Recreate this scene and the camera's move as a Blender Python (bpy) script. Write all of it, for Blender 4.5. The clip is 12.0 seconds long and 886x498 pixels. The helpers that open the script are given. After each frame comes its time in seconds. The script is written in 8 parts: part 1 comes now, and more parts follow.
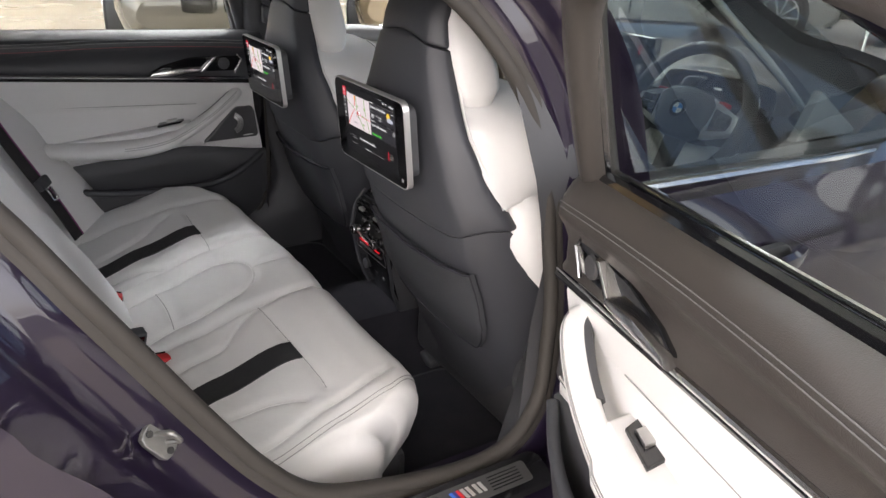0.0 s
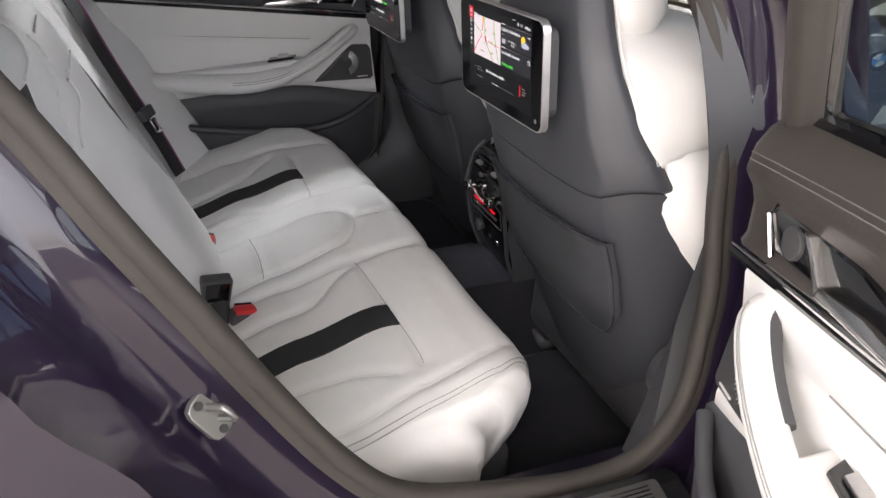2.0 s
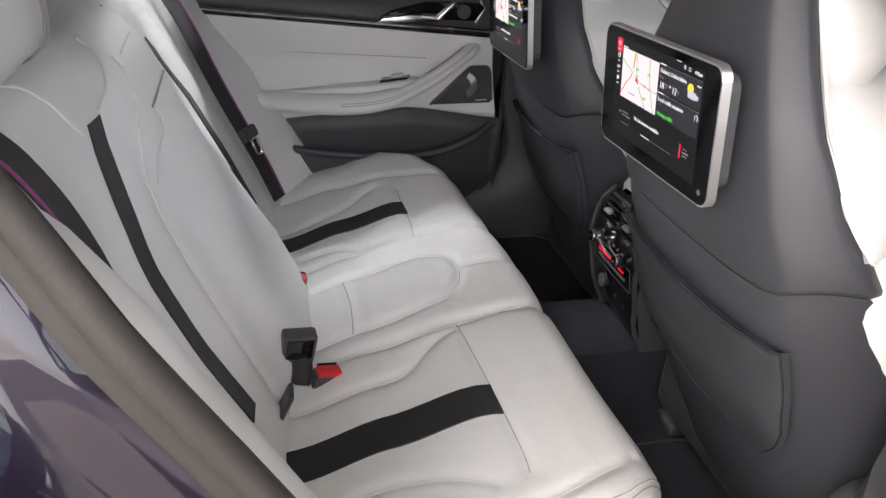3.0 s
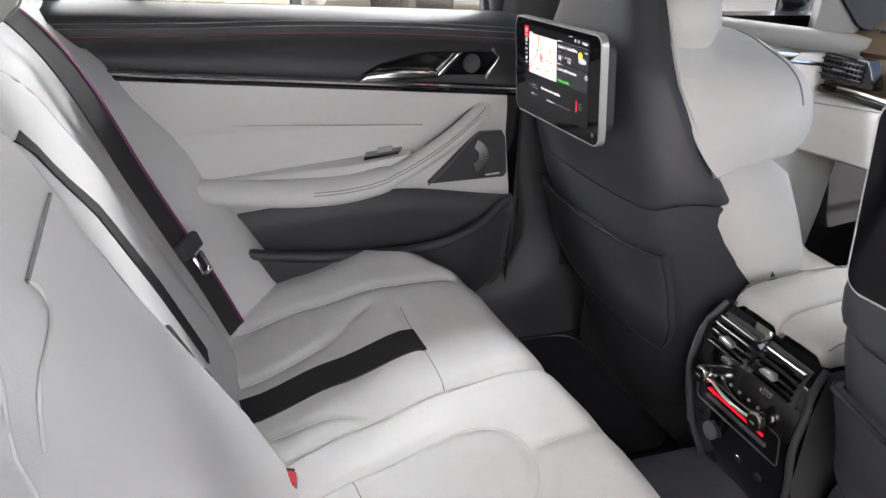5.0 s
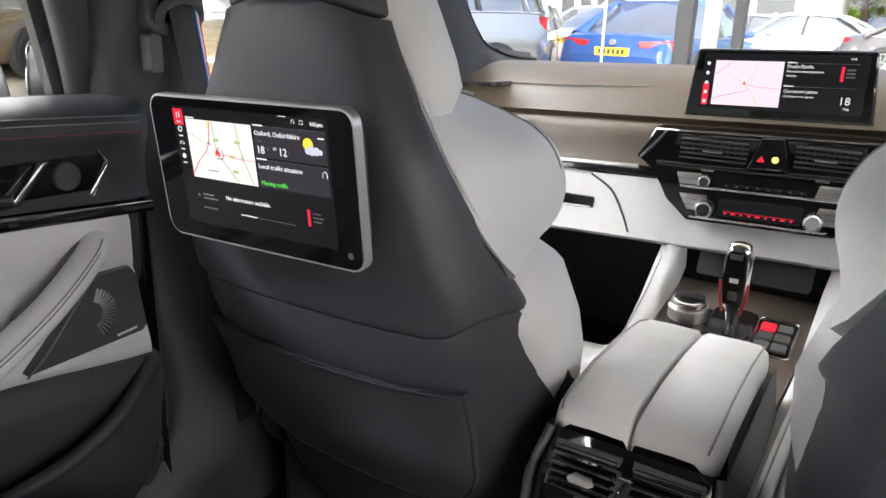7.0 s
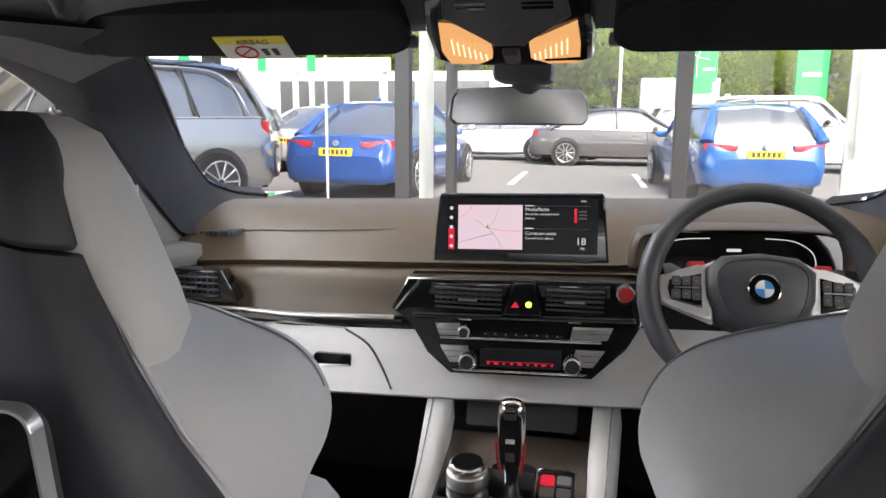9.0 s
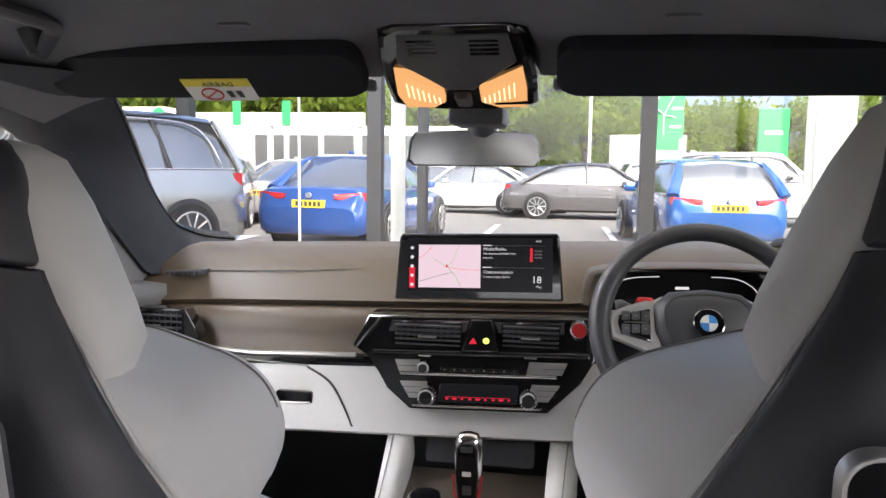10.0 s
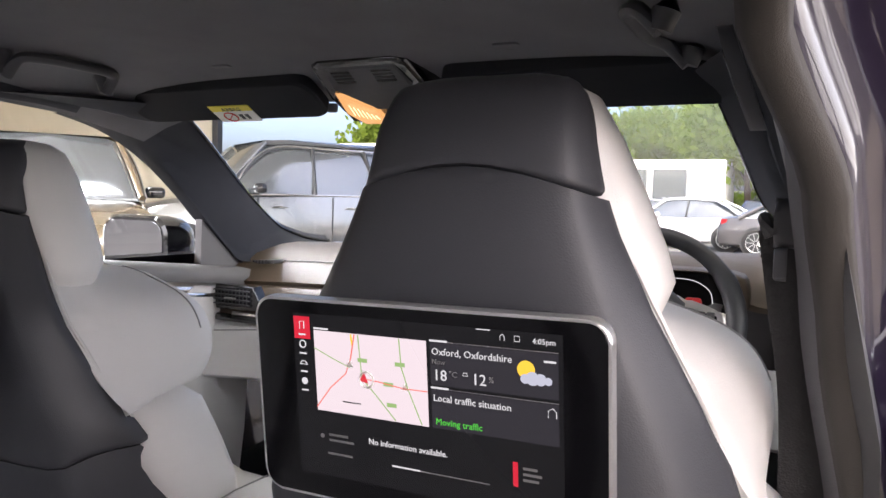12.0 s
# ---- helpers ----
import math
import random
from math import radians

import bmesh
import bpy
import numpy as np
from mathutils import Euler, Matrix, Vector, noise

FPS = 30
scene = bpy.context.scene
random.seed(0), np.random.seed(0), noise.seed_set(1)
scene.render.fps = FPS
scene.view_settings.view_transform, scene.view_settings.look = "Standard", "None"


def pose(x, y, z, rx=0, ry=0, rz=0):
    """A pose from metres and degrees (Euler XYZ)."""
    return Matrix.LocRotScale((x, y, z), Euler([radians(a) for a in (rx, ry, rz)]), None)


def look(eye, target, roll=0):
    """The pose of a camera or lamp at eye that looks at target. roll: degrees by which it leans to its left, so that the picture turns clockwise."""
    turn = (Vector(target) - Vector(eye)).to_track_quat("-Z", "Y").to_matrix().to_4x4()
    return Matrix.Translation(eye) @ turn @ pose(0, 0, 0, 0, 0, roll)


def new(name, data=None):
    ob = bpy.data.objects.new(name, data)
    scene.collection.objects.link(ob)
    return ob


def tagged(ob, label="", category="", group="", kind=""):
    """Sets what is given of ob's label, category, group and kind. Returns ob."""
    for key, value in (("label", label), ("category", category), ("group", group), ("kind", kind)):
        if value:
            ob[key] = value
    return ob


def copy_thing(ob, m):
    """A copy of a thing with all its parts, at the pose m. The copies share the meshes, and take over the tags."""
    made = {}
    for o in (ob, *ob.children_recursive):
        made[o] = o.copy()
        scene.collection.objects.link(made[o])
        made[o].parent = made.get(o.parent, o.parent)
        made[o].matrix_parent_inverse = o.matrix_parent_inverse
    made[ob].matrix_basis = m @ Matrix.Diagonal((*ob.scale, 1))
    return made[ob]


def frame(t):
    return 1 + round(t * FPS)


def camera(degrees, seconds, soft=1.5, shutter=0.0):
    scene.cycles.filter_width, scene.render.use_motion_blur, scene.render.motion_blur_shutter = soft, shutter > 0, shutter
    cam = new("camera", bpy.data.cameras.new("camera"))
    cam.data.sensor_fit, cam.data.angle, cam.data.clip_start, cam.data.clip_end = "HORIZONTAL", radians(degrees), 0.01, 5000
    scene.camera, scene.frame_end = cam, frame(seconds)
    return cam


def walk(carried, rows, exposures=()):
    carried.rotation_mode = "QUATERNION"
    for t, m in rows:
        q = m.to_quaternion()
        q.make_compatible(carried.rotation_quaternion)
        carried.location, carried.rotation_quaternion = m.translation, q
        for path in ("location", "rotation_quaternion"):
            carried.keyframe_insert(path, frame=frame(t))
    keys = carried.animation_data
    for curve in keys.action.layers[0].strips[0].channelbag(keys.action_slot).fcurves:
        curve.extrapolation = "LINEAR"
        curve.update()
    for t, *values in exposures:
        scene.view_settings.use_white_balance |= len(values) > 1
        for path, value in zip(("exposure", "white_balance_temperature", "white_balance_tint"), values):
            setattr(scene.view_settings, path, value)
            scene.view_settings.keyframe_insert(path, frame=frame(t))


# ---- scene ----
cam = camera(62.6, 12.0)
PATH = [
    (0, (1.563, 0.126, 1.332), (0.033, 1.111, 0.502), 3.1),
    (0.5, (1.532, 0.142, 1.296), (-0.010, 1.070, 0.424), 3.1),
    (1, (1.504, 0.157, 1.253), (-0.048, 1.040, 0.351), 3.3),
    (1.5, (1.470, 0.175, 1.231), (-0.113, 0.985, 0.316), 3.4),
    (2, (1.384, 0.204, 1.218), (-0.245, 0.912, 0.298), 3.6),
    (2.5, (1.285, 0.228, 1.214), (-0.394, 0.805, 0.294), 3.6),
    (3, (1.170, 0.263, 1.208), (-0.553, 0.696, 0.289), 3.4),
    (3.2, (1.119, 0.279, 1.203), (-0.617, 0.656, 0.285), 3.2),
    (4.8, (0.708, 0.221, 1.161), (-1.034, 0.718, 0.313), 3.1),
    (5, (0.647, 0.222, 1.153), (-1.060, 0.849, 0.320), 2.5),
    (5.5, (0.486, 0.221, 1.112), (-1.079, 1.190, 0.329), 2.0),
    (6, (0.373, 0.214, 1.079), (-1.016, 1.455, 0.351), 1.8),
    (6.5, (0.272, 0.215, 1.089), (-0.929, 1.669, 0.422), 1.8),
    (7, (0.187, 0.256, 1.095), (-0.820, 1.873, 0.487), 1.6),
    (7.5, (0.132, 0.326, 1.138), (-0.671, 2.072, 0.586), 1.7),
    (7.7, (0.122, 0.347, 1.149), (-0.608, 2.133, 0.623), 1.2),
    (9.3, (0.100, 0.404, 1.189), (-0.244, 2.349, 0.879), 0.6),
    (9.5, (0.106, 0.401, 1.184), (-0.223, 2.354, 0.905), 0.7),
    (10, (0.133, 0.364, 1.167), (-0.184, 2.328, 0.958), 0.8),
    (10.5, (0.202, 0.293, 1.150), (-0.181, 2.249, 0.993), 1.0),
    (11, (0.326, 0.257, 1.139), (-0.209, 2.180, 1.016), 1.0),
    (11.5, (0.471, 0.266, 1.110), (-0.242, 2.131, 1.000), 1.5),
    (12, (0.638, 0.261, 1.122), (-0.256, 2.046, 0.992), 1.6),
]
walk(cam, [(t, look(eye, target, roll)) for t, eye, target, roll in PATH],
     [(0, 1.95, 6500, 12), (1.5, 2.05, 6500, 12), (3.2, 2.4, 6500, 12), (5, 2.7, 6500, 12), (6.5, 2.62, 6500, 12), (7.7, 2.25, 6500, 12), (9.3, 2.0, 6500, 14), (10.5, 2.17, 6500, 16), (12, 2.15, 6500, 18)])

# ---- light ----
world = bpy.data.worlds.new("sky")
scene.world = world
world.use_nodes = True
wn = world.node_tree
sky = wn.nodes.new("ShaderNodeTexSky")
sky.sky_type, sky.sun_disc = "NISHITA", False
sky.sun_elevation, sky.sun_rotation = radians(48), radians(150)
sky.air_density, sky.dust_density, sky.ozone_density = 0.6, 6.0, 0.4
wn.nodes["Background"].inputs["Strength"].default_value = 0.15
wn.links.new(sky.outputs[0], wn.nodes["Background"].inputs["Color"])
sun_data = bpy.data.lights.new("sun", "SUN")
sun_data.energy, sun_data.angle, sun_data.color = 1.5, radians(12), (1, 0.96, 0.9)
sun = new("sun", sun_data)
sun.matrix_world = look((3, -5, 9), (0, 0, 0))


def window_light(name, eye, target, width, height, watts, tint):
    """An added area lamp that stands for sky light at one side of the showroom."""
    d = bpy.data.lights.new(name, "AREA")
    d.shape, d.size, d.size_y, d.energy, d.color = "RECTANGLE", width, height, watts, tint
    new(name, d).matrix_world = look(eye, target)


window_light("side_window_light", (4.30, 0.0, 2.45), (0, 0.0, 2.45), 10, 3.2, 96, (1, 0.96, 0.90))
# added fill from the unseen back, brightens seat backs and bench
window_light("rear_window_light", (-2.0, -4.85, 2.45), (-2.0, 0, 2.45), 12, 3.2, 95, (0.97, 0.98, 1.0))


# ---- materials ----
def material(name, color, rough=0.5, metal=0.0, vary=0.12, scale=6.0, grain=0.0, grain_scale=400.0, coat=0.0, spec=0.5, tint=None, soft=0.0):
    """A surface: base colour with large blotches and fine grain that also gives the bump."""
    m = bpy.data.materials.new(name)
    m.use_nodes = True
    n, l = m.node_tree.nodes, m.node_tree.links
    b = n["Principled BSDF"]
    b.inputs["Roughness"].default_value = rough
    b.inputs["Metallic"].default_value = metal
    b.inputs["Coat Weight"].default_value = coat
    b.inputs["Coat Roughness"].default_value = 0.03
    b.inputs["Specular IOR Level"].default_value = spec
    tc = n.new("ShaderNodeTexCoord")
    big = n.new("ShaderNodeTexNoise")
    big.inputs["Scale"].default_value = scale
    big.inputs["Detail"].default_value = 5
    l.new(tc.outputs["Object"], big.inputs["Vector"])
    ramp = n.new("ShaderNodeMix")
    ramp.data_type = "RGBA"
    c2 = tint or [c * (1 - vary) for c in color]
    ramp.inputs[6].default_value = (*color, 1)
    ramp.inputs[7].default_value = (*c2, 1)
    l.new(big.outputs["Fac"], ramp.inputs[0])
    l.new(ramp.outputs[2], b.inputs["Base Color"])
    rr = n.new("ShaderNodeMapRange")
    rr.inputs["To Min"].default_value, rr.inputs["To Max"].default_value = max(0.0, rough - 0.06), min(1.0, rough + 0.08)
    l.new(big.outputs["Fac"], rr.inputs["Value"])
    l.new(rr.outputs[0], b.inputs["Roughness"])
    if grain:
        fine = n.new("ShaderNodeTexVoronoi")
        fine.inputs["Scale"].default_value = grain_scale
        l.new(tc.outputs["Object"], fine.inputs["Vector"])
        bump = n.new("ShaderNodeBump")
        bump.inputs["Strength"].default_value = grain
        bump.inputs["Distance"].default_value = 0.001
        l.new(fine.outputs["Distance"], bump.inputs["Height"])
        l.new(bump.outputs[0], b.inputs["Normal"])
        if soft:
            wave = n.new("ShaderNodeTexNoise")
            wave.inputs["Scale"].default_value = 22
            wave.inputs["Detail"].default_value = 3
            l.new(tc.outputs["Object"], wave.inputs["Vector"])
            crease = n.new("ShaderNodeBump")
            crease.inputs["Strength"].default_value = soft
            crease.inputs["Distance"].default_value = 0.008
            l.new(wave.outputs["Fac"], crease.inputs["Height"])
            l.new(crease.outputs[0], bump.inputs["Normal"])
    return m


def glowing(name, color, strength=1.0):
    m = bpy.data.materials.new(name)
    m.use_nodes = True
    b = m.node_tree.nodes["Principled BSDF"]
    b.inputs["Base Color"].default_value = (0.006, 0.006, 0.006, 1)
    b.inputs["Roughness"].default_value = 0.2
    b.inputs["Emission Color"].default_value = (*color, 1)
    b.inputs["Emission Strength"].default_value = strength
    b.inputs["Specular IOR Level"].default_value = 0.2
    return m


def clear(name, tint=(0.93, 0.96, 0.95), rough=0.0, gloss=0.045):
    m = bpy.data.materials.new(name)
    m.use_nodes = True
    n, l = m.node_tree.nodes, m.node_tree.links
    n.remove(n["Principled BSDF"])
    t = n.new("ShaderNodeBsdfTransparent")
    t.inputs[0].default_value = (*tint, 1)
    g = n.new("ShaderNodeBsdfGlossy")
    g.inputs["Roughness"].default_value = rough
    mix = n.new("ShaderNodeMixShader")
    lw = n.new("ShaderNodeLayerWeight")
    lw.inputs[0].default_value = 0.5
    pw = n.new("ShaderNodeMath")
    pw.operation = "POWER"
    pw.inputs[1].default_value = 5
    ad = n.new("ShaderNodeMath")
    ad.operation = "MULTIPLY_ADD"
    ad.inputs[1].default_value, ad.inputs[2].default_value = 0.55, gloss
    l.new(lw.outputs["Facing"], pw.inputs[0])
    l.new(pw.outputs[0], ad.inputs[0])
    l.new(ad.outputs[0], mix.inputs[0])
    l.new(t.outputs[0], mix.inputs[1])
    l.new(g.outputs[0], mix.inputs[2])
    l.new(mix.outputs[0], n["Material Output"].inputs[0])
    return m


WHITE = material("pale_leather", (0.72, 0.715, 0.705), 0.5, vary=0.05, scale=9, grain=0.25, grain_scale=900, soft=0.22)
STITCH = material("seam_leather", (0.66, 0.655, 0.64), 0.45, vary=0.05, scale=40)
# stitch lines whose dark colour carries the shade of the sewn groove
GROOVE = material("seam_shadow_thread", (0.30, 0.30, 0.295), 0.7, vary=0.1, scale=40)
BLACK = material("black_leather", (0.044, 0.046, 0.052), 0.46, vary=0.2, scale=7, grain=0.2, grain_scale=800)
SHELL = material("black_seat_back_leather", (0.046, 0.048, 0.056), 0.47, vary=0.2, scale=5, grain=0.14, grain_scale=700)
STRIPE = material("black_woven_stripe", (0.016, 0.016, 0.018), 0.65, vary=0.2, scale=30, grain=0.4, grain_scale=500)
PLASTIC = material("black_grained_plastic", (0.060, 0.061, 0.066), 0.46, vary=0.2, scale=8, grain=0.3, grain_scale=1200)
CARPET = material("black_carpet", (0.038, 0.038, 0.046), 0.95, vary=0.4, scale=20, grain=0.9, grain_scale=600, spec=0.1)
LINING = material("anthracite_headliner", (0.15, 0.15, 0.16), 0.9, vary=0.2, scale=12, grain=0.6, grain_scale=700, spec=0.2)
# same suede as the headliner, the pillars' shade put into a darker colour
PILLAR = material("dark_pillar_suede", (0.040, 0.043, 0.052), 0.9, vary=0.2, scale=12, grain=0.6, grain_scale=700, spec=0.2)
DASH = material("brown_dash_leather", (0.082, 0.060, 0.038), 0.42, vary=0.12, scale=5, grain=0.3, grain_scale=800)
TRIM = material("dark_brown_door_leather", (0.048, 0.042, 0.038), 0.45, vary=0.15, scale=5, grain=0.3, grain_scale=800)
PIANO = material("gloss_black", (0.006, 0.006, 0.007), 0.08, vary=0.1, scale=6, coat=0.6)
SCREEN = material("dark_screen_glass", (0.004, 0.004, 0.005), 0.06, vary=0.1, scale=6, spec=0.22)
CHROME = material("satin_chrome", (0.72, 0.71, 0.70), 0.16, metal=1.0, vary=0.06, scale=20)
SILVER = material("brushed_aluminium", (0.56, 0.55, 0.54), 0.32, metal=1.0, vary=0.1, scale=30)
FRAMES = material("satin_silver_frame", (0.80, 0.79, 0.78), 0.36, metal=0.9, vary=0.06, scale=30)
VISOR = material("dark_visor_cloth", (0.017, 0.018, 0.022), 0.9, vary=0.2, scale=12, grain=0.6, grain_scale=700, spec=0.2)
RUBBER = material("grey_rubber_seal", (0.048, 0.044, 0.040), 0.65, vary=0.15, scale=14, grain=0.2, grain_scale=900, spec=0.25)
PAINT = material("dark_violet_paint", (0.012, 0.008, 0.020), 0.3, metal=0.0, vary=0.2, scale=3, coat=1.0, spec=0.12)
REDTHREAD = material("red_thread", (0.26, 0.05, 0.06), 0.6, vary=0.1, scale=60)
RED = material("red_plastic", (0.55, 0.02, 0.025), 0.35, vary=0.1, scale=30)
BELT = material("black_belt_webbing", (0.025, 0.024, 0.025), 0.7, vary=0.2, scale=40, grain=0.5, grain_scale=500)
GLASS = clear("window_glass")
# tint added to weaken the rear lamp's patch on the bench
REARGLASS = clear("dark_rear_glass", (0.42, 0.44, 0.44))
TINTED = clear("rear_glass", (0.60, 0.62, 0.60))
DOORGLASS = clear("open_door_glass", (0.55, 0.60, 0.59))
NEARGLASS = clear("near_side_glass", (0.66, 0.71, 0.70), 0.0, 0.08)
WOODTR = material("taupe_console_trim", (0.13, 0.105, 0.085), 0.3, vary=0.2, scale=14, coat=0.4)
HANDLEP = material("dark_grey_handle_plastic", (0.055, 0.056, 0.062), 0.5, vary=0.1, scale=20)
GREYP = material("mid_grey_plastic", (0.16, 0.16, 0.16), 0.5, vary=0.1, scale=20)
LABELW = material("white_sticker", (0.75, 0.74, 0.72), 0.5, vary=0.06, scale=30)
LABELY = material("yellow_sticker", (0.75, 0.62, 0.06), 0.5, vary=0.06, scale=30)
MESHGR = material("speaker_mesh", (0.10, 0.10, 0.105), 0.45, metal=0.5, vary=0.2, scale=60, grain=0.9, grain_scale=900)
LITWHITE = glowing("map_light", (0.80, 0.70, 0.72), 0.26)
LITMAP = glowing("display_map_light", (0.74, 0.58, 0.64), 0.27)
LITDARK = glowing("display_dark", (0.02, 0.02, 0.024), 0.08)
LITCARD = glowing("display_card", (0.035, 0.033, 0.040), 0.20)
LITCLOUD = glowing("display_cloud", (0.55, 0.57, 0.66), 0.24)
LITTEXT = glowing("display_text", (0.75, 0.75, 0.75), 0.24)
LITRED = glowing("display_red", (0.6, 0.02, 0.04), 0.28)
LITGREEN = glowing("display_green", (0.08, 0.6, 0.06), 0.25)
LITROAD = glowing("map_road", (0.75, 0.16, 0.12), 0.28)
LITLANE = glowing("map_lane", (0.35, 0.55, 0.2), 0.22)
LITSUN = glowing("display_sun", (0.85, 0.55, 0.05), 0.3)
LITLAMP = glowing("map_lamp_glass", (1.0, 0.50, 0.18), 0.22)


# ---- mesh tools ----
def finish(name, bm, mat, parent=None, label="", smooth=40):
    bmesh.ops.recalc_face_normals(bm, faces=bm.faces)
    limit = radians(smooth)
    for f in bm.faces:
        f.smooth = True
    for e in bm.edges:
        if len(e.link_faces) == 2:
            a, b = e.link_faces
            turn = a.normal.angle(b.normal, 0.0)
            big, small = max(a.calc_area(), b.calc_area()), min(a.calc_area(), b.calc_area())
            # a broad flat face stays flat beside its narrow bevel
            e.smooth = not (turn > limit or (turn > 0.12 and big > 12 * small and smooth < 60))
    me = bpy.data.meshes.new(name)
    bm.to_mesh(me)
    bm.free()
    me.materials.append(mat)
    ob = new(name, me)
    if parent:
        ob.parent = parent
    if label:
        ob["label"] = label
    return ob


def thing(name, at, label, category, group="", kind=""):
    e = new(name)
    e.location = at
    e.empty_display_size = 0.05
    bpy.context.view_layer.update()
    return tagged(e, label, category, group, kind)


def loose(ob, parent):
    """Puts ob under parent without moving it."""
    ob.parent = parent
    ob.matrix_parent_inverse = parent.matrix_world.inverted()
    return ob


def grid(rows, bm=None, cyc_u=False, cyc_v=False, caps=False):
    """A surface through rows of points; u along the rows, v from row to row."""
    bm = bm or bmesh.new()
    vs = [[bm.verts.new(p) for p in r] for r in rows]
    nu, nv = len(vs[0]), len(vs)
    for j in range(nv if cyc_v else nv - 1):
        for i in range(nu if cyc_u else nu - 1):
            a, b, c, d = vs[j][i], vs[j][(i + 1) % nu], vs[(j + 1) % nv][(i + 1) % nu], vs[(j + 1) % nv][i]
            bm.faces.new((a, b, c, d))
    if caps:
        bm.faces.new(vs[0])
        bm.faces.new(vs[-1][::-1])
    return bm


def spline(pts, n, closed=False):
    """Catmull-Rom through pts, n steps to each stretch."""
    P = [Vector(p) for p in pts]
    out, m = [], len(P)
    for i in range(m if closed else m - 1):
        p0, p1, p2, p3 = (P[(i + k) % m] if closed else P[min(max(i + k, 0), m - 1)] for k in (-1, 0, 1, 2))
        for k in range(n):
            t = k / n
            out.append(0.5 * ((2 * p1) + (p2 - p0) * t + (2 * p0 - 5 * p1 + 4 * p2 - p3) * t * t + (3 * p1 - p0 - 3 * p2 + p3) * t ** 3))
    if not closed:
        out.append(P[-1])
    return out


def tube(pts, r, n=8, bm=None, closed=False, flat=1.0, up=(0, 0, 1)):
    """A round (or flattened) tube along pts; r may be a number or one for each point."""
    pts = [Vector(p) for p in pts]
    rows, m = [], len(pts)
    for i, p in enumerate(pts):
        a = pts[(i - 1) % m] if closed else pts[max(i - 1, 0)]
        b = pts[(i + 1) % m] if closed else pts[min(i + 1, m - 1)]
        t = (b - a).normalized()
        u = Vector(up)
        if abs(t.dot(u)) > 0.95:
            u = Vector((1, 0, 0)) if abs(t.x) < 0.9 else Vector((0, 1, 0))
        side = t.cross(u).normalized()
        nrm = side.cross(t)
        rad = r[i] if isinstance(r, (list, tuple)) else r
        rows.append([p + (side * math.cos(w) + nrm * math.sin(w) * flat) * rad for w in (2 * math.pi * k / n for k in range(n))])
    return grid(rows, bm, cyc_u=True, cyc_v=closed, caps=not closed)


def ribbon(pts, width, thick, side, bm=None):
    """A flat strap along pts; side: the way across it."""
    pts = [Vector(p) for p in pts]
    s = Vector(side).normalized()
    rows = []
    for i, p in enumerate(pts):
        t = (pts[min(i + 1, len(pts) - 1)] - pts[max(i - 1, 0)]).normalized()
        n = t.cross(s).normalized()
        rows.append([p + s * width / 2 + n * thick / 2, p - s * width / 2 + n * thick / 2, p - s * width / 2 - n * thick / 2, p + s * width / 2 - n * thick / 2])
    return grid(rows, bm, cyc_u=True, caps=True)


def box(cx, cy, cz, sx, sy, sz, bevel=0.0, seg=2, m=None, bm=None):
    b2 = bmesh.new()
    bmesh.ops.create_cube(b2, size=1)
    bmesh.ops.scale(b2, vec=(sx, sy, sz), verts=b2.verts)
    if bevel:
        bmesh.ops.bevel(b2, geom=b2.edges, offset=bevel, segments=seg, affect="EDGES", profile=0.5)
    bmesh.ops.translate(b2, vec=(cx, cy, cz), verts=b2.verts)
    if m is not None:
        bmesh.ops.transform(b2, matrix=m, verts=b2.verts)
    if bm is None:
        return b2
    me = bpy.data.meshes.new("tmp")
    b2.to_mesh(me)
    b2.free()
    bm.from_mesh(me)
    bpy.data.meshes.remove(me)
    return bm


def slab(poly, f, d0, d1, bevel=0.0, seg=2, bm=None):
    """A polygon of (a, b) pairs laid out by f(a, b, d) between the depths d0 and d1, front edge bevelled."""
    bm = bm or bmesh.new()
    front = [bm.verts.new(f(a, b, d1)) for a, b in poly]
    back = [bm.verts.new(f(a, b, d0)) for a, b in poly]
    n = len(poly)
    top = bm.faces.new(front)
    bm.faces.new(back[::-1])
    for i in range(n):
        bm.faces.new((front[i], back[i], back[(i + 1) % n], front[(i + 1) % n]))
    if bevel:
        bmesh.ops.bevel(bm, geom=list(top.edges), offset=bevel, segments=seg, affect="EDGES", profile=0.5)
    return bm


def rounded(w, h, r, n=5, cx=0.0, cy=0.0):
    """The outline of a rectangle with round corners, as (a, b) pairs."""
    out = []
    for sx, sy, a0 in ((1, 1, 0), (-1, 1, 90), (-1, -1, 180), (1, -1, 270)):
        for k in range(n + 1):
            a = radians(a0 + 90 * k / n)
            out.append((cx + sx * (w / 2 - r) + r * math.cos(a), cy + sy * (h / 2 - r) + r * math.sin(a)))
    return out


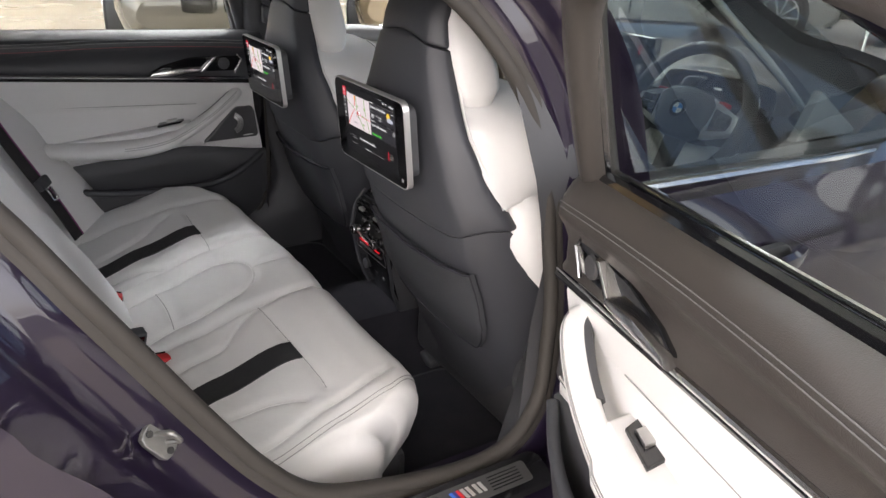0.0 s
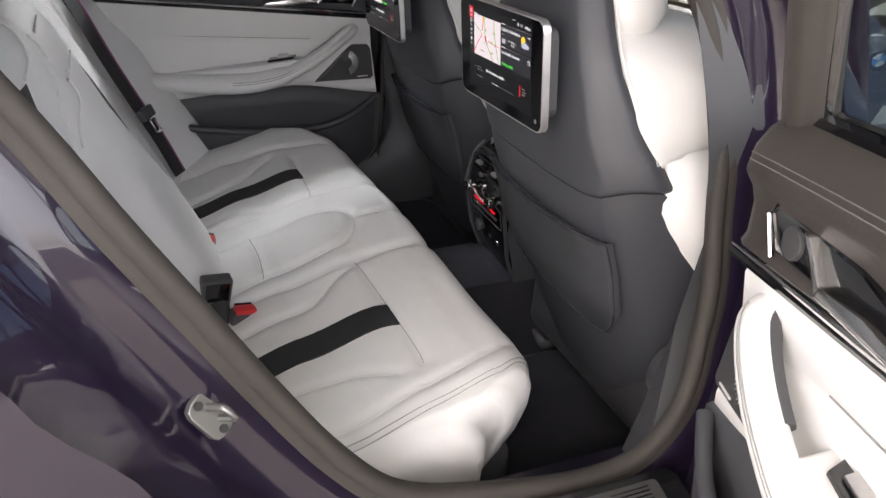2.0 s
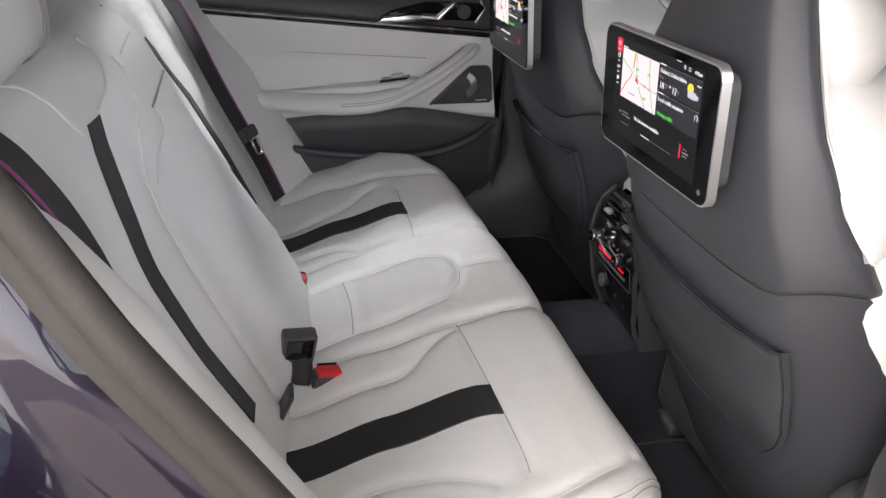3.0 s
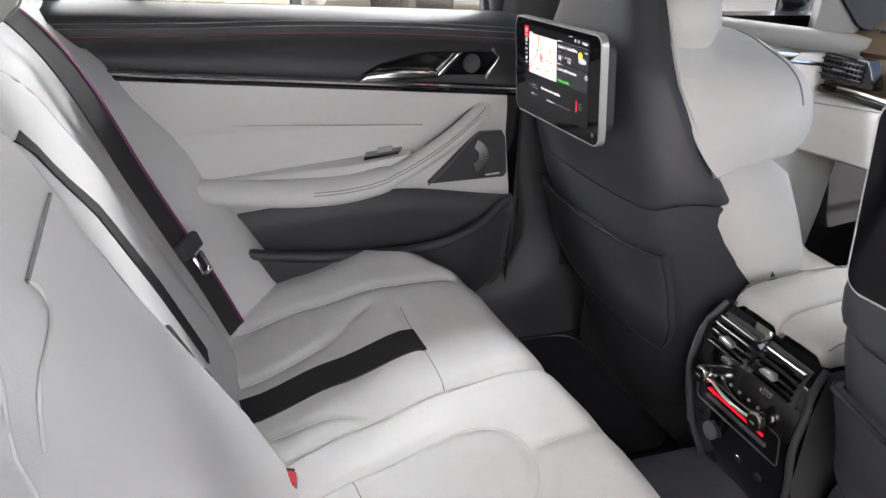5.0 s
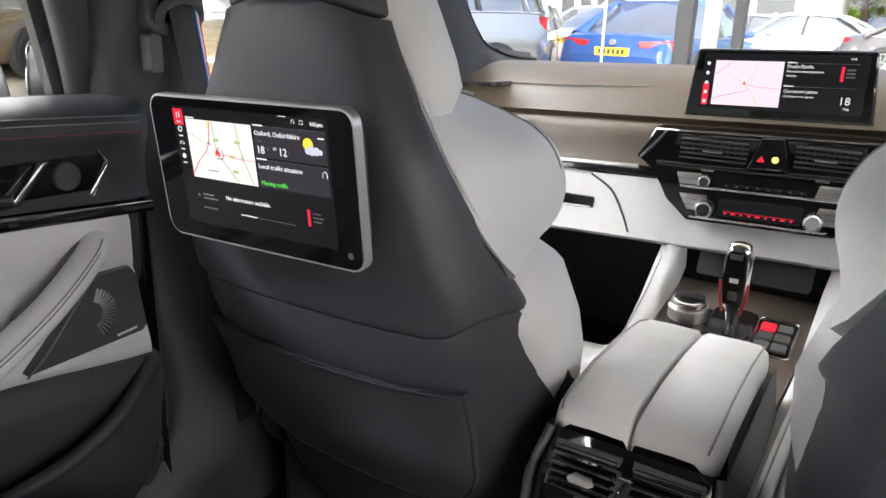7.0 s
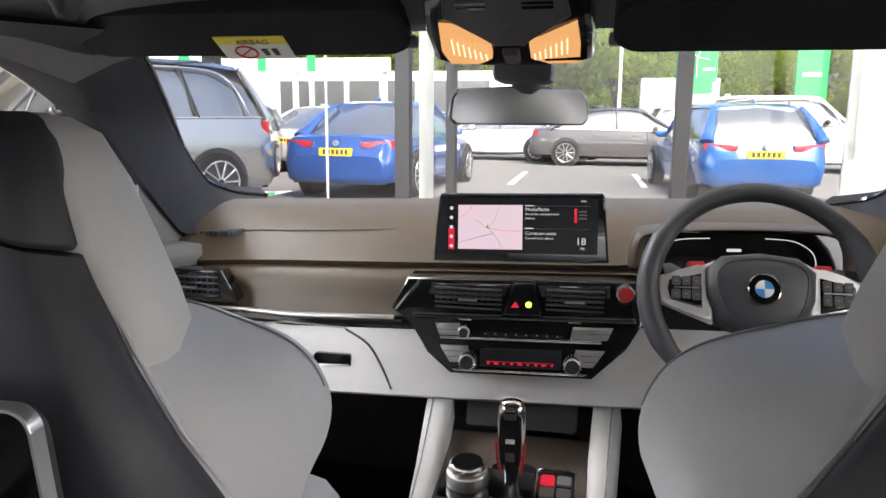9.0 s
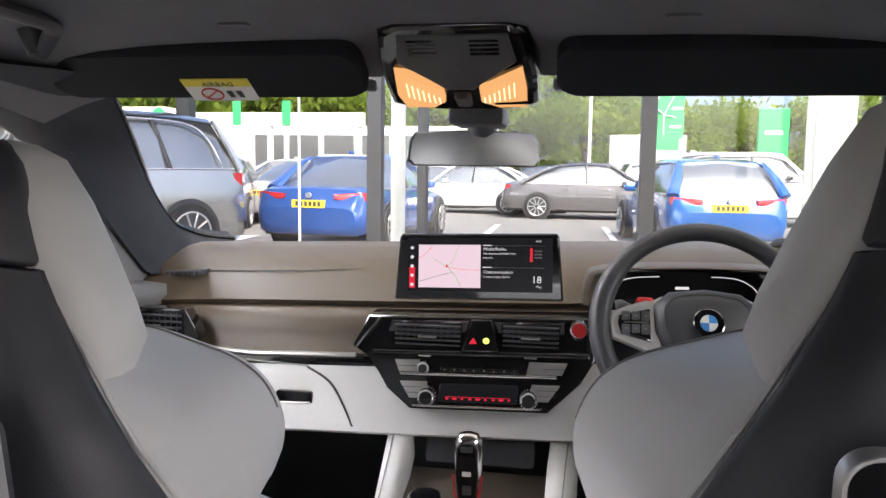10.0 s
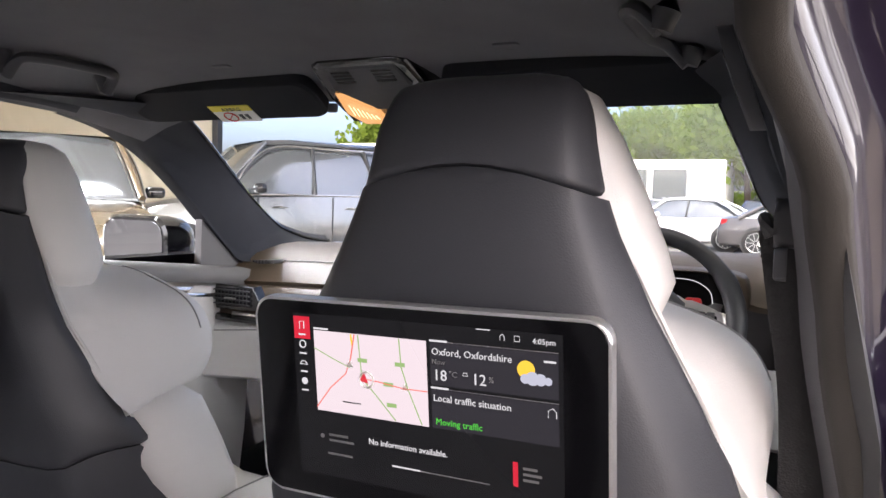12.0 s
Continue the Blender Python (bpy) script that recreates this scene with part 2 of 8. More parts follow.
def disc(c, r, axis, depth, n=24, bevel=0.0, bm=None):
    """A short cylinder at c along axis."""
    b2 = bmesh.new()
    bmesh.ops.create_cone(b2, cap_ends=True, segments=n, radius1=r, radius2=r, depth=depth)
    if bevel:
        bmesh.ops.bevel(b2, geom=[e for e in b2.edges if abs(e.verts[0].co.z - e.verts[1].co.z) < 1e-6], offset=bevel, segments=2, affect="EDGES", profile=0.5)
    q = Vector(axis).to_track_quat("Z", "Y").to_matrix().to_4x4()
    bmesh.ops.transform(b2, matrix=Matrix.Translation(c) @ q, verts=b2.verts)
    if bm is None:
        return b2
    me = bpy.data.meshes.new("tmp")
    b2.to_mesh(me)
    b2.free()
    bm.from_mesh(me)
    bpy.data.meshes.remove(me)
    return bm


def lettering(name, text, size, m, mat, parent, align="LEFT", depth=0.0002):
    """Raised writing in the built-in font; m carries its plane (x along the line, z off the surface)."""
    cu = bpy.data.curves.new(name, "FONT")
    cu.body, cu.size, cu.extrude, cu.align_x, cu.resolution_u = text, size, depth, align, 2
    tmp = bpy.data.objects.new(name, cu)
    me = bpy.data.meshes.new_from_object(tmp)
    bpy.data.objects.remove(tmp)
    bpy.data.curves.remove(cu)
    me.transform(m)
    me.materials.clear()
    me.materials.append(mat)
    ob = new(name, me)
    ob.parent = parent
    return ob


def lerp(tab, x):
    """A smooth value from a table of (x, value) pairs."""
    xs = [p[0] for p in tab]
    if x <= xs[0]:
        return tab[0][1]
    for (a, va), (b, vb) in zip(tab, tab[1:]):
        if x <= b:
            t = (x - a) / (b - a)
            t = t * t * (3 - 2 * t) * 0.5 + t * 0.5
            return va + (vb - va) * t
    return tab[-1][1]


def world_of(ob):
    m = Matrix(ob.matrix_basis)
    return world_of(ob.parent) @ ob.matrix_parent_inverse @ m if ob.parent else m


def part(name, bm, mat, parent, label="", smooth=40):
    ob = finish(name, bm, mat, None, label, smooth)
    ob.parent = parent
    ob.matrix_parent_inverse = world_of(parent).inverted()
    return ob


def setting(name, bm, mat, label, category="structure", smooth=40):
    return tagged(finish(name, bm, mat, None, "", smooth), label, category, kind="structure")


# ---- the car's shell ----
body = thing("saloon_car", (0, 0, 0.3), "dark violet saloon car body with one rear door open", "car")


def aperture(y, z):
    """How far out the rear door's opening lies; it leans inwards along the pillar between the doors."""
    back = lerp([(0.45, 0.785), (0.95, 0.785), (1.1, 0.745), (1.3, 0.64)], z)
    front = lerp([(0.45, 0.785), (0.56, 0.766), (0.69, 0.738), (0.85, 0.694), (1.02, 0.664), (1.13, 0.648), (1.235, 0.605), (1.3, 0.59)], z)
    w = min(1, max(0, (y - 0.42) / 0.3))
    return back + (front - back) * w


LOOP = spline([(0, y, z) for y, z in ((-0.10, 1.20), (0.04, 1.13), (0.125, 1.03), (0.215, 0.88), (0.29, 0.75), (0.36, 0.64), (0.43, 0.565), (0.53, 0.525), (0.68, 0.495),
                                     (0.785, 0.505), (0.848, 0.565), (0.880, 0.69), (0.892, 0.85), (0.865, 1.02), (0.805, 1.13), (0.70, 1.235), (0.5, 1.275), (0.25, 1.285), (0.0, 1.255))], 6, closed=True)


def loop_ring(off, dx):
    out, n = [], len(LOOP)
    for i, p in enumerate(LOOP):
        t = (LOOP[(i + 1) % n] - LOOP[i - 1]).normalized()
        nrm = Vector((0, -t.z, t.y))
        if nrm.dot(p - Vector((0, 0.4, 0.85))) < 0:
            nrm = -nrm
        q = p + nrm * off
        out.append(Vector((aperture(p.y, p.z) + dx, q.y, q.z)))
    return out


def loop_band(stations):
    return grid([loop_ring(o, d) for o, d in stations], cyc_u=True)


part("door_seal", loop_band([(0.024, -0.012), (0.008, -0.016), (-0.003, -0.009), (-0.006, 0.003), (-0.002, 0.012), (0.008, 0.015), (0.016, 0.009), (0.022, 0.012), (0.029, 0.010)]), RUBBER, body, "grey rubber door seal", 60)
part("door_jamb", loop_band([(0.022, 0.004), (0.030, 0.012), (0.044, 0.020), (0.062, 0.018), (0.076, 0.024), (0.086, 0.046), (0.098, 0.070), (0.116, 0.080), (0.127, 0.096), (0.140, 0.106)]), PAINT, body, "", 60)
part("inner_trim", loop_band([(0.022, -0.012), (0.026, -0.018), (0.045, -0.024), (0.07, -0.030)]), LINING, body, "", 60)

# rear quarter panel, outside
rows = []
for k in range(29):
    z = 0.32 + k * 0.026
    edge = lerp([(0.3, 0.33), (0.5, 0.30), (0.65, 0.245), (0.75, 0.175), (0.85, 0.105), (0.95, 0.04), (1.05, -0.03)], z)
    r = []
    for j in range(14):
        u = j / 13
        y = edge - 0.10 - u * 1.1 + 0.09 * (1 - u) ** 3
        x = 0.893 + 0.035 * math.sin(math.pi * min(u * 1.3, 1)) - 0.10 * max(0, z - 0.85) ** 1.2 * 2 - 0.12 * u * u
        swell = 1 - (1 - u) ** 4
        x += swell * lerp([(0.32, 0.06), (0.55, 0.085), (0.68, 0.07), (0.80, 0.025), (0.90, 0.0)], z)
        r.append((x, y, z))
    rows.append(r)
part("quarter_panel", grid(rows), PAINT, body, "", 80)
# sill outside, floor pan and underside
part("sill", grid([[(x, y, z) for y in (-0.3, 0.2, 0.6, 1.0, 1.9)] for x, z in ((0.70, 0.44), (0.80, 0.46), (0.875, 0.43), (0.905, 0.40), (0.91, 0.34), (0.88, 0.26), (0.80, 0.20))]), PAINT, body)
part("floor_pan", box(0, 0.75, 0.205, 1.62, 3.4, 0.03, 0.005), PLASTIC, body)
part("bulkhead", box(0, 2.12, 0.55, 1.6, 0.04, 0.75, 0.005), PLASTIC, body)
part("rear_bulkhead", box(0, -0.45, 0.70, 1.5, 0.04, 0.9, 0.005), PLASTIC, body)
part("parcel_shelf", box(0, -0.22, 0.93, 1.36, 0.42, 0.03, 0.01), LINING, body)
part("bonnet", grid([[(x, y, z + 0.05 * (1 - (x / 0.8) ** 2)) for x in (-0.85, -0.5, -0.2, 0.2, 0.5, 0.85)] for y, z in ((2.12, 0.93), (2.4, 0.90), (2.9, 0.84), (3.2, 0.74), (3.3, 0.5))]), PAINT, body)


def rail(sx):
    """Roof side rail with the A-pillar's trim down to the dash."""
    if sx < 0:
        ws = ((0.50, 1.36, 1.298), (0.56, 1.42, 1.27), (0.65, 1.61, 1.20), (0.76, 1.88, 1.09), (0.82, 2.10, 0.99))
        wi = ((0.670, 0.95, 1.287), (0.685, 1.17, 1.284), (0.694, 1.36, 1.246), (0.702, 1.57, 1.108), (0.710, 1.76, 0.935))
        swell, thick = 1.0, 1.0
    else:
        ws = ((0.495, 1.26, 1.300), (0.519, 1.33, 1.271), (0.540, 1.42, 1.215), (0.572, 1.60, 1.128), (0.612, 1.75, 1.093))
        wi = ((0.605, 1.00, 1.300), (0.584, 1.166, 1.300), (0.586, 1.30, 1.208), (0.630, 1.466, 1.10), (0.655, 1.60, 1.00))
        swell, thick = 0.2, 0.45
    ws, wi = (spline([(sx * x, y, z) for x, y, z in ln], 5) for ln in (ws, wi))
    rows = []
    for a, b in zip(ws, wi):
        d = b - a
        inn = Vector((-sx * 0.02, 0, 0.0)) * swell
        out = Vector((sx * 0.06, 0.02, 0.03)) * thick
        rows.append([a + out * 0.3, a, a + d * 0.15 + inn * 0.8, a + d * 0.5 + inn * 1.2, a + d * 0.85 + inn * 0.8, b, b + out * 0.4, b + out, a + d * 0.4 + out * 1.3])
    part("a_pillar_trim", grid(rows, cyc_u=True, caps=True), PILLAR, body, "", 60)
    pts = spline([(sx * x, y, z) for x, y, z in ((0.60, -0.55, 1.17), (0.625, -0.1, 1.25), (0.635, 0.4, 1.29), (0.640, 0.9, 1.306), (0.652, 1.15, 1.306), (0.672, 1.32, 1.283))], 5)
    part("roof_rail", tube(pts, 0.045, 10, flat=0.6), PILLAR, body, "", 60)
    # outer roof rail with a painted skin
    pts = spline([(sx * x, y, z) for x, y, z in ((0.68, -0.55, 1.20), (0.69, -0.1, 1.285), (0.70, 0.4, 1.325), (0.70, 0.9, 1.335), (0.720, 1.2, 1.328), (0.765, 1.5, 1.235), (0.85, 2.1, 0.985))], 5)
    part("roof_frame", tube(pts, 0.04, 10, flat=0.8), PAINT, body, "", 60)


rail(-1)
rail(1)


def roof_z(y):
    return lerp([(-0.6, 1.27), (0.0, 1.330), (0.6, 1.354), (1.0, 1.350), (1.2, 1.339), (1.4, 1.300)], y)


rows = []
for k in range(21):
    y = -0.6 + k * 0.0995
    rows.append([(x, y, roof_z(y) - 0.058 * (abs(x) / 0.64) ** 5) for x in [-0.66 + 0.066 * j for j in range(21)]])
liner = thing("headliner", (0, 0.4, 1.33), "anthracite suede headliner over the whole cabin", "headliner")
part("roof_lining", grid(rows[:18]), LINING, liner, "", 60)
part("front_lining", grid(rows[17:]), LINING, liner, "", 60)
rows = []
for k in range(12):
    y = -0.62 + k * 0.187
    rows.append([(x, y, roof_z(y) + 0.06 - 0.07 * (abs(x) / 0.7) ** 3) for x in [-0.70 + 0.14 * j for j in range(11)]])
part("roof_skin", grid(rows), PAINT, body)


NEAR_PILLAR = ((0.28, 0.70, 0.70, 1.16), (0.40, 0.71, 0.80, 1.08), (0.52, 0.70, 0.84, 1.02), (0.66, 0.70, 0.845, 0.99), (0.80, 0.705, 0.835, 0.98), (0.95, 0.70, 0.80, 0.975), (1.10, 0.668, 0.765, 0.965), (1.22, 0.635, 0.73, 0.96), (1.31, 0.60, 0.68, 0.97))
FAR_PILLAR = ((0.22, 0.72, 0.60, 1.30), (0.30, 0.715, 0.66, 1.22), (0.36, 0.705, 0.72, 1.15), (0.400, 0.700, 0.79, 1.10), (0.425, 0.698, 0.852, 1.08), (0.47, 0.696, 0.880, 1.06), (0.52, 0.695, 0.894, 1.04), (0.57, 0.695, 0.888, 1.02), (0.66, 0.695, 0.868, 1.0), (0.80, 0.70, 0.845, 0.985), (0.95, 0.695, 0.835, 0.975), (1.10, 0.668, 0.815, 0.965), (1.22, 0.640, 0.79, 0.96), (1.31, 0.61, 0.75, 0.97))


def b_pillar(sx):
    """Inside trim of the pillar between the doors."""
    rows = []
    table = FAR_PILLAR if sx < 0 else NEAR_PILLAR
    for z, x, y0, y1 in table:
        if sx > 0 and z > 0.5:
            lean = min(1, (z - 0.5) / 0.3)
            x, y0, y1 = x - 0.012 * lean, y0 + 0.06 * lean, y1 + 0.03 * lean
        o = 0.1 if sx > 0 and z > 0.6 else 1
        if sx < 0:
            flare = 0.035 * max(0, 1 - (z - 0.22) / 0.45)
            rows.append([(-x - 0.05, y0 - 0.012, z), (-x, y0 + 0.004, z), (-x + 0.012, y0 + 0.012, z), (-x + 0.014 + flare * 0.3, y0 + 0.035, z), (-x + 0.022 + flare, y0 + 0.075, z), (-x + 0.030 + flare, (y0 + y1) / 2 + 0.03, z), (-x + 0.02 + flare, y1 - 0.02, z), (-x, y1, z), (-x - 0.05, y1, z)])
            continue
        rows.append([(sx * (x + 0.05 * o), y0 - 0.012 * o, z), (sx * x, y0 + 0.006, z), (sx * (x - 0.016), y0 + 0.03, z), (sx * (x - 0.022), (y0 + y1) / 2, z), (sx * (x - 0.016), y1 - 0.03, z), (sx * x, y1 - 0.006, z), (sx * (x + 0.05 * o), y1, z), (sx * (x + 0.10 * o), (y0 + y1) / 2, z)])
    part("b_pillar_trim", grid(rows, cyc_u=True, caps=True), PLASTIC, body, "", 60)


b_pillar(-1)
b_pillar(1)

# left outside skin, windows and their frames
rows = [[(x, y, z) for y in (-1.0, -0.4, 0.2, 0.8, 1.4, 2.0, 2.4)] for z, x in ((0.2, -0.85), (0.35, -0.90), (0.6, -0.93), (0.85, -0.90), (0.97, -0.86), (0.975, -0.74))]
part("side_panel", grid(rows), PAINT, body)


def pane(name, pts, mat, parent):
    bm = bmesh.new()
    v = [bm.verts.new(p) for p in pts]
    bm.faces.new(v)
    ob = part(name, bm, mat, parent)
    ob.visible_shadow = False
    return ob


def side_z(z):
    return 0.79 - 0.45 * max(0, z - 0.97)


pane("rear_side_window", [(-side_z(z), y, z) for y, z in ((-0.15, 0.985), (0.83, 0.975), (0.75, 1.26), (0.3, 1.28), (-0.05, 1.22))], TINTED, body)
pane("front_side_window", [(-side_z(z), y, z) for y, z in ((0.98, 0.975), (1.80, 0.93), (1.58, 1.13), (1.36, 1.26), (1.1, 1.30), (0.95, 1.30))], GLASS, body)
pane("windscreen", [(-0.57, 1.37, 1.31), (0.57, 1.37, 1.31), (0.86, 2.13, 0.99), (-0.86, 2.13, 0.99)], GLASS, body)
# unseen pane, its tinted shadow dims the rear lamp
pane("rear_window", [(-0.55, -0.5, 1.24), (0.55, -0.5, 1.24), (0.65, -0.95, 0.98), (-0.65, -0.95, 0.98)], REARGLASS, body).visible_shadow = True
pane("front_side_window", [(side_z(z), y, z) for y, z in ((0.98, 0.975), (1.80, 0.93), (1.58, 1.13), (1.36, 1.26), (1.1, 1.30), (0.95, 1.30))], NEARGLASS, body).visible_shadow = True
part("window_frame", tube([(-0.79, 0.832, 0.985), (-0.73, 0.765, 1.25), (-0.70, 0.6, 1.285)], 0.020, 8, flat=1.6), PLASTIC, body)
part("window_frame", tube([(-0.80, 0.955, 0.975), (-0.72, 0.925, 1.25), (-0.69, 0.95, 1.29)], 0.022, 8, flat=1.6), PLASTIC, body)
part("c_pillar_trim", grid([[(-0.70, y, z) for y, z in ((-0.60, 0.95), (0.12, 0.92))], [(-0.67, y, z) for y, z in ((-0.60, 1.1), (-0.02, 1.1))], [(-0.62, y, z) for y, z in ((-0.60, 1.26), (-0.10, 1.26))]]), LINING, body)

# pillar trim that rounds off the windscreen's lower corners, and the black seal round the glass
for sx, glass, door in (
        (-1, ((0.56, 1.40, 1.290), (0.589, 1.476, 1.261), (0.655, 1.63, 1.196), (0.745, 1.83, 1.111), (0.795, 1.99, 1.041), (0.80, 2.06, 1.014), (0.77, 2.12, 0.992), (0.70, 2.135, 0.986)),
         ((0.680, 1.22, 1.277), (0.690, 1.33, 1.254), (0.695, 1.43, 1.208), (0.700, 1.53, 1.138), (0.704, 1.63, 1.048), (0.706, 1.70, 0.985), (0.700, 1.745, 0.950), (0.655, 1.80, 0.950))),
        (1, ((0.519, 1.33, 1.269), (0.540, 1.42, 1.213), (0.572, 1.60, 1.126), (0.612, 1.75, 1.091), (0.634, 1.84, 1.066), (0.637, 1.89, 1.048), (0.617, 1.93, 1.032), (0.55, 1.96, 1.018)),
         ((0.584, 1.22, 1.262), (0.592, 1.33, 1.190), (0.622, 1.44, 1.115), (0.645, 1.55, 1.035), (0.656, 1.63, 0.985), (0.662, 1.70, 0.950), (0.650, 1.76, 0.940), (0.59, 1.82, 0.935)))):
    glass, door = (spline([(sx * x, y, z) for x, y, z in ln], 4) for ln in (glass, door))
    swell = 1.0 if sx < 0 else 0.3
    rows = []
    for p, q in zip(glass, door):
        d = q - p
        rows.append([p + Vector((sx * 0.03, 0.02, 0.02)), p, p + d * 0.18 + Vector((-sx * 0.012 * swell, 0, 0.004)), p + d * 0.45 + Vector((-sx * 0.020 * swell, 0, 0.004)), p + d * 0.75 + Vector((-sx * 0.016 * swell, 0, 0)), q, q + Vector((sx * 0.04 * swell, 0, 0))])
    part("pillar_base_trim", grid(rows), PILLAR, body, "", 70)
    part("windscreen_seal", tube([p + Vector((0, 0.002, 0.004)) for p in glass], 0.005, 6), PIANO, body)
# latch and seal on the far pillar
part("pillar_seal", tube(spline([(-0.705, 0.872, 0.50), (-0.708, 0.884, 0.70), (-0.704, 0.872, 0.85), (-0.69, 0.845, 1.0)], 4), 0.010, 8), PIANO, body)
part("pillar_latch", box(-0.700, 0.884, 0.838, 0.012, 0.010, 0.034, 0.003), CHROME, body, "small chrome latch")

# front door on the near side, shut, seen from outside through the open door's glass
rows = []
for z, x in ((0.30, 0.89), (0.42, 0.93), (0.55, 0.938), (0.72, 0.945), (0.80, 0.948), (0.88, 0.93), (0.955, 0.885), (0.965, 0.83)):
    rows.append([(x - 0.02 * ((y - 1.4) / 0.6) ** 2, y, z) for y in (0.90, 0.93, 1.1, 1.3, 1.5, 1.7, 1.9, 2.3)])
fd = thing("front_door", (0.85, 1.4, 0.3), "dark violet front car door, shut, with chrome window strip", "car door")
part("door_skin", grid(rows), PAINT, fd)
part("inner_panel", box(0.75, 1.42, 0.68, 0.05, 0.95, 0.55, 0.02), PLASTIC, fd)
part("window_strip", tube([(0.835, 0.9, 0.972), (0.845, 1.3, 0.966), (0.84, 1.8, 0.945)], 0.012, 8, flat=0.7), CHROME, fd)
hd = part("door_handle", tube(spline([(0.95, 1.02, 0.855), (0.975, 1.06, 0.86), (0.978, 1.15, 0.86), (0.955, 1.22, 0.855)], 4), 0.012, 8, flat=1.5), PAINT, fd)
part("handle_recess", slab(rounded(0.16, 0.06, 0.03, cx=1.12, cy=0.85), lambda a, b, d: (d, a, b), 0.940, 0.952, 0.003), PLASTIC, fd)


def wing_mirror(sx, at):
    m = thing("wing_mirror", at, "black door mirror with a silver glass", "mirror", "door mirrors")
    x, y, z = at
    rows = []
    for k, (dy, s) in enumerate(((-0.050, 0.92), (-0.045, 1.0), (0.0, 1.0), (0.05, 0.92), (0.085, 0.7), (0.10, 0.3))):
        rows.append([(x + a * s, y + dy, z + b * s) for a, b in rounded(0.25, 0.155, 0.055, 5)])
    part("housing", grid(rows, cyc_u=True, caps=True), PIANO, m)
    part("glass", slab(rounded(0.222, 0.128, 0.045), lambda a, b, d: (x + a, y - d, z + b), 0.048, 0.0525, 0.001), MIRROR, m, "silver mirror glass")
    part("foot", tube([(x - sx * 0.06, y + 0.02, z - 0.05), (x - sx * 0.12, y + 0.03, z - 0.075), (x - sx * 0.18, y + 0.04, z - 0.09)], 0.022, 8), PIANO, m)


MIRROR = material("mirror_silver", (0.30, 0.31, 0.32), 0.01, metal=1.0, vary=0.02, scale=3)
wing_mirror(-1, (-1.0, 1.70, 0.985))
wing_mirror(1, (1.0, 1.70, 0.985))
# silver tube in place of the bright reflection along the seal
part("door_frame_trim", tube(spline([(0.612, 1.13, 1.300), (0.610, 1.25, 1.255), (0.622, 1.36, 1.180), (0.655, 1.48, 1.085), (0.680, 1.58, 0.995)], 5), 0.008, 8), SILVER, body, "silver line along the door frame")
part("quarter_glass_trim", slab([(1.50, 0.95), (1.72, 0.95), (1.55, 1.05)], lambda a, b, d: (d, a, b), 0.705, 0.725, 0.004), GREYP, body)
part("quarter_glass_trim", slab([(1.612, 0.935), (1.760, 0.930), (1.715, 0.995), (1.676, 1.038), (1.645, 1.058), (1.616, 1.064)], lambda a, b, d: (-d, a, b), 0.715, 0.740, 0.006), GREYP, body)
# lock striker on the pillar
STEEL = material("dull_zinc_steel", (0.30, 0.30, 0.29), 0.42, metal=0.9, vary=0.2, scale=60)
DARKBOLT = material("dark_bolt_head", (0.06, 0.06, 0.06), 0.5, metal=0.6, vary=0.2, scale=60)
SN, ST = Vector((0.72, 0.50, 0.42)).normalized(), Vector((0.0, 0.5, -0.866))
ST = (ST - SN * ST.dot(SN)).normalized()
SB = SN.cross(ST)


def sf(a, b, d):
    return Vector((0.810, 0.224, 0.748)) + ST * a + SB * b + SN * d


st = part("lock_striker", slab(rounded(0.050, 0.031, 0.010, 2), sf, -0.004, 0.003, 0.0015), STEEL, body, "steel lock striker plate")
part("striker_loop", tube(spline([sf(-0.009, 0.004, 0.0), sf(-0.009, 0.004, 0.020), sf(-0.007, 0.004, 0.028), sf(0.007, 0.004, 0.028), sf(0.009, 0.004, 0.020), sf(0.009, 0.004, 0.0)], 4), 0.0036, 8), STEEL, st, "steel loop")
for a in (-0.018, 0.018):
    part("bolt", disc(sf(a, -0.002, 0.004), 0.0045, SN, 0.003, 8), DARKBOLT, st)

# tread plate with its badge
tp = thing("tread_plate", (0.84, 0.6, 0.47), "black ribbed door sill plate with a three-colour badge", "sill plate")
TPZ = 0.492
TREADGREY = material("dark_brushed_tread", (0.085, 0.085, 0.085), 0.38, metal=0.5, vary=0.2, scale=40, grain=0.2, grain_scale=300)


def tread(a, b, d):
    return Vector((0.842 + b * 0.96, a, TPZ - b * 0.28 + d))


part("plate", slab(rounded(0.385, 0.062, 0.014, cx=0.625), tread, -0.01, 0.004, 0.002), PIANO, tp)
part("insert", slab(rounded(0.325, 0.038, 0.006, cx=0.620), tread, 0.003, 0.006, 0.001), TREADGREY, tp, "dark brushed insert")
for k in range(5):
    for a0, a1 in ((0.475 + 0.012 * k, 0.612), (0.705, 0.765)):
        part("rib", slab([(a0, -0.012 + k * 0.0058), (a1, -0.012 + k * 0.0058), (a1, -0.0107 + k * 0.0058), (a0, -0.0107 + k * 0.0058)], tread, 0.005, 0.0068), PIANO, tp)
BLUE = material("badge_blue", (0.03, 0.12, 0.5), 0.4, vary=0.05)
for k, mt in enumerate((BLUE, material("badge_navy", (0.02, 0.02, 0.12), 0.4, vary=0.05), RED)):
    part("badge_stripe", slab([(0.632 + k * 0.006, -0.010), (0.6375 + k * 0.006, -0.010), (0.6425 + k * 0.006, 0.008), (0.637 + k * 0.006, 0.008)], tread, 0.0055, 0.0072), mt, tp)
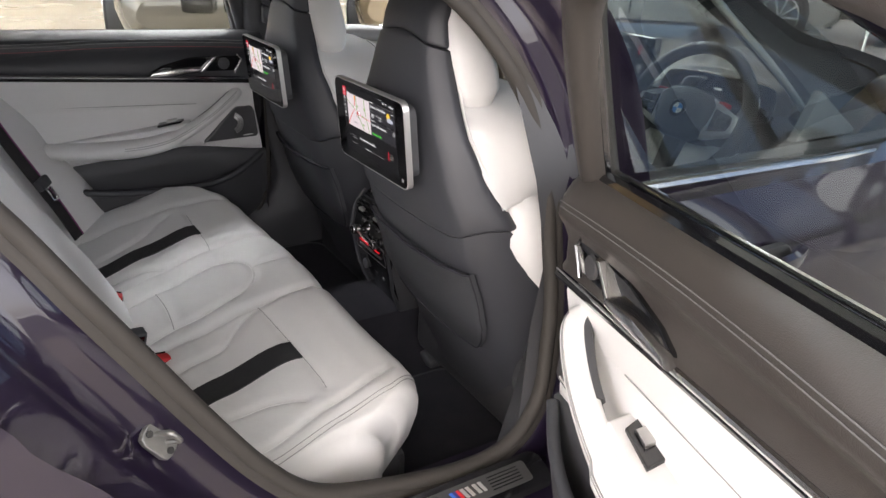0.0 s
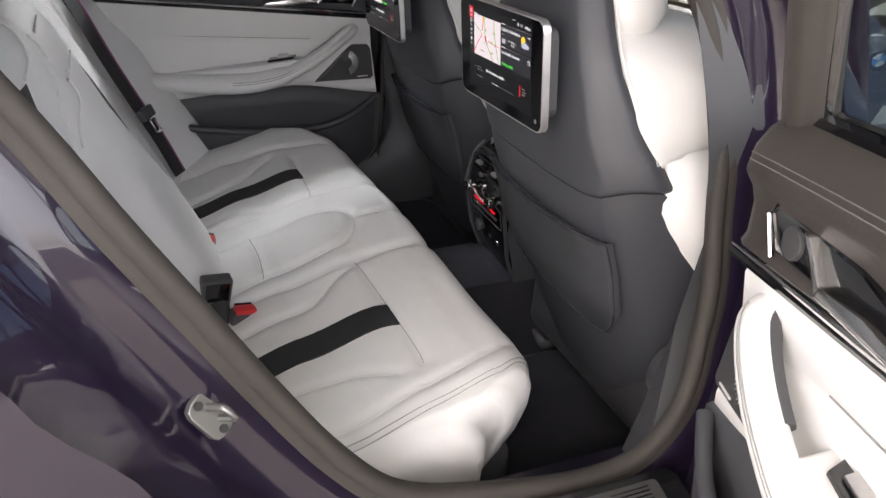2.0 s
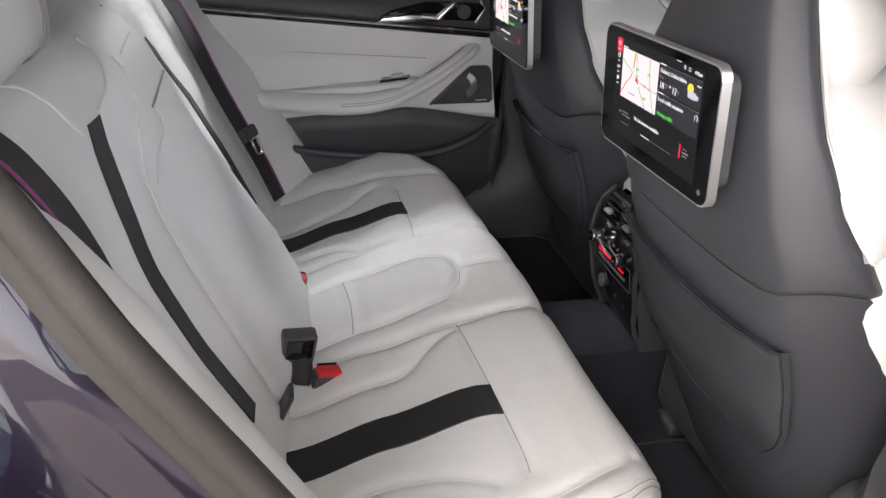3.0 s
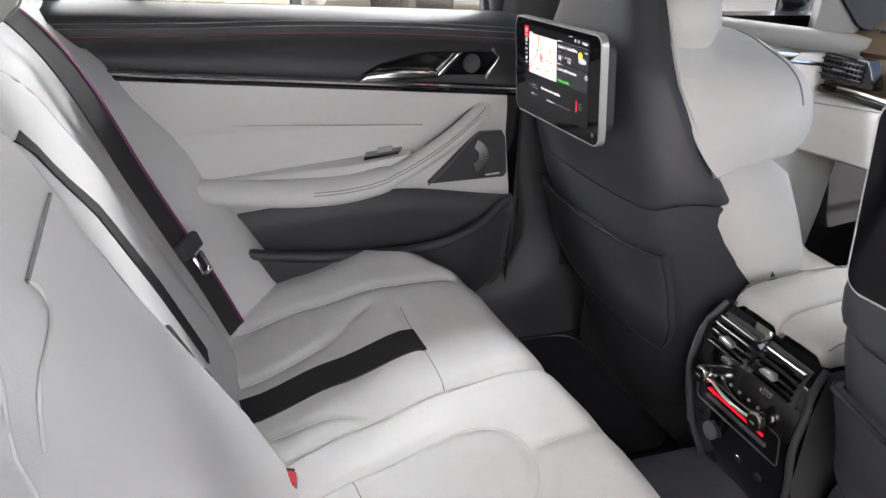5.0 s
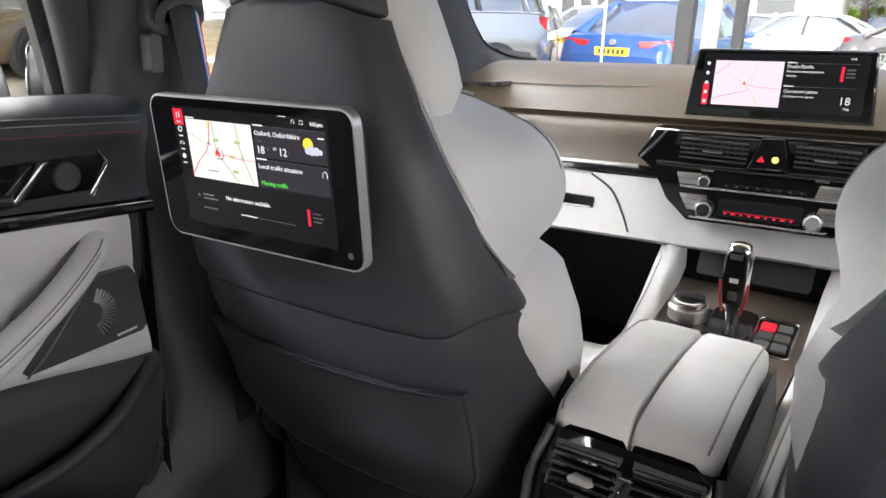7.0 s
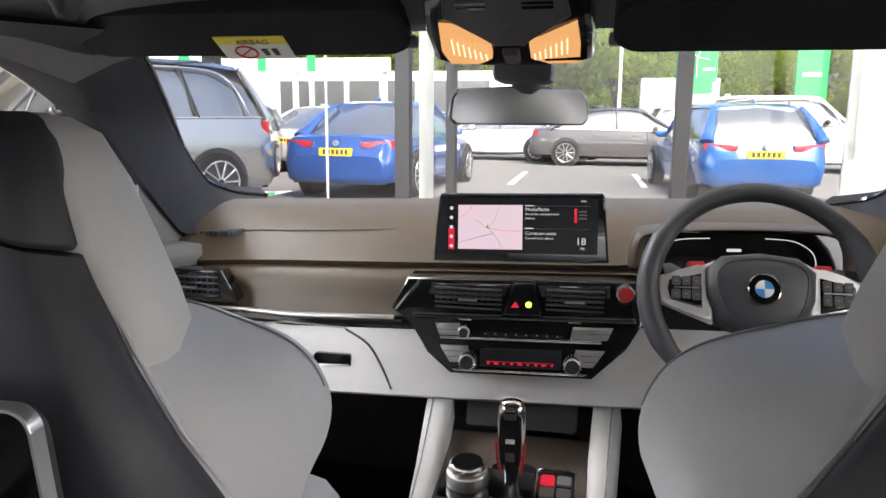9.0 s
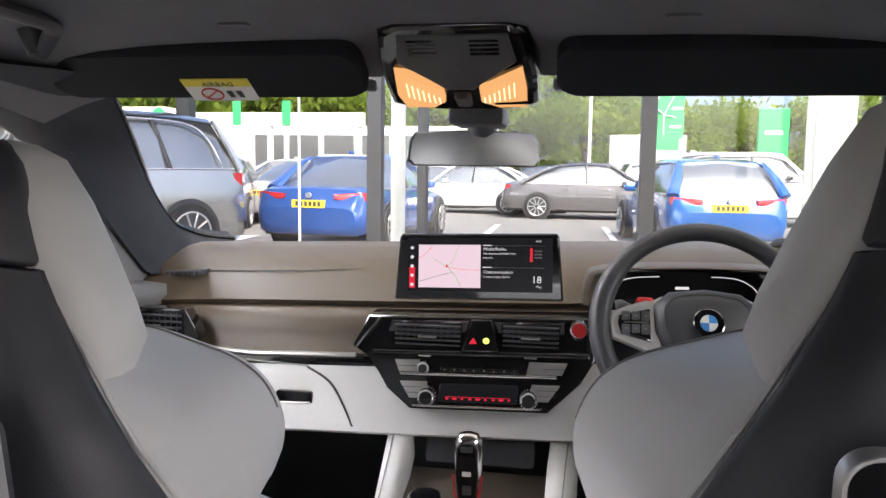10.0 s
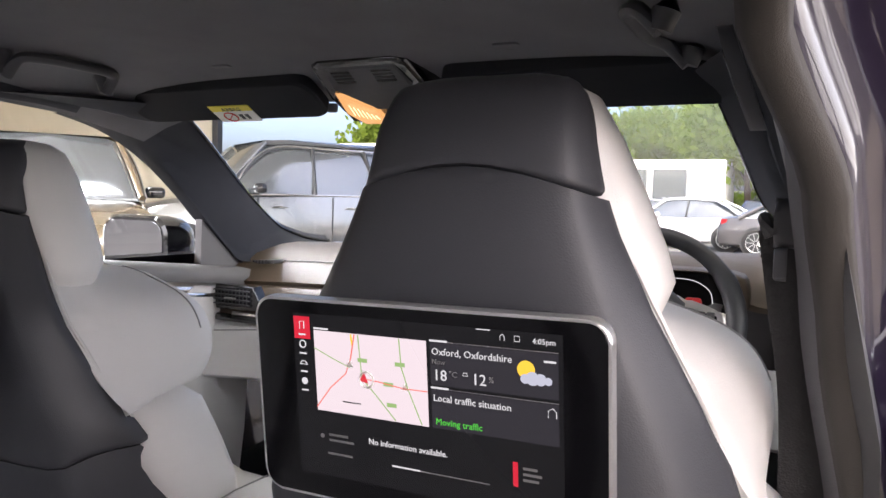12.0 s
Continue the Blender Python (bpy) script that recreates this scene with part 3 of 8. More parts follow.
for a in (0.652, 0.662, 0.675, 0.685):
    part("badge_bar", slab([(a, -0.010), (a + 0.006, -0.010), (a + 0.011, 0.008), (a + 0.005, 0.008)], tread, 0.0055, 0.0072), FRAMES, tp)

# carpet, tunnel, floor mats
cp = thing("floor_carpet", (0, 0.8, 0.22), "black carpet over the car's floor and tunnel", "carpet")
rows = []
for y in (-0.3, 0.2, 0.6, 0.8, 1.0, 1.3, 1.7, 2.1):
    rz = 0.0 if y < 1.7 else 0.10 * (y - 1.7)
    rows.append([(x, y, z + rz) for x, z in ((-0.74, 0.40), (-0.70, 0.28), (-0.62, 0.255), (-0.25, 0.255), (-0.16, 0.30), (-0.10, 0.385), (0, 0.40), (0.10, 0.385), (0.16, 0.30), (0.25, 0.255), (0.62, 0.255), (0.70, 0.30), (0.76, 0.44))])
part("carpet", grid(rows), CARPET, cp)


def floor_mat(x, y, w, d):
    m = thing("floor_mat", (x, y, 0.26), "black velour floor mat in a footwell", "floor mat", "floor mats")
    part("mat", slab(rounded(w, d, 0.05, cx=x, cy=y), lambda a, b, h: (a, b, 0.257 + h), 0, 0.010, 0.004), CARPET, m)
    part("edging", tube([(a, b, 0.266) for a, b in rounded(w - 0.006, d - 0.006, 0.05, cx=x, cy=y)], 0.004, 6, closed=True), BLACK, m)


floor_mat(0.44, 0.85, 0.42, 0.36)
floor_mat(-0.44, 0.85, 0.42, 0.36)
floor_mat(-0.42, 1.60, 0.44, 0.44)
floor_mat(0.42, 1.60, 0.44, 0.44)

# ---- rear doors ----
TH = radians(72)
DO = Vector((0.833, 0.853, 0.010))
DS, DW = Vector((math.sin(TH), -math.cos(TH), 0)), Vector((math.cos(TH), math.sin(TH), 0))


def left_map(s, n, z):
    return Vector((-0.69 + n, 0.86 - s, z))


def right_map(s, n, z):
    return DO + DS * s - DW * n + Vector((0, 0, z + 0.045 * s))


def z_strip(s):
    return 0.852 + 0.070 * s


def z_stitch(s):
    return 0.935 + 0.030 * math.sin(min(1, s / 0.6) * 2.2) * 0.6


def z_sill(s):
    return 0.985 + 0.025 * s


def rear_door(P, opened):
    at = P(0.4, 0, 0.6)
    label = "open rear car door with pale leather panel, dark top roll and grab strap" if opened else "shut rear car door with pale leather panel, dark top roll and grab strap"
    d = thing("rear_door", at, label, "car door", "rear doors")
    S = [0.0, 0.01, 0.03] + [0.06 + 0.05 * k for k in range(16)] + [0.83, 0.845, 0.85]

    def run(prof):
        rows = []
        for s in S:
            e = min(1.0, min(s, 0.85 - s) / 0.03)
            e = 0.6 + 0.4 * math.sqrt(max(0, e))
            rows.append([P(s, n * e, z) for n, z in prof(s)])
        return grid(rows, caps=False)

    inn = 0.062 if opened else 0.0
    part("top_roll", run(lambda s: [(-0.01, z_sill(s) + 0.014), (0.008, z_sill(s) + 0.019), (0.028, z_sill(s) + 0.016), (0.048, z_sill(s) + 0.004), (0.062, z_sill(s) - 0.016), (0.066, z_stitch(s) + 0.010), (0.060, z_stitch(s))] if opened else [(-0.05, z_sill(s) - 0.004), (-0.02, z_sill(s) + 0.002), (0.02, z_sill(s)), (0.050, z_sill(s) - 0.008), (0.064, z_sill(s) - 0.022), (0.064, z_stitch(s) + 0.008), (0.060, z_stitch(s))]), TRIM if opened else BLACK, d, "dark leather top roll", 70)
    part("insert", run(lambda s: [(0.060, z_stitch(s)), (0.054, z_stitch(s) - 0.008), (0.044, (z_stitch(s) + z_strip(s)) / 2 + 0.01), (0.042, z_strip(s) + 0.014), (0.048, z_strip(s) + 0.004)]), TRIM if opened else BLACK, d, "dark insert under the roll", 70)
    part("stitching", tube([P(s, 0.0645, z_stitch(s) + 0.010) for s in S[2:-2]], 0.0007, 5), REDTHREAD, d, "red stitched line")
    part("stitching", tube([P(s, 0.0650, z_stitch(s) + 0.022) for s in S[2:-2]], 0.0008, 5), GREYP, d)
    part("stitching", tube([P(s, 0.0648, z_stitch(s) + 0.030) for s in S[2:-2]], 0.0008, 5), GREYP, d)
    part("strip", tube([P(s, 0.048, z_strip(s) - 0.002) for s in S[1:-1]], [0.0015 + 0.004 * min(1, s / 0.25) for s in S[1:-1]], 8), CHROME, d, "slim chrome strip")
    part("strip_base", tube([P(s, 0.044, z_strip(s) - 0.010) for s in S[1:-1]], 0.007, 8), PIANO, d)

    # pale leather field
    rows = []
    for s in S[1:-1]:
        lo = lerp([(0.0, 0.616), (0.25, 0.650), (0.34, 0.64), (0.85, 0.60)], s)
        hi = z_strip(s) - 0.012
        rows.append([P(s + 0.036 * t * max(0, 1 - s / 0.2), n, lo + (hi - lo) * t) for t, n in ((0, 0.0), (0.02, 0.016), (0.1, 0.019), (0.25, 0.020), (0.45, 0.021), (0.60, 0.024), (0.635, 0.022), (0.67, 0.026), (0.80, 0.034), (0.95, 0.043), (0.985, 0.042), (1.0, 0.02))])
    part("leather_panel", grid(rows), WHITE, d, "pale leather field", 70)
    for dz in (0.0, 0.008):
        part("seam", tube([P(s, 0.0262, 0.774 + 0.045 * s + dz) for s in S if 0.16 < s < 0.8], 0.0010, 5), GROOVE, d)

    # armrest that runs up into the grab strap
    path = spline([P(s, n, z) for s, n, z in ((0.70, 0.01, 0.690), (0.60, 0.04, 0.682), (0.48, 0.058, 0.676), (0.37, 0.068, 0.680), (0.28, 0.074, 0.702), (0.19, 0.073, 0.750), (0.125, 0.062, 0.793), (0.095, 0.042, 0.810), (0.085, 0.010, 0.812))], 5)
    rad = [0.018 + 0.014 * math.sin(math.pi * min(1, k / 26)) ** 0.8 if k < 20 else 0.022 - 0.003 * min(1, (k - 20) / 15) for k in range(len(path))]
    part("armrest", tube(path, rad, 14, flat=0.85), WHITE, d, "pale leather armrest and grab strap", 80)
    for off in (0.0, 0.006):
        part("seam", tube([q + (P(0, 1, 0) - P(0, 0, 0)) * (r * 0.97) + Vector((0, 0, 0.004 + off)) for q, r in list(zip(path, rad))[12:36]], 0.0010, 5), GROOVE, d)
    part("armrest_shelf", slab([(0.68, 0.005), (0.60, 0.035), (0.36, 0.066), (0.24, 0.062), (0.225, 0.010)], lambda a, b, h: P(a, b, 0.722 + h - 0.10 * (a - 0.3)), -0.035, 0.008, 0.006), WHITE, d)
    part("strap_liner", tube([q - (P(0, 1, 0) - P(0, 0, 0)) * 0.013 for q in path[24:40]], 0.016, 8), PLASTIC, d, "dark inner face of the strap")
    sw = part("switch_plate", slab([(0.243, 0.012), (0.262, 0.044), (0.332, 0.050), (0.318, 0.012)], lambda a, b, h: P(a, b, 0.729 + h - 0.10 * (a - 0.3)), 0, 0.007, 0.002), PIANO, d, "black window switch plate")
    part("switch", slab([(0.268, 0.020), (0.273, 0.036), (0.302, 0.038), (0.297, 0.020)], lambda a, b, h: P(a, b, 0.735 + h - 0.10 * (a - 0.3)), 0, 0.007, 0.002), SILVER, sw, "silver window switch")

    # speaker
    sp = part("speaker_panel", slab([(0.195, 0.664), (0.035, 0.668), (0.027, 0.676), (0.036, 0.752), (0.044, 0.764), (0.090, 0.764), (0.100, 0.758)], lambda a, b, h: P(a, h, b), 0.012, 0.036, 0.003), MESHGR, d, "dark grey speaker grille")
    for k in range(15):
        a0 = radians(112 + 9.6 * k)
        rib = [(0.108 + r * math.cos(a0 + w), 0.716 + r * math.sin(a0 + w)) for r, w in ((0.017, -0.05), (0.035, -0.035), (0.035, 0.035), (0.017, 0.05))]
        part("speaker_rib", slab(rib, lambda a, b, h: P(a, h, b), 0.034, 0.039, 0.001), FRAMES, sp)
    part("speaker_trim", tube([P(0.198, 0.036, 0.662), P(0.17, 0.037, 0.685), P(0.105, 0.037, 0.758), P(0.09, 0.037, 0.767), P(0.05, 0.037, 0.767)], 0.0014, 6), GREYP, sp)
    part("speaker_mark", slab([(0.045, 0.676), (0.075, 0.674), (0.075, 0.677), (0.045, 0.679)], lambda a, b, h: P(a, h, b), 0.036, 0.0375), LABELW, sp)

    # inside door release
    hr = part("handle_recess", slab([(0.335, 0.886), (0.30, 0.905), (0.22, 0.925), (0.085, 0.930), (0.070, 0.915), (0.095, 0.880)], lambda a, b, h: P(a, h, b), 0.020, 0.0500, 0.004), PIANO, d, "gloss black handle recess")
    part("handle", slab([(0.345, 0.8765), (0.33, 0.888), (0.26, 0.898), (0.195, 0.893), (0.190, 0.880)], lambda a, b, h: P(a, h, b), 0.048, 0.064, 0.004), CHROME, hr, "chrome release lever")
    part("lever_post", slab([(0.200, 0.880), (0.186, 0.880), (0.145, 0.925), (0.157, 0.925)], lambda a, b, h: P(a, h, b), 0.048, 0.060, 0.003), CHROME, hr)
    part("tweeter", disc(P(0.125, 0.051, 0.903), 0.017, P(0, 1, 0) - P(0, 0, 0), 0.008, 20, 0.002), MESHGR, hr, "round tweeter grille")
    part("recess_edge", tube([P(0.095, 0.051, 0.874), P(0.072, 0.052, 0.914), P(0.085, 0.052, 0.930)], 0.003, 6), CHROME, hr)

    # lower part with the map pocket
    rows = []
    for s in S:
        top = lerp([(0.0, 0.615), (0.25, 0.65), (0.34, 0.645), (0.85, 0.605)], s)
        rows.append([P(s, n, z) for n, z in ((0.005, top + 0.004), (0.020, top - 0.004), (0.018, top - 0.05), (0.005, 0.50), (0.0, 0.42), (-0.02, 0.36), (-0.06, 0.33))])
    part("lower_panel", grid(rows), PLASTIC, d, "black lower door panel", 70)
    lip = spline([P(s, n, z) for s, n, z in ((0.66, 0.03, 0.575), (0.50, 0.052, 0.548), (0.34, 0.060, 0.535), (0.20, 0.060, 0.538), (0.10, 0.052, 0.565), (0.02, 0.030, 0.612))], 5)
    part("pocket_lip", tube(lip, 0.011, 10), BLACK, d)
    rows = [[q + Vector((0, 0, -0.004)) for q in lip], [q + Vector((0, 0, -0.05)) for q in lip], [Vector((q.x, q.y, 0.44)) - (P(0, 0.02, 0) - P(0, 0, 0)) for q in lip], [Vector((q.x, q.y, 0.36)) - (P(0, 0.05, 0) - P(0, 0, 0)) for q in lip]]
    part("pocket", grid(rows), PLASTIC, d, "", 70)
    part("edge_seal", tube(spline([P(s, 0.0, z) for s, z in ((-0.004, 0.84), (-0.008, 0.70), (-0.010, 0.58), (-0.004, 0.48), (0.05, 0.385), (0.16, 0.345), (0.4, 0.335))], 5), 0.008, 8), RUBBER, d)
    # outer half of the door
    rows = []
    for z, w in ((0.33, 0.06), (0.36, 0.12), (0.45, 0.15), (0.6, 0.16), (0.75, 0.165), (0.85, 0.16), (0.93, 0.13), (0.975, 0.09), (0.985, 0.05)):
        k = lerp([(0.3, 0.55), (0.55, 0.70), (0.7, 0.86), (1.0, 1.0)], z)
        rows.append([P(s * k, -w * (0.3 if s in (0.0, 0.90) else 1), z) for s in (0.0, 0.015, 0.2, 0.45, 0.7, 0.885, 0.90)])
    part("outer_skin", grid(rows), PAINT, d)
    part("door_edge", grid([[P(0.0, n, z) for z in (0.34, 0.6, 0.85, 0.975)] for n in (-0.05, -0.02, 0.018)]), PAINT, d)
    # window frame and glass
    tumble = lambda z: inn - 0.06 + 0.42 * max(0, z - 0.985)
    fr = spline([P(s, tumble(z), z) for s, z in ((0.02, 0.985), (0.06, 1.10), (0.115, 1.225), (0.17, 1.275), (0.30, 1.305), (0.5, 1.30), (0.66, 1.255), (0.80, 1.17), (0.90, 1.075), (0.93, 1.01))], 5)
    part("window_frame", tube(fr, 0.026, 10, flat=1.25), TRIM if opened else PLASTIC, d, "dark window frame", 60)
    part("frame_rubber", tube([q + (P(0.02, 0, 0) - P(0, 0, 0)) * (1 if i < 20 else -1 if i > 30 else 0) + Vector((0, 0, -0.02 if i > 14 else 0)) for i, q in enumerate(fr)], 0.010, 8), PIANO, d)
    part("quarter_post", tube([P(0.70, inn - 0.06, 0.99), P(0.70, inn + 0.03, 1.23)], 0.016, 8), PLASTIC, d)
    part("sill_rubber", tube([P(s, inn - 0.05, z_sill(s) + (0.016 if opened else -0.012)) for s in (0.03, 0.3, 0.6, 0.88)], 0.012, 8), PIANO if opened else RUBBER, d)
    if opened:
        part("sill_bright", tube([P(s, inn - 0.066, z_sill(s) + 0.026) for s in (0.05, 0.3, 0.6, 0.86)], 0.004, 8), CHROME, d)
    if opened:
        pane("glass", [P(s, tumble(z) - 0.004, z) for s, z in ((0.05, 0.985), (0.10, 1.10), (0.15, 1.22), (0.20, 1.265), (0.30, 1.285), (0.5, 1.28), (0.65, 1.24), (0.79, 1.15), (0.88, 1.06), (0.88, 1.0))], DOORGLASS, d)
    return d


rear_door(left_map, False)
rear_door(right_map, True)

# ---- rear bench ----
def c_front(x):
    """Front edge of the rear cushion."""
    tab = [(0.0, 0.718), (0.50, 0.716), (0.56, 0.708), (0.61, 0.686), (0.645, 0.64), (0.665, 0.57), (0.675, 0.47)] if x > 0 else [(0.0, 0.718), (0.42, 0.714), (0.50, 0.704), (0.57, 0.668), (0.63, 0.60), (0.67, 0.50)]
    return lerp(tab, abs(x)) + 0.03 * x


def c_top(x, y):
    """Height of the rear cushion's top."""
    a = abs(x)
    z = lerp([(0.16, 0.425), (0.27, 0.450), (0.40, 0.495), (0.53, 0.537), (0.63, 0.553), (0.72, 0.552)], y)
    z += 0.012 * math.exp(-((a - 0.60) / 0.06) ** 2) - 0.006 * math.exp(-((a - 0.36) / 0.12) ** 2) + 0.004 * math.exp(-(a / 0.10) ** 4)
    z -= 0.005 * math.exp(-((x - 0.160) / 0.010) ** 2) + 0.005 * math.exp(-((x + 0.171) / 0.010) ** 2)
    return z


SEAMS = {
    # x and run over the cushion (0 back, 1 front edge), radius of the thread, plain or shade-toned thread
    "middle_far": ([(-0.170, 0.02), (-0.172, 0.5), (-0.170, 0.9), (-0.170, 1.25), (-0.170, 1.6)], 0.0022, 0),
    "middle_near": ([(0.158, 0.02), (0.165, 0.4), (0.172, 0.75), (0.150, 1.0), (0.143, 1.3), (0.143, 1.6)], 0.0022, 0),
    "front_stub": ([(0.0, 0.86), (-0.008, 1.0), (-0.014, 1.3)], 0.0016, 0),
    "cross_far": ([(-0.172, 0.755), (-0.24, 0.765), (-0.33, 0.77), (-0.42, 0.78)], 0.0012, 1),
    "cross_near": ([(0.172, 0.755), (0.25, 0.765), (0.36, 0.775), (0.45, 0.775), (0.53, 0.77)], 0.0012, 1),
    "curve_near_in": ([(0.258, 0.12), (0.257, 0.40), (0.254, 0.55), (0.225, 0.62), (0.200, 0.68), (0.185, 0.745)], 0.0018, 0),
    "curve_near_out": ([(0.468, 0.12), (0.470, 0.40), (0.482, 0.55), (0.512, 0.64), (0.535, 0.69)], 0.0018, 0),
    "curve_far_in": ([(-0.238, 0.12), (-0.220, 0.40), (-0.185, 0.53)], 0.0018, 0),
    "curve_far_out": ([(-0.388, 0.12), (-0.393, 0.42), (-0.416, 0.54), (-0.445, 0.61), (-0.460, 0.68)], 0.0018, 0),
    "bolster_far": ([(-0.545, 0.05), (-0.53, 0.5), (-0.50, 0.82), (-0.47, 1.05), (-0.46, 1.3)], 0.0018, 0),
    "bolster_near": ([(0.605, 0.25), (0.60, 0.6), (0.575, 0.85), (0.545, 1.0), (0.53, 1.15)], 0.0018, 0),
    "shield": ([(-0.075, 0.10), (-0.072, 0.43), (-0.070, 0.74), (-0.040, 0.835), (0.02, 0.845), (0.070, 0.80), (0.100, 0.70), (0.108, 0.43), (0.110, 0.10)], 0.0024, 0),
    "shield_cross": ([(-0.072, 0.43), (0.02, 0.44), (0.108, 0.43)], 0.0012, 1),
    "end_outer": ([(0.650, 0.30), (0.642, 0.75), (0.615, 1.0), (0.585, 1.25), (0.575, 1.5), (0.575, 1.9)], 0.0012, 1),
    "end_inner": ([(0.638, 0.30), (0.630, 0.75), (0.603, 1.0), (0.573, 1.25), (0.563, 1.5), (0.563, 1.9)], 0.0012, 1),
}
SEAM_RUNS = []
for key, (pts, r, dark) in SEAMS.items():
    run = spline([(x, t, 0) for x, t in pts], 60)
    SEAM_RUNS.append((0.0068 if not dark else 0.0032 if "end" not in key else 0.0012, np.array([(p.x, p.y * 0.5) for p in run if p.y < 1.55])))


def groove(x, t):
    """How far the sewn leather is drawn in near its seams."""
    deep = 0.0
    for depth, run in SEAM_RUNS:
        d = float(np.sqrt(((run - (x, t * 0.5)) ** 2).sum(axis=1).min()))
        deep = max(deep, depth * math.exp(-(d / 0.0095) ** 2) + 0.35 * depth * math.exp(-(d / 0.024) ** 2))
    return deep


def cushion_point(x, t, lift=0.0):
    """t 0..1 runs over the top from the back to the front edge, 1..2 round it and down the front."""
    f = c_front(x)
    rr = 0.055
    if t <= 1:
        y = 0.16 + (f - rr - 0.16) * t
        z = c_top(x, y)
        return Vector((x, y, z + lift - groove(x, t)))
    z0 = c_top(x, f - rr)
    u = t - 1
    lift = lift - groove(x, t)
    if u < 0.5:
        w = u / 0.5 * math.pi / 2
        return Vector((x, f - rr + (rr + lift) * math.sin(w), z0 - rr + (rr + lift) * math.cos(w)))
    k = (u - 0.5) / 0.5
    return Vector((x, f + lift - 0.05 * k * k, z0 - rr - (z0 - rr - 0.40) * k))


bench = thing("rear_bench", (0, 0.3, 0.26), "pale leather rear bench seat with black stripes and raised seams", "seat")
xs = [-0.69, -0.675, -0.66] + [-0.652 + 0.0072 * k for k in range(182)] + [0.66, 0.675, 0.69]
ts = [0.0125 * k for k in range(81)] + [1 + 0.5 * k / 16 for k in range(1, 17)] + [1.6, 1.8, 2.0]
rows = []
for x in xs:
    row = [cushion_point(max(-0.66, min(0.66, x)), t) for t in ts]
    drop = 0.0 if abs(x) < 0.66 else (0.012 if abs(x) < 0.68 else 0.06)
    rows.append([Vector((x, p.y - drop * 0.3, p.z - drop if t <= 1.5 else p.z)) for p, t in zip(row, ts)])
bm = grid(rows)
for side in (0, -1):
    r = rows[side]
    low = [bm.verts.new((p.x * 0.985, p.y - 0.004, min(p.z, 0.40))) for p in r]
    bm.verts.ensure_lookup_table()
    top = [v for v in bm.verts if any((v.co - p).length < 1e-6 for p in r)]
    top.sort(key=lambda v: min(range(len(r)), key=lambda i: (v.co - r[i]).length))
    for i in range(len(r) - 1):
        bm.faces.new((top[i], top[i + 1], low[i + 1], low[i]))
cushion = part("cushion", bm, WHITE, bench, "", 80)
part("plinth", box(0, 0.36, 0.335, 1.28, 0.62, 0.19, 0.02), PLASTIC, bench, "black plinth under the cushion")


def strip_on_cushion(name, x0, x1, t0, t1, lift, mat, parent, bend=0.0, label=""):
    rows = []
    for k in range(15):
        t = t0 + (t1 - t0) * k / 14
        rows.append([cushion_point(x0 + (x1 - x0) * u + bend * (1 - t) ** 2, t, lift if 0 < j < 4 else -0.003) for j, u in enumerate((0, 0.03, 0.5, 0.97, 1))])
    rows = [[p + Vector((0, 0, -0.004)) for p in rows[0]]] + rows + [[p + Vector((0, 0, -0.004)) for p in rows[-1]]]
    return part(name, grid(rows), mat, parent, label, 60)


def seam_on_cushion(pts, r=0.0016, mat=None):
    pts = spline([(x, t, 0) for x, t in pts], 6)
    return part("piping", tube([cushion_point(p.x, p.y, r * 0.4) for p in pts], r * 0.7, 6), mat or STITCH, cushion)


for sx in (-1, 1):
    strip_on_cushion("stripe", 0.338 if sx > 0 else -0.346, 0.408 if sx > 0 else -0.274, 0.12, 0.775, 0.002, STRIPE, cushion, 0.0, "black fabric stripe")
for pts, r, dark in SEAMS.values():
    seam_on_cushion(pts, r, GROOVE if dark else STITCH)


BACK_SEAMS = ([(0.5, 0.24), (0.8, 0.215), (0.9, 0.20), (0.97, 0.235)], [(0.5, 0.505), (0.75, 0.50), (0.9, 0.45), (0.97, 0.40)])
NEAR_SEAMS = ([(0.5, 0.255), (0.70, 0.240), (0.732, 0.234), (0.764, 0.227), (0.813, 0.205), (0.856, 0.167), (0.896, 0.129), (0.925, 0.072)], BACK_SEAMS[1])


def b_plane(x, z, off=0.0):
    """The rear backrest's face: bolsters, hollow places for two people, raised middle."""
    a = abs(x)
    y = 0.245 - (z - 0.50) * 0.47
    y += -0.010 * math.exp(-((a - 0.52) / 0.05) ** 2) - 0.018 * math.exp(-((a - 0.36) / 0.11) ** 2) + 0.030 * math.exp(-((a - 0.600) / 0.045) ** 2)
    # folding middle section, standing proud with a clear edge on the far side
    edge = 1 / (1 + math.exp(-(x + 0.138) / 0.004)) * (1 / (1 + math.exp((x - 0.165) / 0.018)))
    y += edge * (0.026 + 0.022 * max(0, min(1, (0.78 - z) / 0.2)))
    y -= 0.012 * math.exp(-((x + 0.152) / 0.008) ** 2)
    for tab in (BACK_SEAMS if x < 0 else NEAR_SEAMS):
        d = (a - lerp(tab, z)) * 0.9
        y -= 0.005 * math.exp(-(d / 0.007) ** 2) + 0.002 * math.exp(-(d / 0.022) ** 2)
    y -= 0.10 * max(0, (z - 0.93) / 0.1) ** 2
    return Vector((x, y + off * 0.9, z + off * 0.42))


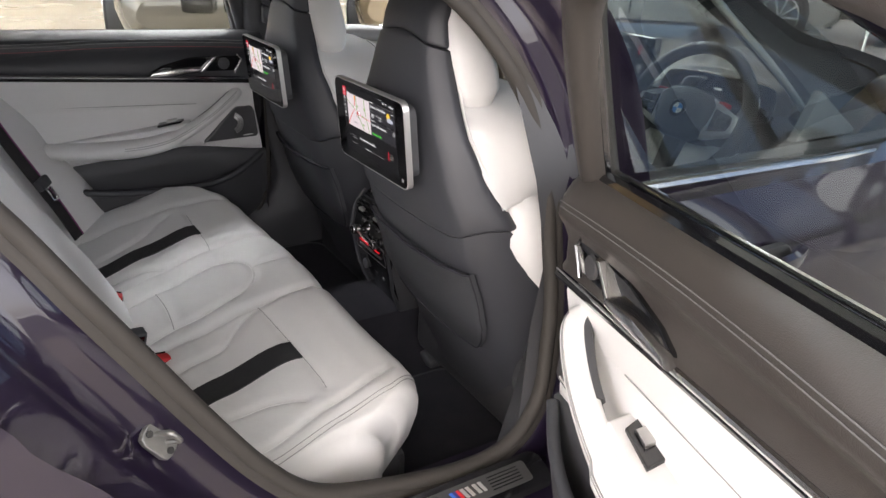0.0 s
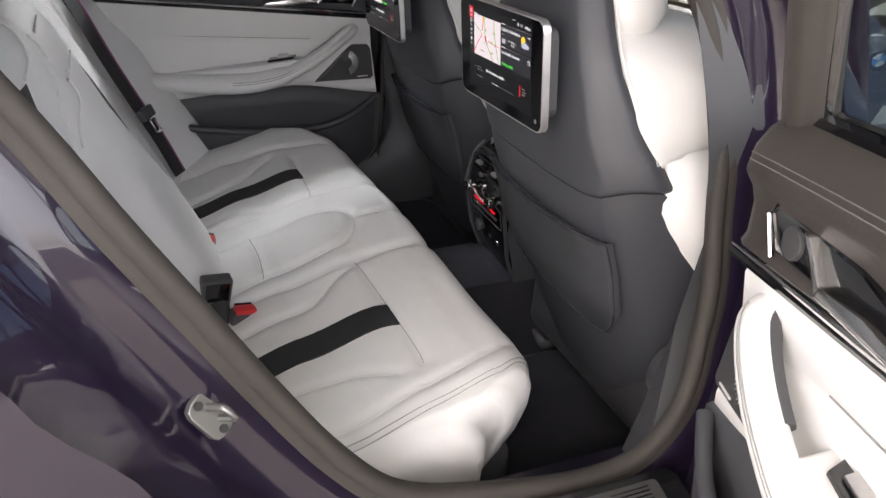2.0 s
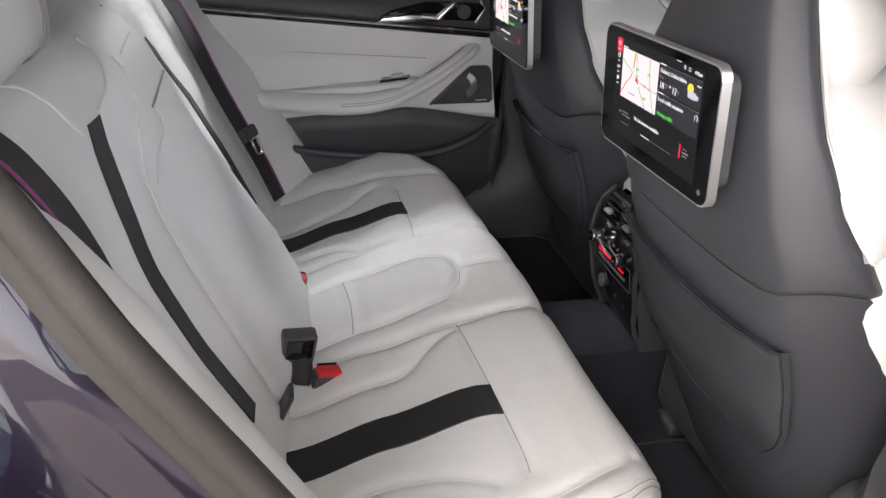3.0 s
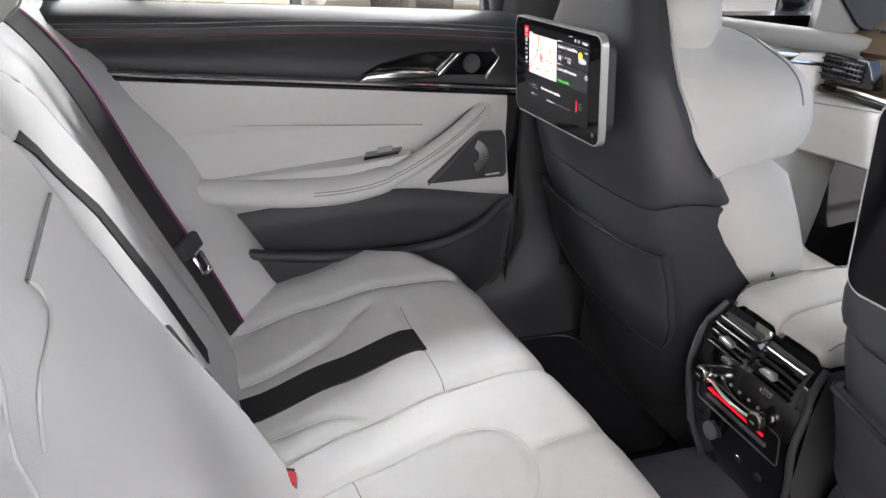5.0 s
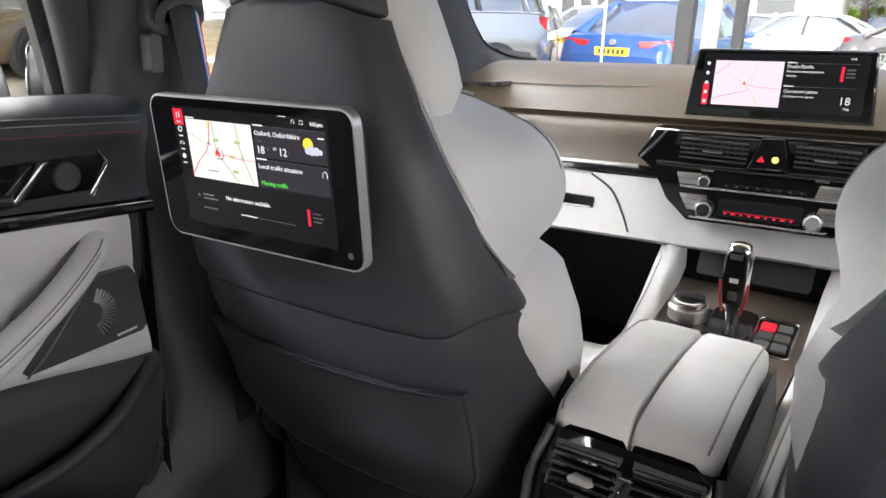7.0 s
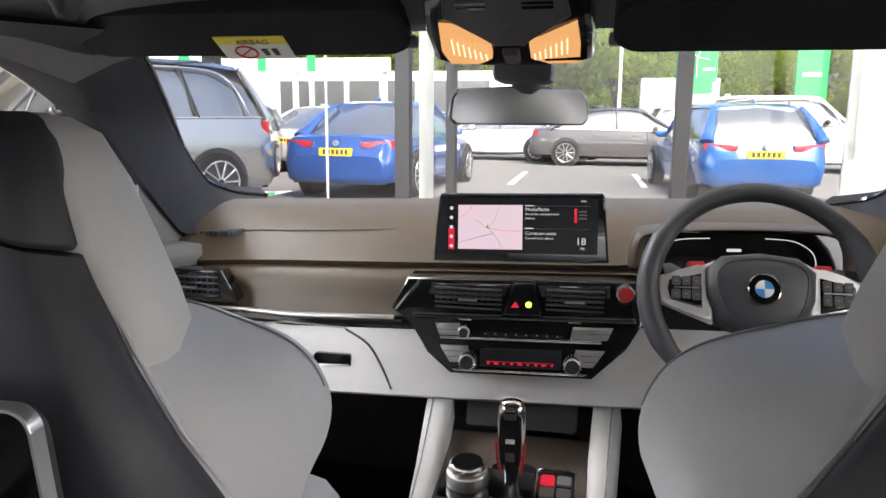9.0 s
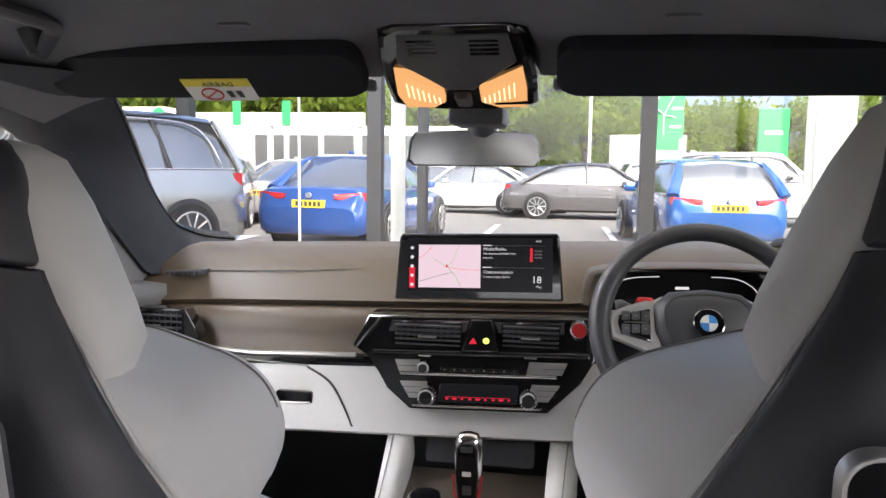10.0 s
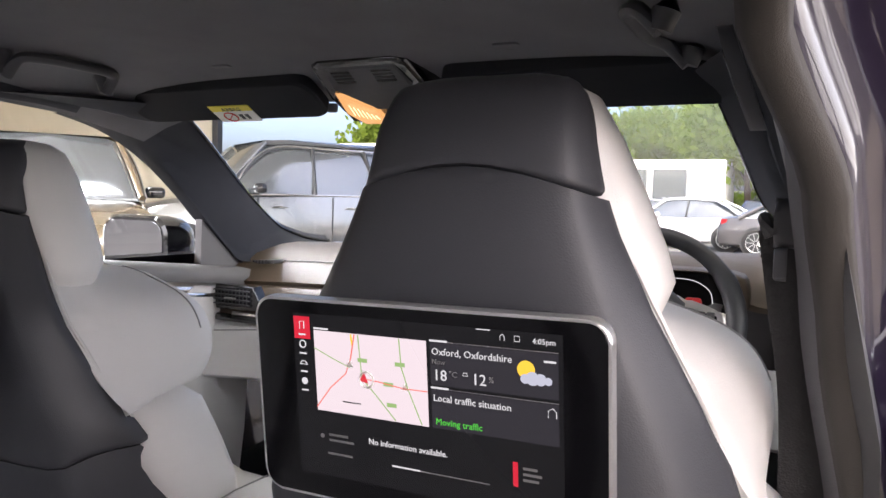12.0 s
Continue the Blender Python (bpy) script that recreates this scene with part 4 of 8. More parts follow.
bxs = [-0.66 + 0.0075 * k for k in range(177)]
bzs = [0.42 + 0.02 * k for k in range(28)] + [0.97, 0.985, 1.0]
rows = [[b_plane(x, z) for x in bxs] for z in bzs] + [[b_plane(x, 1.0) + Vector((0, -0.16, -0.01)) for x in bxs]]
backrest = part("backrest", grid(rows), WHITE, bench, "", 80)
for sx in (-1, 1):
    rows = []
    for k in range(15):
        z = 0.53 + 0.385 * k / 14
        c = lerp([(0.5, 0.345), (0.65, 0.362), (0.77, 0.352), (0.88, 0.272), (0.95, 0.20)] if sx < 0 else [(0.5, 0.348), (0.65, 0.362), (0.74, 0.350), (0.784, 0.330), (0.813, 0.307), (0.841, 0.291), (0.869, 0.272), (0.92, 0.230)], z)
        rows.append([b_plane(sx * (c + dx), z, 0.0025 if 0 < j < 3 else -0.004) for j, dx in enumerate((-0.022, -0.020, 0.020, 0.022))])
    part("stripe", grid(rows), STRIPE, backrest, "black fabric stripe", 60)
    for tab in (BACK_SEAMS if sx < 0 else NEAR_SEAMS):
        part("piping", tube([b_plane(sx * lerp(tab, z), z, 0.001 if sx < 0 else 0.0035) for z in [0.5 + 0.0175 * k for k in range(27)]], 0.0018, 6), STITCH, backrest)
    # side bolster beside the door, from the backrest out to the seal
    rows = []
    for k in range(14):
        z = 0.40 + 0.66 * k / 13
        yb = b_plane(0.575, z).y
        yo = lerp([(0.40, 0.46), (0.50, 0.43), (0.565, 0.41), (0.64, 0.345), (0.75, 0.277), (0.88, 0.203), (1.03, 0.112), (1.13, 0.03)], z)
        if sx < 0:
            yo = lerp([(0.40, 0.425), (0.494, 0.372), (0.594, 0.312), (0.722, 0.232), (0.904, 0.122), (0.972, 0.06), (1.06, -0.02)], z)
        d = yo - yb
        rows.append([(sx * x, yb + d * f, z) for x, f in ((0.560, -0.12), (0.575, 0.05), (0.598, 0.36), (0.622, 0.62), (0.645, 0.82), (0.663, 0.95), (0.676, 1.0), (0.686, 0.96), (0.692, 0.70))] if sx < 0 else [(sx * x, yb + d * f, z) for x, f in ((0.560, -0.12), (0.575, 0.05), (0.600, 0.34), (0.635, 0.60), (0.675, 0.80), (0.715, 0.93), (0.750, 0.99), (0.768, 0.97), (0.775, 0.80))])
    part("side_bolster", grid(rows), WHITE, bench, "pale leather side bolster", 80)
part("pull_slot", ribbon([b_plane(-0.106 + 0.022 * k, 0.890 - 0.001 * k, 0.001) for k in range(9)], 0.004, 0.004, (0, 0.4, 1)), PLASTIC, backrest, "dark pull slot")
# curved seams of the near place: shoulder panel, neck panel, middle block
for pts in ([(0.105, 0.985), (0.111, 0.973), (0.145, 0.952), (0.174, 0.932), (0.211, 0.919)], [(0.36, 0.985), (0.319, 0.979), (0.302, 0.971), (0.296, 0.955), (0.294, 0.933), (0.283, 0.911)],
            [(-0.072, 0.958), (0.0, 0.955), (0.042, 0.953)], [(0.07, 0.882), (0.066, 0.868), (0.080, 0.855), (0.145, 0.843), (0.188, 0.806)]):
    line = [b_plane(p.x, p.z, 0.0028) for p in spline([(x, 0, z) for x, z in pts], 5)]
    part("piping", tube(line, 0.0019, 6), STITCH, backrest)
    # dark line painting the piping's shadow side
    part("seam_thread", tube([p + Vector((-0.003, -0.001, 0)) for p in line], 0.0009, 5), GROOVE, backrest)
hr = thing("rear_headrest", (0.40, -0.06, 1.0), "pale leather rear headrest with double seam", "headrest", "rear headrests")
for x in (0.40,):
    rows = []
    for k, (u, s) in enumerate(((-0.125, 0.5), (-0.12, 0.85), (-0.09, 1.0), (0.0, 1.03), (0.09, 1.0), (0.12, 0.85), (0.125, 0.5))):
        rows.append([(x + u, -0.025 + a * s, 1.085 + b * s) for a, b in rounded(0.115, 0.17, 0.05, 5)])
    pad = part("pad", grid(rows, cyc_u=True, caps=True), WHITE, hr, "", 80)
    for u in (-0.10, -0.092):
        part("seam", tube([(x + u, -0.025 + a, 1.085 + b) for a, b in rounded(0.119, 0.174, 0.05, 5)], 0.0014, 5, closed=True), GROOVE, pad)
    for u in (-0.05, 0.05):
        part("post", tube([(x + u, -0.045, 0.94), (x + u, -0.035, 1.03)], 0.007, 8), CHROME, hr)
copy_thing(hr, Matrix.Translation((-0.40, -0.06, 1.0)))


# ---- rear belts ----
def rear_belt(sx):
    b = thing("seat_belt", (sx * 0.55, 0.1, 0.9), "black seat belt with violet edge lying down the rear backrest" if sx < 0 else "black seat belt with violet edge running behind the side bolster", "seat belt", "rear seat belts")
    pts = spline([(sx * 0.535, -0.06, 1.06), (sx * 0.525, 0.022, 0.993), (sx * 0.518, 0.078, 0.908), (sx * 0.512, 0.137, 0.770), (sx * 0.506, 0.195, 0.645), (sx * 0.503, 0.228, 0.575), (sx * 0.500, 0.266, 0.482)], 5)
    if sx > 0:
        pts = spline([(0.535, -0.06, 1.06), (0.540, 0.030, 1.0), (0.548, 0.070, 0.955), (0.560, 0.100, 0.90), (0.575, 0.122, 0.84), (0.595, 0.135, 0.78)], 5)
    w = part("webbing", ribbon(pts, 0.046, 0.003, (1, 0, 0) if sx > 0 else (0.85, -0.5, 0)), BELT, b)
    part("edge_thread", ribbon([p + (Vector((0.0225, 0.0022, 0.001)) if sx > 0 else Vector((-0.0185, 0.0135, 0.001))) for p in pts], 0.0045, 0.0018, (1, 0, 0) if sx > 0 else (0.85, -0.5, 0)), material("violet_thread", (0.22, 0.05, 0.16), 0.6, vary=0.1), w, "violet edge thread")
    if sx > 0:
        return
    c = Vector((sx * 0.505, 0.200, 0.645))
    tilt = Matrix.Translation(c) @ Euler((radians(25), 0, radians(-24))).to_matrix().to_4x4()
    part("tongue_cover", box(0, 0.004, 0, 0.066, 0.018, 0.030, 0.006, m=tilt), PLASTIC, b, "black plastic tongue cover")
    tg = bmesh.new()
    ring = [tilt @ Vector((a, 0.010, -0.033 + bb)) for a, bb in rounded(0.026, 0.038, 0.006, 3)]
    part("tongue", tube(ring, 0.0042, 6, closed=True, flat=0.6), CHROME, b, "steel belt tongue")


rear_belt(-1)
rear_belt(1)
mb = thing("middle_belt", (-0.16, 0.2, 0.6), "black middle seat belt hanging along the split of the backrest", "seat belt")
part("webbing", ribbon(spline([b_plane(-0.165, 0.98, 0.004), b_plane(-0.165, 0.86, 0.006), b_plane(-0.168, 0.74, 0.010), b_plane(-0.17, 0.62, 0.012), b_plane(-0.175, 0.53, 0.016)], 5), 0.030, 0.003, (1, 0.3, 0)), BELT, mb)
for z, x in ((0.66, -0.165), (0.585, -0.175)):
    c = b_plane(x, z, 0.018)
    part("tongue", box(0, 0, 0, 0.03, 0.012, 0.05, 0.004, m=Matrix.Translation(c) @ Euler((radians(25), 0, 0.3)).to_matrix().to_4x4()), PLASTIC, mb)
part("tongue_plate", box(0, 0, 0, 0.02, 0.003, 0.028, 0.001, m=Matrix.Translation(b_plane(-0.168, 0.625, 0.020)) @ Euler((radians(25), 0, 0.3)).to_matrix().to_4x4()), CHROME, mb)


def buckle(x, y, z, tall, rot, long):
    b = thing("belt_buckle", (x, y, z), "black belt buckle with a red release button", "buckle", "belt buckles")
    m = Matrix.Translation((x, y, z)) @ Euler((radians(-14), radians(8), rot)).to_matrix().to_4x4()
    part("housing", box(0, 0, tall / 2, 0.026, long, tall, 0.005, m=m), PLASTIC, b)
    part("button", box(0.002, 0.0, tall + 0.002, 0.021, long - 0.006, 0.012, 0.003, m=m), RED, b, "red release button")
    part("slot", box(-0.010, 0.0, tall + 0.004, 0.003, long - 0.012, 0.010, 0.001, m=m), PIANO, b)


buckle(0.200, 0.318, 0.450, 0.030, 0.25, 0.046)
buckle(-0.108, 0.290, 0.462, 0.020, -0.2, 0.034)
bh = thing("buckle_holder", (0.16, 0.27, 0.47), "black plastic buckle standing out of the rear seat", "buckle")
bmx = Matrix.Translation((0.160, 0.276, 0.478)) @ Euler((radians(-8), radians(10), 0.15)).to_matrix().to_4x4()
part("housing", box(0, 0, 0.030, 0.028, 0.056, 0.060, 0.005, m=bmx), PLASTIC, bh)
part("face", box(0.0145, 0, 0.034, 0.002, 0.044, 0.040, 0.0008, m=bmx), PIANO, bh)
part("strap", tube(spline([(0.166, 0.285, 0.484), (0.182, 0.286, 0.472), (0.200, 0.280, 0.455)], 4), 0.017, 10, flat=0.7), BELT, bh)
tg = thing("anchor_cover", (0.272, 0.25, 0.47), "small black child seat anchor cover at the foot of the backrest", "cover")
part("plate", box(0, 0, 0, 0.040, 0.008, 0.045, 0.003, m=Matrix.Translation((0.272, 0.258, 0.482)) @ Euler((radians(-25), 0, 0)).to_matrix().to_4x4()), PLASTIC, tg)
part("mark", disc((0.272, 0.2635, 0.485), 0.005, (0, 1, 0.45), 0.002, 12), GREYP, tg)


# ---- front seats: built for the driver's place, then copied ----
SX = 0.40
seat = thing("front_chair", (SX, 0.9, 0.26), "front sports seat, pale leather with a black leather back shell", "car seat", "front seats")


def shell_half(z):
    return lerp([(0.36, 0.20), (0.45, 0.222), (0.60, 0.232), (0.78, 0.230), (0.84, 0.228), (0.93, 0.192), (0.99, 0.166), (1.05, 0.133), (1.10, 0.108), (1.128, 0.098), (1.15, 0.093), (1.18, 0.087), (1.20, 0.082), (1.212, 0.075), (1.219, 0.065), (1.224, 0.048), (1.227, 0.022)], z)


def shell_back(z):
    return lerp([(0.36, 0.945), (0.50, 0.885), (0.65, 0.825), (0.80, 0.775), (0.90, 0.752), (1.00, 0.748), (1.10, 0.755), (1.17, 0.767), (1.20, 0.777), (1.215, 0.788), (1.223, 0.803), (1.227, 0.825)], z)


def shell_edge(z):
    return lerp([(0.36, 0.10), (0.6, 0.095), (0.74, 0.088), (0.83, 0.086), (0.86, 0.080), (0.93, 0.058), (1.0, 0.040), (1.1, 0.034), (1.2, 0.022), (1.22, 0.012)], z)


def shell_ring(height, grow=0.0, low=False):
    """One line round the shell: a flat rear face, chamfered flanks, and a wall turned forward. height(u) lets seams arch."""
    us = (0.0, 0.25, 0.5, 0.70, 0.80, 0.84, 0.90, 0.95, 0.985, 1.0)
    es = (0.0, 0.01, 0.05, 0.13, 0.22, 0.30, 0.55, 0.80, 1.02, 1.15)
    us = [-u for u in us[:0:-1]] + list(us)
    es = list(es[:0:-1]) + list(es)
    out = []
    for u, e in zip(us, es):
        z = height(u)
        narrow = lerp([(0.36, 0.80), (0.55, 0.90), (0.70, 0.97), (0.80, 1.0)], z) if abs(u) < 0.9 else 1.0
        out.append(Vector((SX + (shell_half(z) + grow) * u * narrow, shell_back(z) + shell_edge(z) * e - grow * 0.4, z)))
    z = height(1)
    wide = lerp([(0.36, 1.03), (0.60, 1.10), (0.833, 1.12)], z) if low else 1.0
    drop = lerp([(0.58, 0.0), (0.72, 0.05), (0.833, 0.09)], z) if low else 0.0
    wall = lerp([(0.36, 0.14), (0.74, 0.13), (0.833, 0.11)], z) if low else lerp([(0.83, 0.022), (0.95, 0.012)], z)
    for u, d in ((1.0, 0.7), (0.96, 1.0), (0.5, 1.0), (-0.5, 1.0), (-0.96, 1.0), (-1.0, 0.7)):
        out.append(Vector((SX + (shell_half(z) + grow) * u * 0.98 * wide, shell_back(z) + shell_edge(z) * 1.15 + wall * d, z - drop * d)))
    return out


def waist(u):
    """Seam between lower and upper shell: level over the back, stepping up round the flanks."""
    k = min(1, max(0, (abs(u) - 0.74) / 0.22))
    return 0.812 + 0.021 * k * k * (3 - 2 * k)


def nape(u):
    """Arched seam under the headrest."""
    return 1.150 - 0.022 * u * u


part("lower_shell", grid([shell_ring(lambda u, k=k: 0.36 + (waist(u) - 0.003 - 0.36) * k, 0.0, True) for k in (0, 0.1, 0.22, 0.38, 0.54, 0.70, 0.82, 0.91, 0.96, 0.985, 1.0)] + [shell_ring(lambda u: waist(u) - 0.001, -0.010, True)], cyc_u=True, caps=True), SHELL, seat, "black lower back shell", 50)
up = [shell_ring(lambda u: waist(u) + 0.001, -0.006), shell_ring(waist, 0.004), shell_ring(lambda u: waist(u) + 0.003, 0.0075)]
up += [shell_ring(lambda u, k=k: waist(u) + 0.008 + (nape(u) - 0.010 - waist(u)) * k, 0.008) for k in (0, 0.08, 0.16, 0.25, 0.34, 0.43, 0.52, 0.62, 0.72, 0.82, 0.91, 0.97, 1.0)]
up += [shell_ring(lambda u: nape(u) - 0.001, 0.004), shell_ring(lambda u: nape(u) - 0.0005, -0.006)]
part("upper_shell", grid(up, cyc_u=True, caps=True), SHELL, seat, "black upper back shell", 50)
hd = [shell_ring(lambda u: nape(u) + 0.0005, -0.006), shell_ring(lambda u: nape(u) + 0.0015, 0.002), shell_ring(lambda u: nape(u) + 0.005, 0.0055)]
hd += [shell_ring(lambda u, k=k: nape(u) + 0.008 + (1.227 - nape(u) - 0.008) * k, 0.006) for k in (0, 0.15, 0.32, 0.5, 0.65, 0.78, 0.87, 0.93, 0.97, 1.0)]
part("head_shell", grid(hd, cyc_u=True, caps=True), SHELL, seat, "black headrest shell", 50)


def pocket_point(a, b, d):
    u = abs(a) / 0.235
    a += 0.002
    return Vector((SX + a, shell_back(b) + shell_edge(b) * lerp([(0, 0), (0.5, 0.04), (0.8, 0.15), (0.95, 0.8)], u) - d, b))


rows = []
for k in range(15):
    s = k / 14
    b = 0.560 + 0.178 * s
    hw = 0.150 + 0.042 * math.sin(min(1, s * 2.6) * math.pi / 2) + 0.003 * s
    rows.append([pocket_point(hw * u, b + 0.006 * u * u * s - 0.014 * u * (1 - s), d) for u, d in ((-1.0, -0.004), (-0.995, 0.005), (-0.97, 0.008), (-0.6, 0.013), (0, 0.015), (0.6, 0.013), (0.97, 0.008), (0.995, 0.005), (1.0, -0.004))])
rows = [[p + Vector((0, 0.012, -0.002)) for p in rows[0]]] + rows + [[p + Vector((0, 0.014, -0.003)) for p in rows[-1]]]
pk = part("map_pocket", grid(rows), BLACK, seat, "black leather map pocket", 50)
part("pocket_edge", tube([p + Vector((0, 0.000, -0.001)) for p in rows[-2][1:-1]], 0.0026, 6), CARPET, pk)
for i in (1, -2):
    part("pocket_seam", tube([r[i] + Vector((0, -0.0005, 0)) for r in rows[1:-1]], 0.0014, 6), CARPET, pk)
part("pocket_seam", tube([p + Vector((0, -0.0005, 0)) for p in rows[1][1:-1]], 0.0014, 6), CARPET, pk)


def pad(levels, name, label=""):
    """A leather cushion from levels of (z, half width, rear y, front y, round)."""
    rows = []
    for z, half, yb, yf, bolster in levels:
        r = []
        for u, v in ((-0.92, 0), (-1.0, 0.15), (-1.02, 0.45), (-1.0, 0.75), (-0.90, 0.95), (-0.74, 1.0), (-0.55, 0.93), (-0.3, 0.90), (0, 0.89), (0.3, 0.90), (0.55, 0.93), (0.74, 1.0), (0.90, 0.95), (1.0, 0.75), (1.02, 0.45), (1.0, 0.15), (0.92, 0)):
            hollow = (1 - v) if abs(u) < 0.7 and v > 0.8 else 0
            r.append(Vector((SX + half * u, yb + (yf - yb) * v - bolster * hollow, z)))
        rows.append(r)
    return part(name, grid(rows, cyc_u=True, caps=True), WHITE, seat, label, 80)


pad([(1.226, 0.036, 0.830, 0.862, 0), (1.222, 0.058, 0.815, 0.870, 0), (1.210, 0.080, 0.806, 0.880, 0), (1.175, 0.100, 0.800, 0.888, 0), (1.13, 0.120, 0.800, 0.893, 0), (1.09, 0.136, 0.803, 0.896, 0), (1.062, 0.144, 0.806, 0.896, 0), (1.050, 0.140, 0.808, 0.892, 0), (1.00, 0.120, 0.82, 0.88, 0)], "head_pad", "pale leather integral headrest pad")
# shoulder wing: lofted from the shell's edge forward to the full outline, then rounded off
rear_line = [(0.0, 1.060), (0.06, 1.060), (0.10, 1.060), (0.118, 1.050), (0.135, 1.035), (0.150, 1.015), (0.165, 0.990), (0.185, 0.955), (0.205, 0.920), (0.222, 0.890), (0.225, 0.872), (0.12, 0.862), (0.0, 0.862)]
full_line = [(0.0, 1.045), (0.05, 1.047), (0.10, 1.041), (0.135, 1.031), (0.165, 1.022), (0.192, 1.011), (0.215, 0.993), (0.230, 0.966), (0.235, 0.938), (0.228, 0.905), (0.205, 0.882), (0.12, 0.868), (0.0, 0.866)]
ends = []
for ln in (rear_line, full_line):
    ends.append(spline([(x, 0, z) for x, z in ln] + [(-x, 0, z) for x, z in ln[-2:0:-1]], 3, closed=True))
rows = []
for k, y1, inset in ((0.0, 0.0, 0.012), (0.0, 0.0, 0.0), (0.25, 0.0, 0.0), (0.5, 0.0, 0.0), (0.75, 0.0, 0.0), (0.92, 0.0, 0.0), (1.0, 0.0, 0.0), (1.0, 0.018, 0.004), (1.0, 0.034, 0.014), (1.0, 0.044, 0.032), (1.0, 0.047, 0.055)):
    r = []
    for p, q in zip(*ends):
        ya = shell_back(p.z) + 1.15 * shell_edge(p.z) + 0.003
        w = k * k * (3 - 2 * k) * 0.5 + 0.5 * math.sin(k * math.pi / 2)
        x, z = p.x + (q.x - p.x) * w, p.z + (q.z - p.z) * w
        r.append(Vector((SX - 0.016 * k + x * (1 - inset / 0.25), ya + (0.985 - ya) * k + y1, 0.955 + (z - 0.955) * (1 - inset / 0.10))))
    rows.append(r)
wg = part("shoulder_wing", grid(rows, cyc_u=True, caps=True), WHITE, seat, "pale leather shoulder wing", 80)
n = len(ends[0])
for idx in (range(4, 22), range(n - 22, n - 3)):
    part("wing_seam", tube([rows[6][i] + Vector((0, 0.002, 0.0005)) for i in idx], 0.0013, 5), GROOVE, wg)
pad([(0.890, 0.190, 0.87, 0.95, 0.1), (0.884, 0.218, 0.865, 0.975, 0.2), (0.865, 0.234, 0.865, 1.0, 0.3), (0.80, 0.252, 0.87, 1.025, 0.4), (0.74, 0.250, 0.905, 1.055, 0.5), (0.66, 0.236, 0.95, 1.085, 0.5), (0.58, 0.225, 0.97, 1.09, 0.4), (0.50, 0.22, 0.97, 1.08, 0.3)], "back_pad", "pale leather backrest with side bolsters")
# seat cushion
rows = []
for y, z, h, b in ((0.98, 0.49, 0.245, 0.02), (1.05, 0.50, 0.26, 0.05), (1.15, 0.515, 0.265, 0.055), (1.30, 0.535, 0.265, 0.05), (1.40, 0.545, 0.262, 0.04), (1.46, 0.535, 0.255, 0.03), (1.485, 0.50, 0.25, 0.02), (1.48, 0.42, 0.245, 0.0)):
    rows.append([Vector((SX + h * u, y, z + b * v)) for u, v in ((-1.0, -2.5), (-1.02, -0.5), (-0.97, 0.8), (-0.85, 1.0), (-0.70, 0.6), (-0.5, 0.0), (0, -0.1), (0.5, 0.0), (0.70, 0.6), (0.85, 1.0), (0.97, 0.8), (1.02, -0.5), (1.0, -2.5))])
part("cushion", grid(rows), WHITE, seat, "pale leather seat cushion", 80)
part("base", box(SX, 1.2, 0.40, 0.46, 0.5, 0.16, 0.02), PLASTIC, seat, "black seat base")
part("side_cover", disc((SX + 0.255, 0.945, 0.520), 0.050, (1, 0.15, 0), 0.05, 28, 0.012), PLASTIC, seat, "round hinge cover")
part("side_cover", disc((SX - 0.225, 0.975, 0.500), 0.045, (-1, 0.15, 0), 0.05, 28, 0.012), PLASTIC, seat)
for dx in (-0.2, 0.2):
    part("seat_rail", box(SX + dx, 1.25, 0.285, 0.04, 0.46, 0.04, 0.008), PLASTIC, seat)
    rc = part("rail_cover", box(SX + dx, 1.00, 0.283, 0.062, 0.075, 0.026, 0.010, 3), PLASTIC, seat, "black rail end cover")
    part("rail_lug", tube(spline([(SX + dx - 0.016, 1.01, 0.292), (SX + dx - 0.014, 0.995, 0.316), (SX + dx + 0.014, 0.995, 0.316), (SX + dx + 0.016, 1.01, 0.292)], 4), 0.006, 8), PLASTIC, rc)
# edge seams between black shell and pale pads
for sx in (-1, 1):
    part("edge_piping", tube([Vector((SX + sx * (shell_half(z) + 0.007), shell_back(z) + shell_edge(z) * 1.15 + 0.012, z)) for z in [0.87 + 0.03 * k for k in range(11)]], 0.0022, 6), STITCH, seat)
LSEAT = (-0.757, 0.055, -0.037)
copy_thing(seat, Matrix.Translation(Vector((SX, 0.9, 0.26)) + Vector(LSEAT)))

